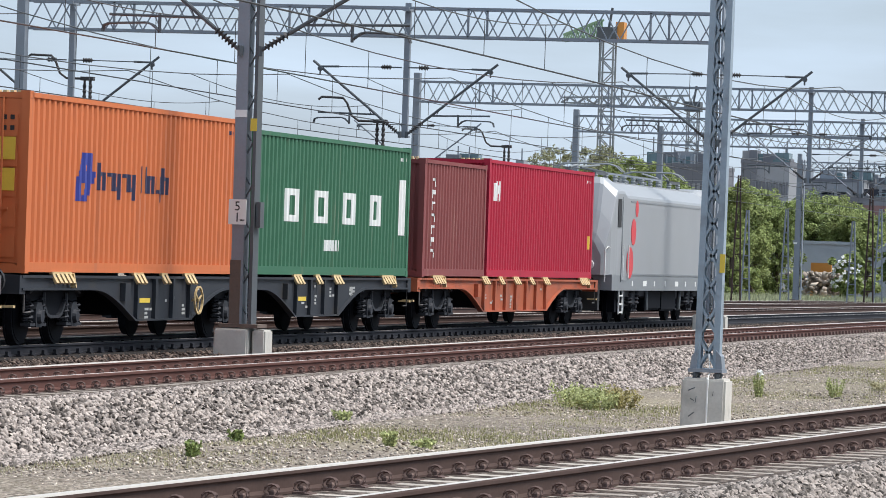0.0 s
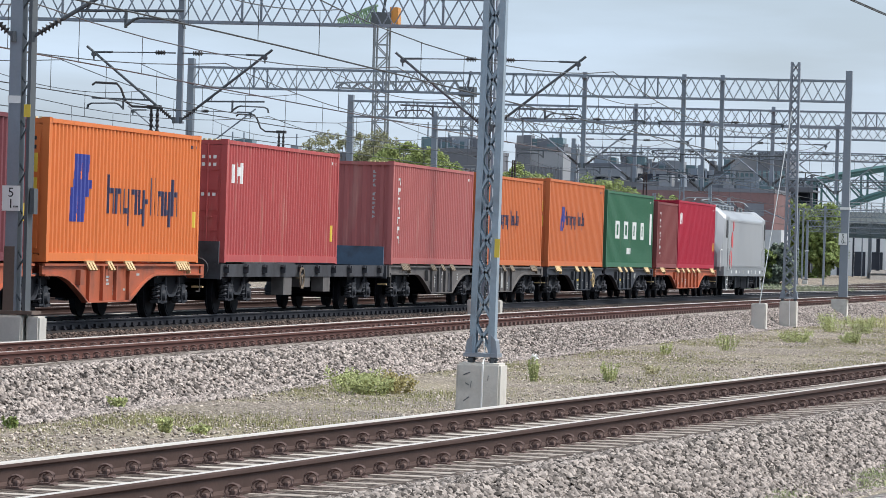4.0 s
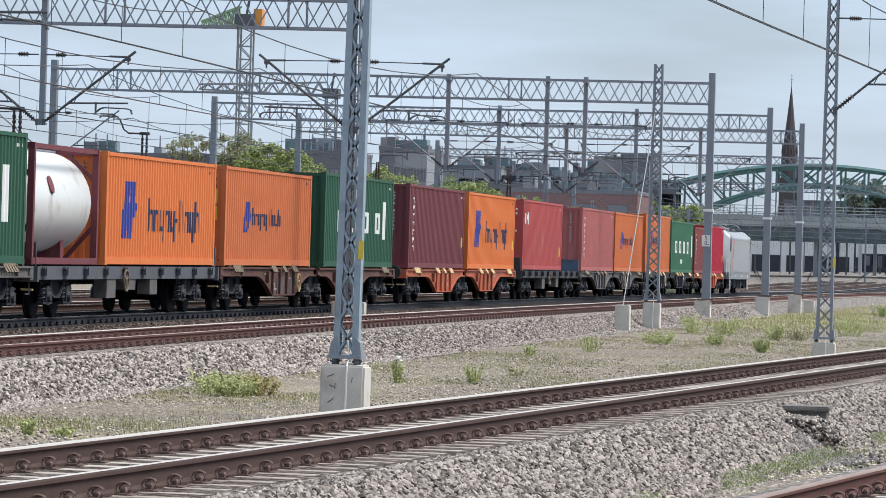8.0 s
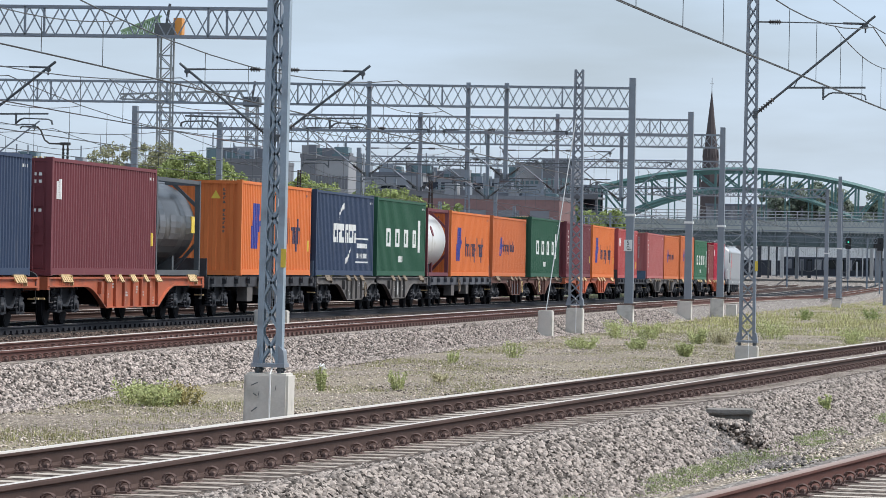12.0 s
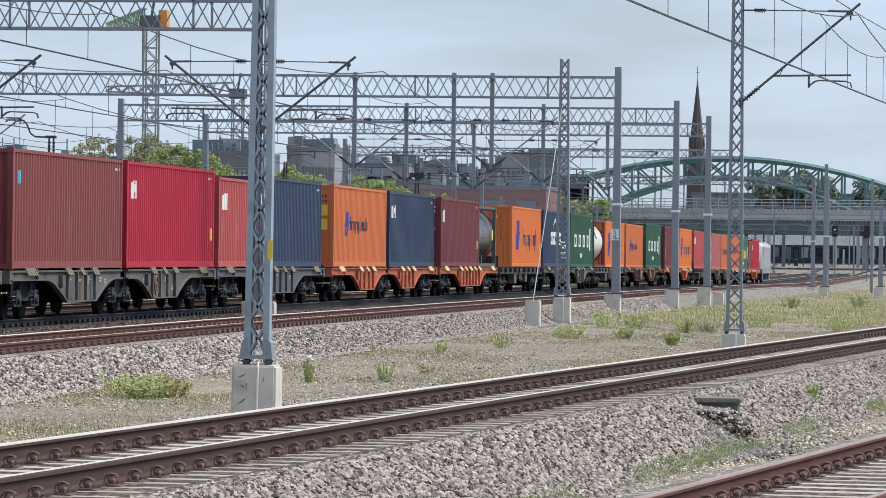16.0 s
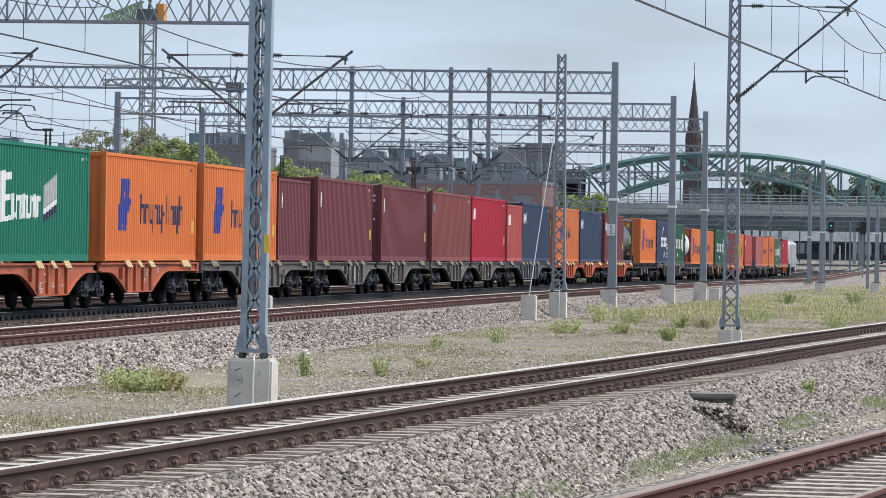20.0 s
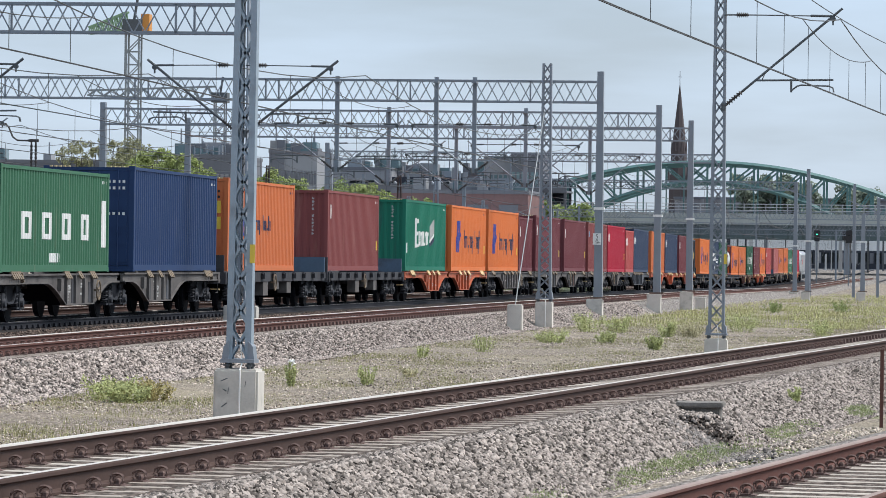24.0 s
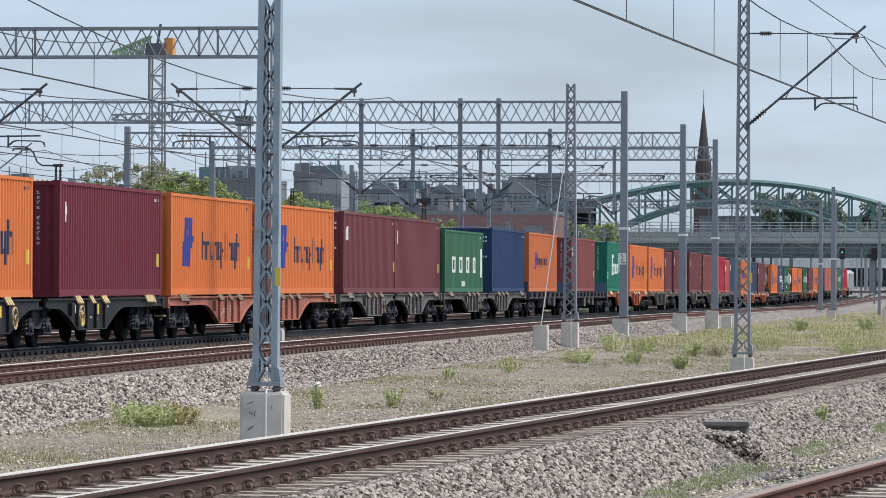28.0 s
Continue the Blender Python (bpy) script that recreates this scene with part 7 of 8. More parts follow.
bar(bm, (cx - 0.6, cy, 64), (cx + 0.6, cy, 64), 0.15)
part("cross", bm, M_SPIRE, ob)
for s in (-1, 1):
    bm = bmesh.new()
    disc(bm, (cx + s * 3.3, cy - 2.8, 28), (0, 0, 1), 0.7, 0.03, 8.0, 6)
    part("pinnacle", bm, M_SPIRE, ob)
bm = bmesh.new()
box(bm, cx - 5, cx + 14, cy - 2, cy + 30, -8, 17)
part("nave", bm, M_BRICK, ob)

# tower cranes
def crane(az, y, top, jib, label, green=True):
    x = az * y
    ob = thing("tower_crane", label, "crane", "tower cranes")
    w = 0.85
    for sx in (-1, 1):
        for sy in (-1, 1):
            bm = bmesh.new()
            bar(bm, (x + sx * w, y + sy * w, -8), (x + sx * w, y + sy * w, top), 0.22)
            part("mast_leg", bm, M_CRANE_GREY, ob)
    lace = []
    z, k = -8.0, 0
    while z < top - 1.7:
        s = 1 if k % 2 else -1
        for sy in (-1, 1):
            lace.append(((x - s * w, y + sy * w, z), (x + s * w, y + sy * w, z + 1.7)))
            lace.append(((x - w, y + sy * w, z), (x + w, y + sy * w, z)))
        z += 1.7
        k += 1
    bars("lacing_bar", lace, 0.13, M_CRANE_GREY, ob)
    bm = bmesh.new()
    box(bm, x - 1.3, x + 1.3, y - 1.3, y + 1.3, top, top + 1.6)
    part("slewing_platform", bm, M_STEEL_DARK, ob)
    chords, webs = [], []
    a, b = Vector((x - 0.8, y, top + 2.6)), Vector((x - jib, y, top - 0.3 if green else top + 1.0))
    lo = Vector((x - 0.8, y, top + 0.3))
    for d in (-0.6, 0.6):
        chords.append((a + Vector((0, d, 0)), b + Vector((0, d, 0.8))))
        chords.append((lo + Vector((0, d, 0)), b + Vector((0, d, 0))))
        for k in range(8):
            u, v = k / 8, (k + 0.5) / 8
            p = lo + (b - lo) * u
            q = a + (b + Vector((0, 0, 0.8)) - a) * v
            r = lo + (b - lo) * (k + 1) / 8
            webs.append((p + Vector((0, d, 0)), q + Vector((0, d, 0))))
            webs.append((q + Vector((0, d, 0)), r + Vector((0, d, 0))))
    bars("jib_chord", chords, 0.24, M_CRANE_GREEN if green else M_CRANE_GREY, ob)
    bars("jib_brace", webs, 0.16, M_CRANE_GREEN if green else M_CRANE_GREY, ob)
    if green:
        bm = bmesh.new()
        box(bm, x + 1.1, x + 2.2, y - 1.0, y + 1.0, top - 0.1, top + 2.3)
        part("counterweight", bm, M_ORANGE_PAINT, ob, "orange counterweight")
    bm = bmesh.new()
    bar(bm, (x, y, top + 1.6), (x + 0.4, y, top + 4.2), 0.3)
    part("apex", bm, M_STEEL_DARK, ob)
    return ob


crane(-0.2007, 560, 30.3, 6.0, "tower crane with a green jib and orange counterweight")
crane(-0.1800, 700, 26.0, 22.0, "pale grey tower crane behind the gantries", green=False)

# arched road bridge
def arch_bridge(y, xc, half, deck, top, label):
    """Two trussed arches with a deck through them; the lower chord dives under the deck before the ends."""
    ob = thing("arch_bridge", label, "bridge")
    xl, xr, span = xc - half, xc + half, 2 * half
    up = lambda x: top - (top - deck - 0.2) * ((x - xc) / half) ** 2
    lo = lambda x: max(deck - 0.6, top - 3.1 - 0.0128 * (x - xc) ** 2)
    n = 20
    xs = [xl + span * k / n for k in range(n + 1)]
    for d in (0, 12):
        for fn, nm, w in ((up, "upper_chord", 0.62), (lo, "lower_chord", 0.55)):
            bm = bmesh.new()
            tube(bm, [(xl + span * k / 40, y + d, fn(xl + span * k / 40)) for k in range(41)], w * 1.25, 4)
            part(nm, bm, M_BRIDGE, ob)
        for k in range(1, n):
            x, x2 = xs[k], xs[k + 1] if k < n / 2 else xs[k - 1]
            bars("web_post", [((x, y + d, lo(x)), (x, y + d, up(x)))], 0.34, M_BRIDGE, ob)
            bars("web_diagonal", [((x, y + d, up(x)), (x2, y + d, lo(x2)))], 0.28, M_BRIDGE, ob)
            if lo(x) > deck + 0.4:
                bars("hanger", [((x, y + d, deck), (x, y + d, lo(x)))], 0.2, M_BRIDGE, ob)
    bars("top_brace", [((xs[k], y, up(xs[k])), (xs[k], y + 12, up(xs[k]))) for k in range(2, n - 1)], 0.3, M_BRIDGE, ob)
    bars("cross_brace", [((xs[k], y, up(xs[k])), (xs[k + 1], y + 12, up(xs[k + 1]))) for k in range(2, n - 2)], 0.22, M_BRIDGE, ob)
    bm = bmesh.new()
    box(bm, xl - 60, xr + 60, y - 2, y + 14, deck - 0.9, deck + 0.9)
    part("deck", bm, M_BALUSTRADE, ob, "pale green-grey concrete deck edge")
    bm = bmesh.new()
    box(bm, xl - 60, xr + 60, y - 1.2, y + 13, deck - 3.2, deck - 0.9)
    part("girder", bm, M_GIRDER, ob, "dark green girder under the deck")
    bm = bmesh.new()
    for k in range(90):
        x = xl - 40 + k * (span + 80) / 89
        bar(bm, (x, y - 2, deck + 0.9), (x, y - 2, deck + 2.4), 0.12)
    for z in (1.4, 1.9, 2.4):
        bar(bm, (xl - 40, y - 2, deck + z), (xr + 40, y - 2, deck + z), 0.12)
    tagged(part("railing", bm, M_STONE_WALL, ob), kind="stuff")
    for k in range(44):
        x = xl - 14 + k * (span + 28) / 43
        bm = bmesh.new()
        v = [bm.verts.new(q) for q in ((x - 0.15, y - 1.2, deck - 3.1), (x + 0.15, y - 1.2, deck - 3.1), (x + 0.15, y - 2.1, deck - 0.9), (x - 0.15, y - 2.1, deck - 0.9), (x - 0.15, y - 1.2, deck - 0.9), (x + 0.15, y - 1.2, deck - 0.9))]
        for f in ((0, 1, 2, 3), (0, 3, 4), (1, 5, 2), (3, 2, 5, 4), (0, 4, 5, 1)):
            bm.faces.new([v[i] for i in f])
        part("bracket", bm, M_GIRDER, ob)
    for k in range(7):
        bm = bmesh.new()
        x = xl - 30 + k * (span + 60) / 6
        box(bm, x - 0.32, x + 0.32, y, y + 12, -8, deck - 3.2)
        part("pier", bm, M_FACADE, ob)
    return ob


arch_bridge(700, -46.3, 37.5, 8.0, 17.0, "sea-green steel truss arch road bridge over the railway")
building("platform_hall", -122, 20, 778, 20, -8, 5.7, M_WHITE_WALL, "pale wall of a station hall under the bridge", 1, 46, M_NAVY_DARK)
building("end_wall", -118, 60, 802, 8, -8, 6.2, M_FACADE, "grey wall closing the view under the bridge")
ob = thing("parked_train", "dark passenger train standing under the bridge", "train")
bm = bmesh.new()
box(bm, -0.0555 * 762, -0.018 * 762, 762, 765, -3.6, 3.3)
part("body", bm, M_NAVY_DARK, ob)
rng = random.Random(21)
x = -0.0545 * 762
while x < -0.019 * 762:
    w = rng.uniform(0.5, 1.5)
    bm = bmesh.new()
    box(bm, x, x + w, 761.88, 762.1, 0.9 + rng.uniform(0, 0.5), 2.9)
    part("window", bm, rng.choice((M_GLASS_DARK, M_GLASS_DARK, M_FACADE_DARK, M_FACADE)), ob)
    x += w + rng.uniform(0.15, 0.5)
# the yard's ground rises again towards the platforms under the bridge
def rise(y):
    u = min(1.0, max(0.0, (y - 640.0) / 112.0))
    return -1.8 + 1.75 * u ** 0.8


ribbon("ballast_throat", [640 + 8 * k for k in range(15)], lambda y: [(-0.085 * y, rise(y) - 0.4), (-0.06 * y, rise(y)), (-0.03 * y, rise(y)), (0.03 * y, rise(y)), (0.05 * y, rise(y) - 0.4)], M_BALLAST, "grey-brown ballast rising towards the platforms")
for k in range(9):
    bm = bmesh.new()
    x0 = -50 + 6.5 * k
    tube(bm, [(x0 + (0.03 * (k - 3)) * (y - 640), y, rise(y) + 0.12) for y in range(642, 752, 12)], 0.2, 4)
    whole("rail", bm, M_RAIL_DARK, "dark distant rail in the station throat", "rail", "running rails", "structure")
bm = bmesh.new()
box(bm, -0.058 * 758, -0.015 * 758, 756, 759, -4.0, 0.1)
whole("platform", bm, M_FACADE, "grey platform edge before a dark train", "platform", kind="structure")
for k in range(44):
    ob = thing("bridge_prop", "thin grey steel column under the bridge", "column", "columns under the bridge")
    x = (-0.108 + 0.0021 * k + rng.uniform(-0.001, 0.001)) * (742 - 9 * (k % 3))
    bars("shaft", [((x, 742 - 9 * (k % 3), -4.5), (x, 742 - 9 * (k % 3), rng.choice((5.0, 4.9, 2.6))))], rng.choice((0.2, 0.3, 0.6)), rng.choice((M_STEEL, M_NAVY_DARK, M_STEEL_DARK, M_STONE_WALL)), ob)
# long brick building on the rise behind the arch
ob = thing("brick_terrace", "long grey-brown brick terrace behind the bridge", "building")
bm = bmesh.new()
box(bm, -60.0, 34.0, 815, 827, -8, 12.7)
part("wall", bm, M_BRICK_GREY, ob)
bm = bmesh.new()
box(bm, -60.2, 34.2, 814.7, 827.2, 12.7, 13.1)
part("cornice", bm, M_FACADE_DARK, ob)
for k in range(26):
    x = -58.5 + 3.5 * k
    bm = bmesh.new()
    box(bm, x, x + 0.5, 814.6, 815.0, 6, 12.7)
    part("pilaster", bm, M_BRICK_GREY, ob)
    bm = bmesh.new()
    box(bm, x + 1.3, x + 2.7, 814.9, 815.1, 10.2, 12.0)
    part("window", bm, M_FACADE_DARK, ob)

# trees behind the far tracks
rng = random.Random(5)
CROWNS = [(-0.2200, 0.0200), (-0.2030, 0.0215), (-0.1985, 0.0235), (-0.1926, 0.0246), (-0.1872, 0.0207), (-0.1791, 0.0175), (-0.1707, 0.0195), (-0.1631, 0.0189), (-0.1578, 0.0165), (-0.1524, 0.0160), (-0.1458, 0.0171), (-0.1405, 0.0138), (-0.1300, 0.0100)]
for k in range(30):
    az = -0.2065 + k * 0.0026 + rng.uniform(-0.0008, 0.0008)
    if -0.1575 < az < -0.153:
        continue
    y = rng.uniform(305, 335) if az < -0.153 else rng.uniform(349, 356)
    el = np.interp(az, [c[0] for c in CROWNS], [c[1] for c in CROWNS]) + rng.uniform(-0.0008, 0.0014)
    tree(az * y, y, -1.5, 1.7 + el * y + 1.5 - 0.4, rng.uniform(1.7, 2.5), 7600, 0.095, M_LEAF_YOUNG if k % 3 else M_LEAF, 100 + k, "leafy yellow-green tree with an uneven crown", low=0.02 if az < -0.153 else 0.5, fill=60 if az < -0.153 else 35)
for k, (az, h) in enumerate(((-0.2145, 11.6), (-0.2110, 12.2), (-0.2075, 11.4), (-0.2040, 12.4), (-0.2005, 11.9), (-0.1970, 11.2))):
    tree(az * 322, 322, -1.3, h, 1.5, 2400, 0.085, M_LEAF_TWIG, 300 + k, "slender half-bare birch with thin twigs", trunk=0.13, low=0.3)
for k in range(4, 8):
    az = -0.1285 + 0.0033 * k + rng.uniform(-0.0008, 0.0008)
    tree(az * 338, 338, -1.8, rng.uniform(3.4, 4.6), 1.3, 4200, 0.14, M_LEAF_FAR if k % 3 else M_LEAF, 360 + k, "dense green shrub before the brick hall", trunk=0.1, low=0.0, fill=40)
for k, (az, h) in enumerate(((-0.1035, 13.0), (-0.0990, 12.0), (-0.0955, 12.6))):
    tree(az * 660, 660, -3.0, h, 3.2, 3000, 0.3, M_LEAF, 340 + k, "green tree beside the bridge's abutment", low=0.05, fill=40)
for k, (az, h) in enumerate(((-0.0575, 13.5), (-0.0530, 14.6), (-0.0490, 14.0), (-0.0455, 12.6), (-0.0370, 13.0), (-0.0330, 12.0))):
    tree(az * 760, 790, 2.5, h, 4.4, 3400, 0.34, M_LEAF_FAR, 320 + k, "dark round tree behind the bridge", low=0.1, fill=20)

# ---- loose stones, weeds and small lineside things ----
def surface(x, y):
    """Height of the ground or ballast at a point."""
    z = GROUND + fall(y)
    for tr, half, sh in (("near", 1.75, 0.9), ("right", 1.7, 0.8), ("middle", 1.75, 0.95)):
        cx, cz = line(tr, y)
        d = abs(x - cx)
        if tr == "near" and x > cx:
            half, sh = 1.65, 1.15
        top, low = cz - 0.19, GROUND + fall(y) - 0.1
        if d < half:
            z = max(z, top)
        elif d < half + sh:
            z = max(z, top + (low - top) * (d - half) / sh)
    return z


def fast_mesh(name, verts, faces, material):
    """A mesh of equal-sided faces from arrays."""
    me = bpy.data.meshes.new(name)
    n, k = faces.shape
    me.vertices.add(len(verts))
    me.vertices.foreach_set("co", verts.astype(np.float32).ravel())
    me.loops.add(n * k)
    me.loops.foreach_set("vertex_index", faces.astype(np.int32).ravel())
    me.polygons.add(n)
    me.polygons.foreach_set("loop_start", np.arange(0, n * k, k, dtype=np.int32))
    me.update(calc_edges=True)
    me.materials.append(material)
    return me


def stones(name, spots, lo, hi, material, label, seed, slab=False):
    """Many small broken stones lying at the given spots (x, y, z): split slabs with eight corners, or plainer six-cornered chips."""
    rs = np.random.RandomState(seed)
    n = len(spots)
    if slab:
        base = np.array([(x, y, z) for z in (-1, 1) for x, y in ((-1, -1), (1, -1), (1, 1), (-1, 1))], float) * 0.8
        quads = [(3, 2, 1, 0), (4, 5, 6, 7), (0, 1, 5, 4), (1, 2, 6, 5), (2, 3, 7, 6), (3, 0, 4, 7)]
        tri = np.array([t for a, b, c, d in quads[1:] for t in ((a, b, c), (a, c, d))])  # the buried underside stays open
        v = np.repeat(base[None], n, 0) + rs.uniform(-0.26, 0.26, (n, 8, 3))
        v[:, 4:, :2] *= rs.uniform(0.6, 1.0, (n, 1, 2))
        size = rs.uniform(lo, hi, (n, 1, 1)) * rs.uniform(0.7, 1.25, (n, 1, 3)) * np.array((1.2, 0.9, 0.68))
        tilt = np.array((0.24, 0.24, 1.0))
    else:
        base = np.array([(1, 0, 0), (-1, 0, 0), (0, 1, 0), (0, -1, 0), (0, 0, 1), (0, 0, -1)], float)
        tri = np.array([(0, 2, 4), (2, 1, 4), (1, 3, 4), (3, 0, 4), (2, 0, 5), (1, 2, 5), (3, 1, 5), (0, 3, 5)])
        v = np.repeat(base[None], n, 0) + rs.uniform(-0.35, 0.35, (n, 6, 3))
        size = rs.uniform(lo, hi, (n, 1, 1)) * rs.uniform(0.65, 1.3, (n, 1, 3)) * np.array((1.15, 1.0, 0.78))
        tilt = np.array((0.16, 0.16, 1.0))
    v *= size
    ang = (rs.uniform(0, 6.283, (n, 3)) - np.array((3.14, 3.14, 0.0))) * tilt
    for ax in range(3):
        c, s = np.cos(ang[:, ax])[:, None], np.sin(ang[:, ax])[:, None]
        i, j = (ax + 1) % 3, (ax + 2) % 3
        a, b = v[:, :, i] * c - v[:, :, j] * s, v[:, :, i] * s + v[:, :, j] * c
        v[:, :, i], v[:, :, j] = a, b
    v += np.array(spots)[:, None, :]
    k = len(base)
    f = (tri[None] + np.arange(n)[:, None, None] * k).reshape(-1, 3)
    return whole(name, fast_mesh(name, v.reshape(-1, 3), f, material), None, label, "stones", "", "stuff")


def scatter(n, y0, y1, offset, seed, power=1.6):
    """Spots along y, denser towards y0; offset(y, u) gives x."""
    rs = np.random.RandomState(seed)
    out = []
    for u, w in zip(rs.random_sample(n), rs.random_sample(n)):
        y = y0 + (y1 - y0) * u ** power
        x = offset(y, w)
        out.append((x, y, surface(x, y) + 0.008))
    return out


near_x = lambda y: line("near", y)[0]
mid_x = lambda y: line("middle", y)[0]
shoulder = scatter(80000, 26, 120, lambda y, u: near_x(y) + 1.42 + 1.38 * u, 11)
stones("ballast_stones", [s for s in shoulder if s[1] < 70], 0.015, 0.031, M_STONE, "loose grey broken stones on the ballast shoulder", 1, True)
stones("ballast_stones", [s for s in shoulder if s[1] >= 70], 0.018, 0.036, M_STONE, "loose grey stones farther along the ballast shoulder", 20)
stones("ballast_stones", [(s[0], s[1], s[2] - 0.016) for s in scatter(11000, 26, 90, lambda y, u: near_x(y) - 1.3 + 2.6 * u, 12) if 0.17 < (s[1] - 14) % 0.6 < 0.43], 0.016, 0.028, M_STONE_OLD, "dark rusty stones between the sleepers", 2)
stones("ballast_stones", scatter(7000, 26, 90, lambda y, u: near_x(y) - 2.7 + 1.4 * u, 13), 0.018, 0.036, M_STONE, "loose stones at the foot of the bank", 3)
bank = scatter(60000, 42, 190, lambda y, u: mid_x(y) + 1.45 + 1.6 * u, 14, 1.4)
stones("ballast_stones", [s for s in bank if s[1] < 92], 0.017, 0.036, M_STONE_BANK, "grey broken stones on the bank of the middle track", 4, True)
stones("ballast_stones", [s for s in bank if s[1] >= 92], 0.022, 0.044, M_STONE_BANK, "grey broken stones farther along the bank", 21)
stones("gravel_stones", scatter(19000, 30, 150, lambda y, u: mid_x(y) + 2.6 + (near_x(y) - 2.4 - mid_x(y) - 2.6) * u, 15, 1.5), 0.012, 0.03, M_PEBBLE, "small pale pebbles on the gravel strip", 5)
rs_p = np.random.RandomState(61)
stones("ballast_stones", [(line("train", y)[0] + 1.0 + 3.6 * u, y, fall(y) - 0.225) for y, u in zip(44 + 110 * rs_p.random_sample(14000) ** 1.3, rs_p.random_sample(14000))], 0.022, 0.048, M_STONE_OLD, "rust-brown stones between the far tracks", 19)
stones("gravel_stones", scatter(5000, 26, 60, lambda y, u: near_x(y) + 2.5 + 1.3 * u, 16), 0.014, 0.035, M_PEBBLE, "pebbles between two tracks", 6)


def tufts(name, spots, h0, h1, blades, spread, material, label, seed):
    """Grass or weeds: narrow upright blades in small clumps at (x, y, z, size)."""
    rs = np.random.RandomState(seed)
    n = len(spots) * blades
    s = np.repeat(np.array(spots), blades, 0)
    size = s[:, 3]
    a = rs.uniform(0, 6.283, n)
    r = spread * np.sqrt(rs.random_sample(n)) * size
    root = s[:, :3] + np.stack([r * np.cos(a), r * np.sin(a), np.zeros(n) - 0.01], 1)
    h = rs.uniform(h0, h1, n) * size
    lean = rs.uniform(0, 0.55, n) * h
    b = rs.uniform(0, 6.283, n)
    tip = root + np.stack([lean * np.cos(b), lean * np.sin(b), h], 1)
    w = 0.045 * h + 0.0035
    side = np.stack([np.cos(b + 1.57) * w, np.sin(b + 1.57) * w, 0 * w], 1)
    v = np.stack([root - side, root + side, tip], 1).reshape(-1, 3)
    return whole(name, fast_mesh(name, v, np.arange(3 * n).reshape(-1, 3), material), None, label, "weeds", "", "stuff")


def green_spots(n, y0, y1, seed, lo=0.5, hi=1.2, keep=0.0):
    rs = np.random.RandomState(seed)
    out = []
    while len(out) < n:
        y = y0 + (y1 - y0) * rs.random_sample() ** 1.2
        xa, xb = mid_x(y) + 2.9, near_x(y) - 2.5
        if y > 230:
            xb = near_x(y) + 14
        x = xa + (xb - xa) * rs.random_sample()
        v = noise.noise((x * 0.45, y * 0.16, 5.0)) + 0.45 * noise.noise((x * 1.7, y * 0.7, 9.0)) + min(0.4, (y - 80) / 350.0)
        if v > keep + 0.25 * rs.random_sample():
            out.append((x, y, surface(x, y), rs.uniform(lo, hi)))
    return out


tufts("grass", green_spots(17000, 40, 200, 21, keep=-0.25), 0.014, 0.055, 12, 0.2, M_GRASS_DRY, "dry yellowish grass tufts on the gravel", 31)
tufts("grass", green_spots(12000, 50, 330, 22, keep=0.08), 0.02, 0.085, 13, 0.22, M_TUFT, "low green weeds on the gravel", 32)
tufts("grass", green_spots(4200, 150, 420, 23, 1.0, 1.8, keep=0.1), 0.05, 0.14, 16, 0.6, M_MEADOW, "pale meadow grass farther down the strip", 33)
edge = []
rs_e = np.random.RandomState(8)
while len(edge) < 2300:
    y = 30 + 36 * rs_e.random_sample()
    x = near_x(y) + 2.35 + abs(rs_e.normal(0, 0.42))
    v = noise.noise((x * 0.5, y * 0.16, 4.0)) + 0.5 * noise.noise((x * 1.6, y * 0.6, 7.0))
    if v + 0.5 * math.exp(-((y - 51) / 6.0) ** 2) > 0.16 + 0.2 * rs_e.random_sample():
        edge.append((x, y, surface(x, y), rs_e.uniform(0.5, 1.1)))
stones("ballast_stones", [(x, y, min(-0.17, surface(x, y) + 0.22 * u)) for x, y, u in zip(rs_e.uniform(-3.95, -3.05, 900), rs_e.uniform(51.2, 52.3, 900), rs_e.random_sample(900))], 0.016, 0.032, M_STONE, "stones heaped against the manhole", 18, True)
stones("ballast_stones", [(x, y, surface(x, y) + 0.02) for x, y in zip(-3.15 + rs_e.normal(0, 0.25, 600), rs_e.normal(50.6, 1.0, 600))], 0.016, 0.032, M_STONE_DARK, "dark grey stones around the manhole", 17, True)
tufts("grass", edge, 0.012, 0.034, 30, 0.22, M_GRASS_FRESH, "bright green grass along the ballast foot", 34)


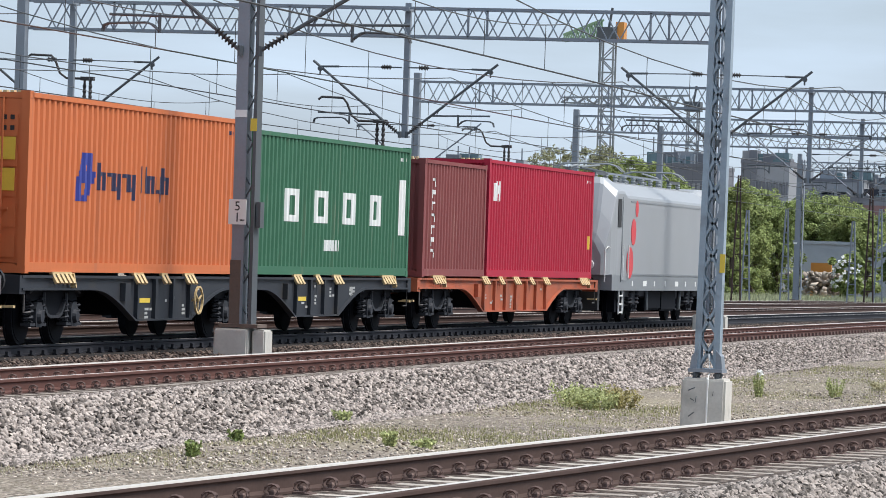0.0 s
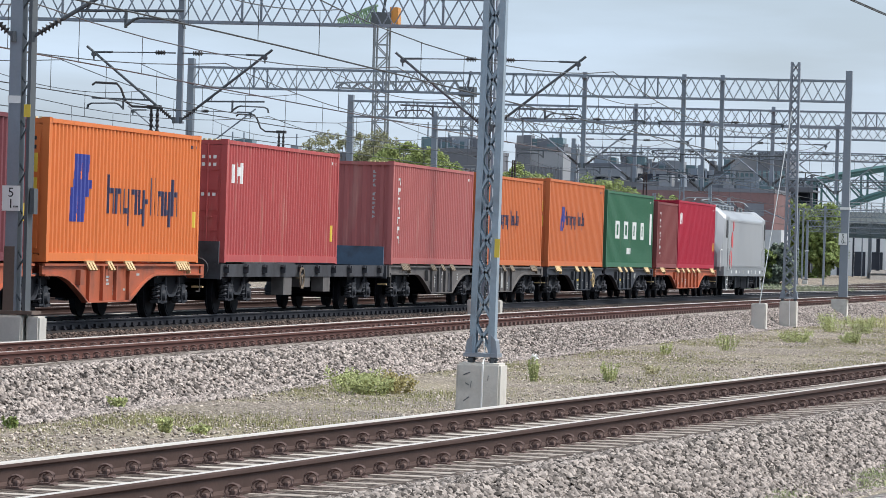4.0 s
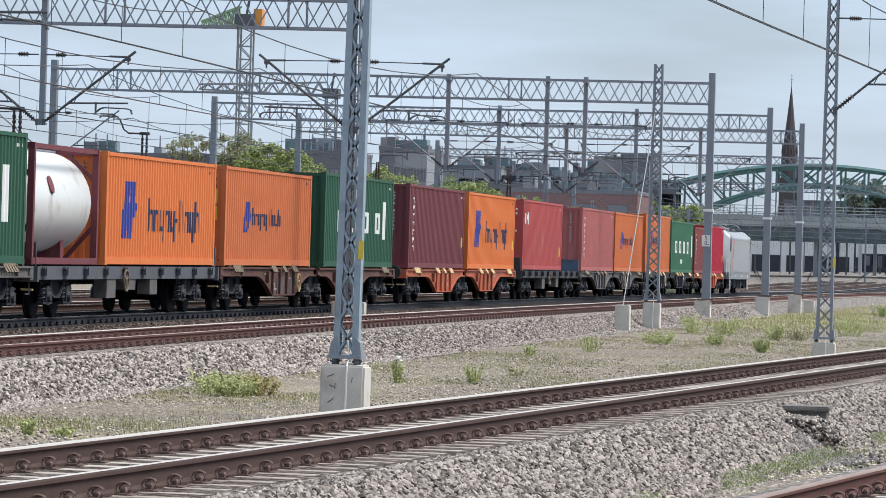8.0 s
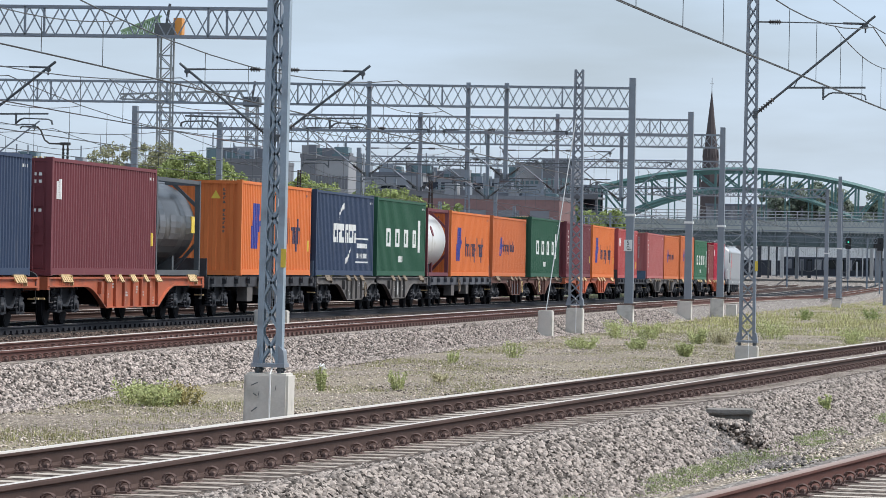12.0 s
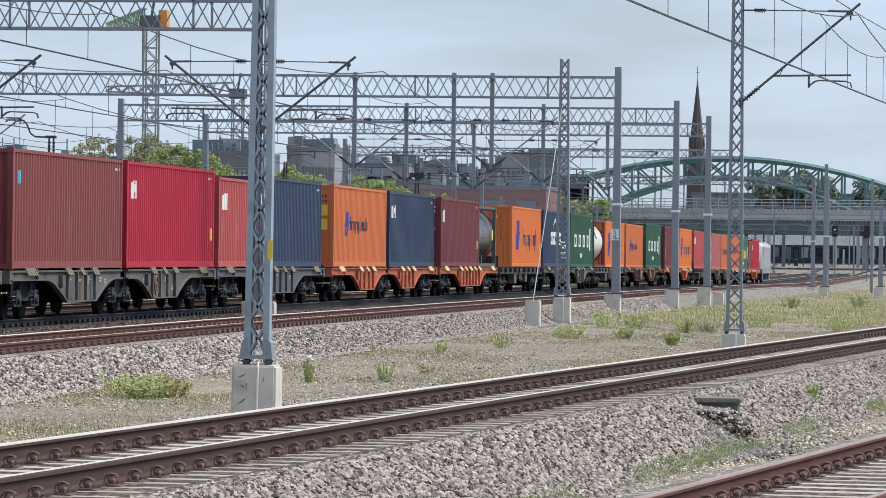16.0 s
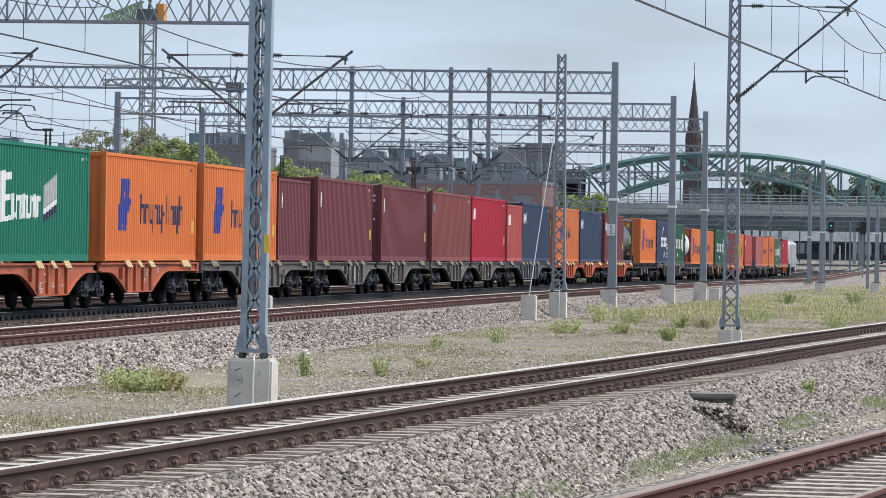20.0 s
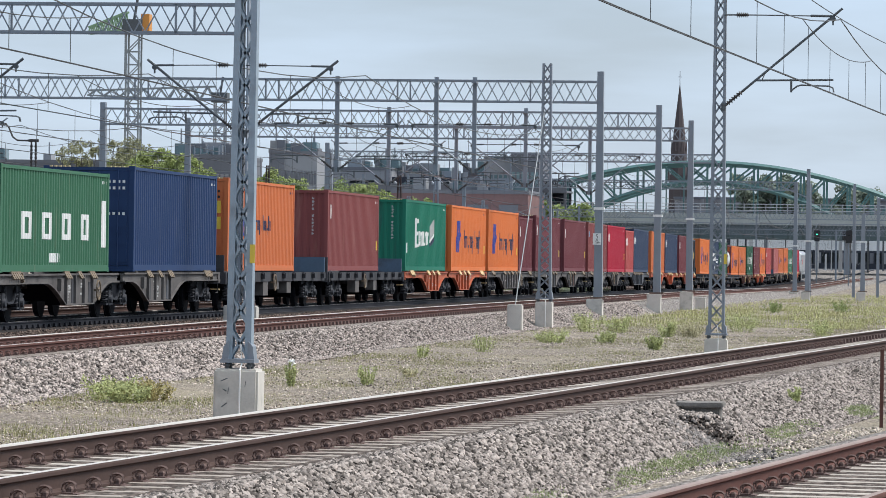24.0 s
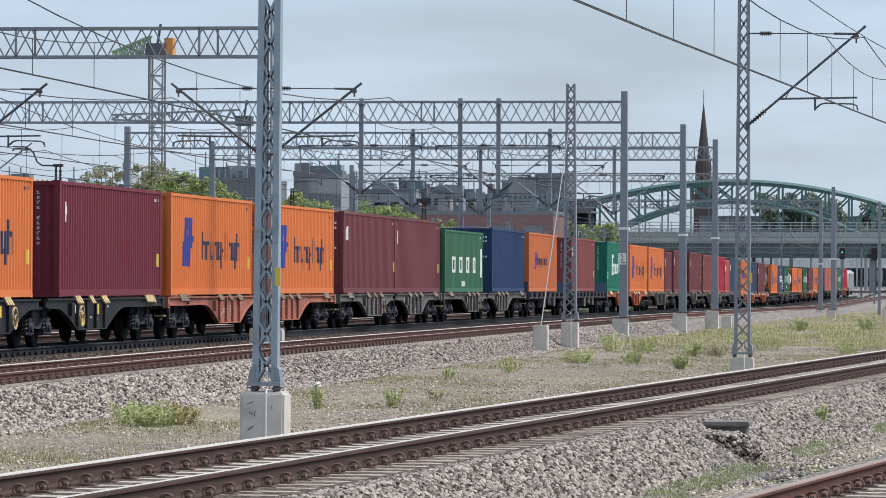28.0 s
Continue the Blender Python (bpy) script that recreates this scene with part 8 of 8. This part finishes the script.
def weed(x, y, h, r, material, seed, label, leaves=260, flower=False, tip=None):
    """A leafy wild plant: several stems with many small leaves."""
    rng = random.Random(seed)
    z = surface(x, y)
    ob = thing("wild_plant", label, "plant", "wild plants on the gravel")
    v, f = [], []
    bm = bmesh.new()
    for k in range(14):
        a, d = rng.uniform(0, 6.283), r * rng.random() ** 0.6
        foot = (x + math.cos(a) * d * 0.5, y + math.sin(a) * d * 0.5, z - 0.02)
        top = Vector((x + math.cos(a) * d, y + math.sin(a) * d, z + h * rng.uniform(0.55, 1.0)))
        bar(bm, foot, top, 0.012, 0.012, 4)
        for u in (0.3, 0.5, 0.7, 0.9, 1.0):
            cluster(v, f, Vector(foot) + (top - Vector(foot)) * u, 0.085 * r / 0.4, leaves // 85, 0.024, rng)
    part("stalk", bm, material, ob)
    me = bpy.data.meshes.new("leaves")
    me.from_pydata(v, [], f)
    me.materials.append(material)
    part("leaves", me, None, ob)
    if flower:
        v, f = [], []
        cluster(v, f, (x, y, z + h), 0.06, 40, 0.03, rng)
        me = bpy.data.meshes.new("flower_head")
        me.from_pydata(v, [], f)
        me.materials.append(M_WHITE)
        part("flower_head", me, None, ob, "white flower head")
    return ob


for k, (x, y, h, r, m, txt, fl) in enumerate((
        (-13.45, 65.6, 0.36, 0.46, M_WEED, "large pale green weed bush on the gravel", False), (-12.85, 65.9, 0.33, 0.40, M_LEAF_RUST, "weed bush with rust-red tips", False),
        (-13.1, 65.2, 0.28, 0.4, M_WEED, "green weed bush beside a rust-tipped one", False),
        (-13.63, 45.6, 0.17, 0.1, M_LEAF, "small dark green plant on gravel", False), (-12.55, 50.2, 0.18, 0.12, M_WEED, "small green weed on gravel", False),
        (-12.1, 49.9, 0.10, 0.16, M_WEED, "flat green weed on gravel", False), (-14.75, 56.3, 0.16, 0.14, M_WEED, "small pale weed at the bank's foot", False),
        (-10.94, 75.8, 0.34, 0.2, M_WEED, "bright green upright weed", False), (-12.05, 74.2, 0.42, 0.13, M_WEED, "weed with a white flower head", True),
        (-10.86, 81, 0.2, 0.25, M_GRASS_DRY, "dry low weed on gravel", False), (-11.98, 102, 0.42, 0.3, M_WEED, "green weed clump on gravel", False), (-12.78, 96.7, 0.25, 0.25, M_WEED, "low green weed on gravel", False),
        (-11.82, 116.7, 0.3, 0.5, M_WEED, "spreading green weed clump", False), (-10.45, 117.7, 0.28, 0.35, M_WEED, "green weed clump among others", False),
        (-12.6, 135.5, 0.62, 0.6, M_WEED, "tall green weed clump near a gantry post", False), (-11.6, 134.8, 0.5, 0.5, M_WEED, "tall green weed clump on gravel", False),
        (-8.48, 109.1, 0.32, 0.32, M_WEED, "round green weed beside the track", False), (-9.57, 127.4, 0.42, 0.4, M_WEED, "green weed clump on the strip", False), (-8.86, 127.9, 0.4, 0.4, M_GRASS_DRY, "straw-coloured weed clump on pale gravel", False),
        (-8.05, 139.1, 0.6, 0.6, M_WEED, "leafy weed clump beyond a mast", False), (-5.28, 133.7, 0.45, 0.5, M_WEED, "leafy weed clump near the rails", False),
        (-10.33, 204, 0.5, 0.5, M_LEAF, "dark green weed on the far strip", False), (-7.29, 208, 0.6, 0.6, M_LEAF, "dark green weed far along the strip", False),
        (-14.33, 49.7, 0.12, 0.1, M_LEAF, "tiny green weed on the bank", False), (-2.76, 60.9, 0.2, 0.10, M_WEED, "one small green weed growing on grey ballast", False))):
    weed(x, y, h, r, m, 500 + k, txt, 1500 if r > 0.3 else 420, fl)

# rusty marker post beside the nearest track
bm = bmesh.new()
box(bm, -1.56, -1.51, 59.97, 60.03, -0.6, 0.47)
whole("marker_post", bm, M_RAIL_RED, "thin rusty steel marker post in ballast", "post")

# old lattice poles, a wall and rubble behind the far tracks
def a_pole(x, y, base, top, label, w=0.55):
    paint = M_RUST_DARK if "dark" in label else M_STEEL
    ob = thing("old_pole", label, "pole", "old poles behind the tracks")
    bars("pole_leg", [((x - w / 2, y, base), (x - 0.06, y, top)), ((x + w / 2, y, base), (x + 0.06, y, top))], 0.09, paint, ob)
    n = 8
    bars("rung", [((x - w / 2 * (1 - k / n) - 0.04, y, base + (top - base) * k / n), (x + w / 2 * (1 - k / n) + 0.04, y, base + (top - base) * k / n)) for k in range(1, n)], 0.06, paint, ob)


for az, y, t, txt in ((-0.1686, 258, 6.9, "tall dark twin-leg lattice pole"), (-0.1664, 262, 4.9, "pale leaning twin-leg pole"), (-0.1572, 262, 5.0, "thin twin-leg lattice pole"), (-0.1416, 262, 4.4, "plain grey twin-leg pole"), (-0.1376, 258, 6.4, "dark rusty twin-leg lattice pole"), (-0.1354, 262, 5.2, "thin grey timber-like pole"), (-0.1290, 262, 7.4, "tall thin grey lattice pole"), (-0.118, 300, 5.5, "thin distant lattice pole")):
    a_pole(az * y, y, fall(y) - 0.3, t, txt)
box_post(-0.1539 * 256, 256, 7.9, "tall grey steel mast on a white foot", base=-0.45)
bm = bmesh.new()
box(bm, -0.1555 * 345, -0.112 * 345, 345, 345.5, -2.0, 3.35)
box(bm, -0.1557 * 345, -0.1118 * 345, 344.9, 345.6, 3.35, 3.6)
whole("boundary_wall", bm, M_WALL_BLUE, "pale grey wall with coping behind shrubs", "wall", kind="structure")
bm = bmesh.new()
box(bm, -0.151 * 340, -0.1462 * 340, 339.5, 339.9, -1.5, 1.85)
whole("painted_board", bm, M_ORANGE_PAINT, "orange painted board before a wall", "board")
rs_r = np.random.RandomState(3)
stones("rubble", [(-0.1475 * 336 + rs_r.normal(0, 1.1), 336 + rs_r.normal(0, 0.8), -0.6 + 1.7 * rs_r.random_sample()) for _ in range(260)], 0.15, 0.4, M_PEBBLE, "heap of pale pink rubble before a wall", 9)
for k, (x, y, top, wide, m, txt) in enumerate(((-45.8, 332, 4.4, 1.15, M_LEAF_YOUNG, "fresh green young tree before a grey wall"), (-44.4, 336, 3.9, 0.8, M_LEAF, "slim green tree before a grey wall"), (-42.0, 335, 3.7, 1.2, M_LEAF, "dark green shrub before a grey wall"), (-39.2, 334, 3.2, 1.2, M_LEAF, "dense green shrub before a brick hall"))):
    tree(x, y, -1.3, top + 1.1, wide, 4000, 0.13, m, 400 + k, txt, trunk=0.1, low=0.1, fill=26)
shrub = tree(-46.75, 328, -1.3, 3.8, 1.15, 4000, 0.12, M_LEAF, 410, "dark shrub with white blossom beside old poles", trunk=0.08, low=0.1, fill=26)
rng_b = random.Random(8)
v, f = [], []
for _ in range(34):
    a, u = rng_b.uniform(3.2, 6.2), rng_b.uniform(0.35, 0.98)
    cluster(v, f, (-46.75 + 1.25 * math.cos(a) * math.sin(u * 2.6 + 0.3), 328 + 1.1 * math.sin(a), -1.3 + 3.8 * u), 0.14, 16, 0.09, rng_b, 0.8)
me = bpy.data.meshes.new("blossom")
me.from_pydata(v, [], f)
me.materials.append(M_WHITE)
part("blossom", me, None, shrub, "white blossom")
meadow = []
for _ in range(4200):
    y = rs_r.uniform(268, 335)
    x = rs_r.uniform(-0.215, -0.09) * y
    meadow.append((x, y, fall(y) - 0.45, rs_r.uniform(0.8, 1.6)))
tufts("grass", meadow, 0.2, 0.48, 12, 0.6, M_MEADOW_FAR, "pale green meadow grass behind the far tracks", 41)
# thin line posts and signals in the distance at the throat of the yard
rng = random.Random(77)
for k in range(22):
    az = -0.105 + 0.0052 * k + rng.uniform(-0.002, 0.002)
    y = rng.uniform(330, 640)
    if any(abs(az * y - line(tr, y)[0]) < 2.4 for tr in ("train", "middle", "far_a", "far_b", "far_c")):
        y += 14
    if any(abs(az * y - line(tr, y)[0]) < 2.2 for tr in ("train", "middle", "far_a", "far_b", "far_c")):
        continue
    ob = thing("line_post", "thin grey overhead line post in the distance", "post", "distant line posts")
    h = rng.uniform(5.5, 8.5)
    bars("shaft", [((az * y, y, fall(y) - 0.6), (az * y, y, h))], 0.24, M_STEEL, ob)
    if k % 3 == 0:
        bars("arm", [((az * y, y, h - 1.2), (az * y + rng.choice((-2.5, 2.5)), y, h - 0.2))], 0.1, M_STEEL, ob)
for y, xa, xb, z in ((430, -44, -6, 5.6), (520, -52, -10, 5.2), (600, -60, -8, 5.0)):
    truss("gantry", xa, xb, y, z, z + 0.7, "hazy lattice gantry far down the yard")
    for px in (xa + 0.2, xb - 0.2):
        box_post(px, y, z + 0.7, "hazy grey portal post far down the yard", base=fall(y) - 0.1, low=-0.8, solid=True)
for x, y, top in ((-12.87, 300.0, 7.9), (-9.2, 304.0, 4.9)):
    box_post(x, y, top, "grey line post at the edge of the meadow", base=-0.5, low=-0.8, solid=True)
for az, y, z in ((-0.0335, 520.0, 4.2), (-0.0408, 560.0, 4.5), (-0.0345, 640.0, 5.0)):
    ob = thing("signal", "black signal head on a thin grey post", "signal", "distant signals")
    bars("post", [((az * y, y, fall(y) - 0.7), (az * y, y, z))], 0.16, M_STEEL, ob)
    bm = bmesh.new()
    box(bm, az * y - 0.35, az * y + 0.35, y - 0.3, y + 0.1, z - 0.5, z + 1.0)
    part("signal_head", bm, M_BLACK, ob)
    bm = bmesh.new()
    disc(bm, (az * y, y - 0.3, z + 0.4), (0, -1, 0), 0.09, 0.08, 0.06, 12)
    part("lamp", bm, M_GREEN_LAMP if y == 560.0 else M_GLASS_DARK, ob, "lit green signal lamp" if y == 560.0 else "dark unlit signal lamp")
ob = thing("signal", "tall signal with red and white striped post", "signal")
sx, sy = -0.1183 * 265, 265.0
for k in range(6):
    bm = bmesh.new()
    box(bm, sx - 0.08, sx + 0.08, sy - 0.08, sy + 0.08, -0.7 + 0.55 * k, -0.7 + 0.55 * (k + 1))
    part("post_band", bm, M_RED if k % 2 else M_WHITE, ob, "red painted band" if k % 2 else "white painted band")
bm = bmesh.new()
box(bm, sx - 0.22, sx + 0.22, sy - 0.15, sy + 0.15, 2.6, 3.9)
part("signal_head", bm, M_BLACK, ob)

# ---- movement ----
# seconds, y of the leading container's front edge
RUN = [(0, 110.0), (0.5, 119.5), (1, 128.95), (2, 147.9), (3, 166.6), (4, 184.9), (5.5, 212.2), (7, 239.5), (9, 276.1), (10.5, 303.4), (12.5, 339.85), (14.5, 375.6), (17, 420.2), (19, 456.5), (21, 493.0), (23, 529.2), (25, 565.3), (27, 601.6), (28, 619.7)]


def on_track(y, z):
    x, h = line("train", y)
    x2, h2 = line("train", y + 5)
    yaw = -math.degrees(math.atan2(x2 - x, 5))
    pitch = math.degrees(math.atan2(h2 - h, 5))
    return pose(x, y, z + h, pitch, 0, yaw)


def motions():
    for ob, off, z in MOVING:
        walk(ob, [(t, on_track(s - off, z)) for t, s in RUN])


lay_track("near", 14, 330, 194, 330)
lay_track("middle", 34, 330, 214, 200)
lay_track("right", 14, 120, 60, 100)
lay_track("train", 40, 260, 130, 130, SLEEPER_SHADE, M_RAIL_DARK)
motions()
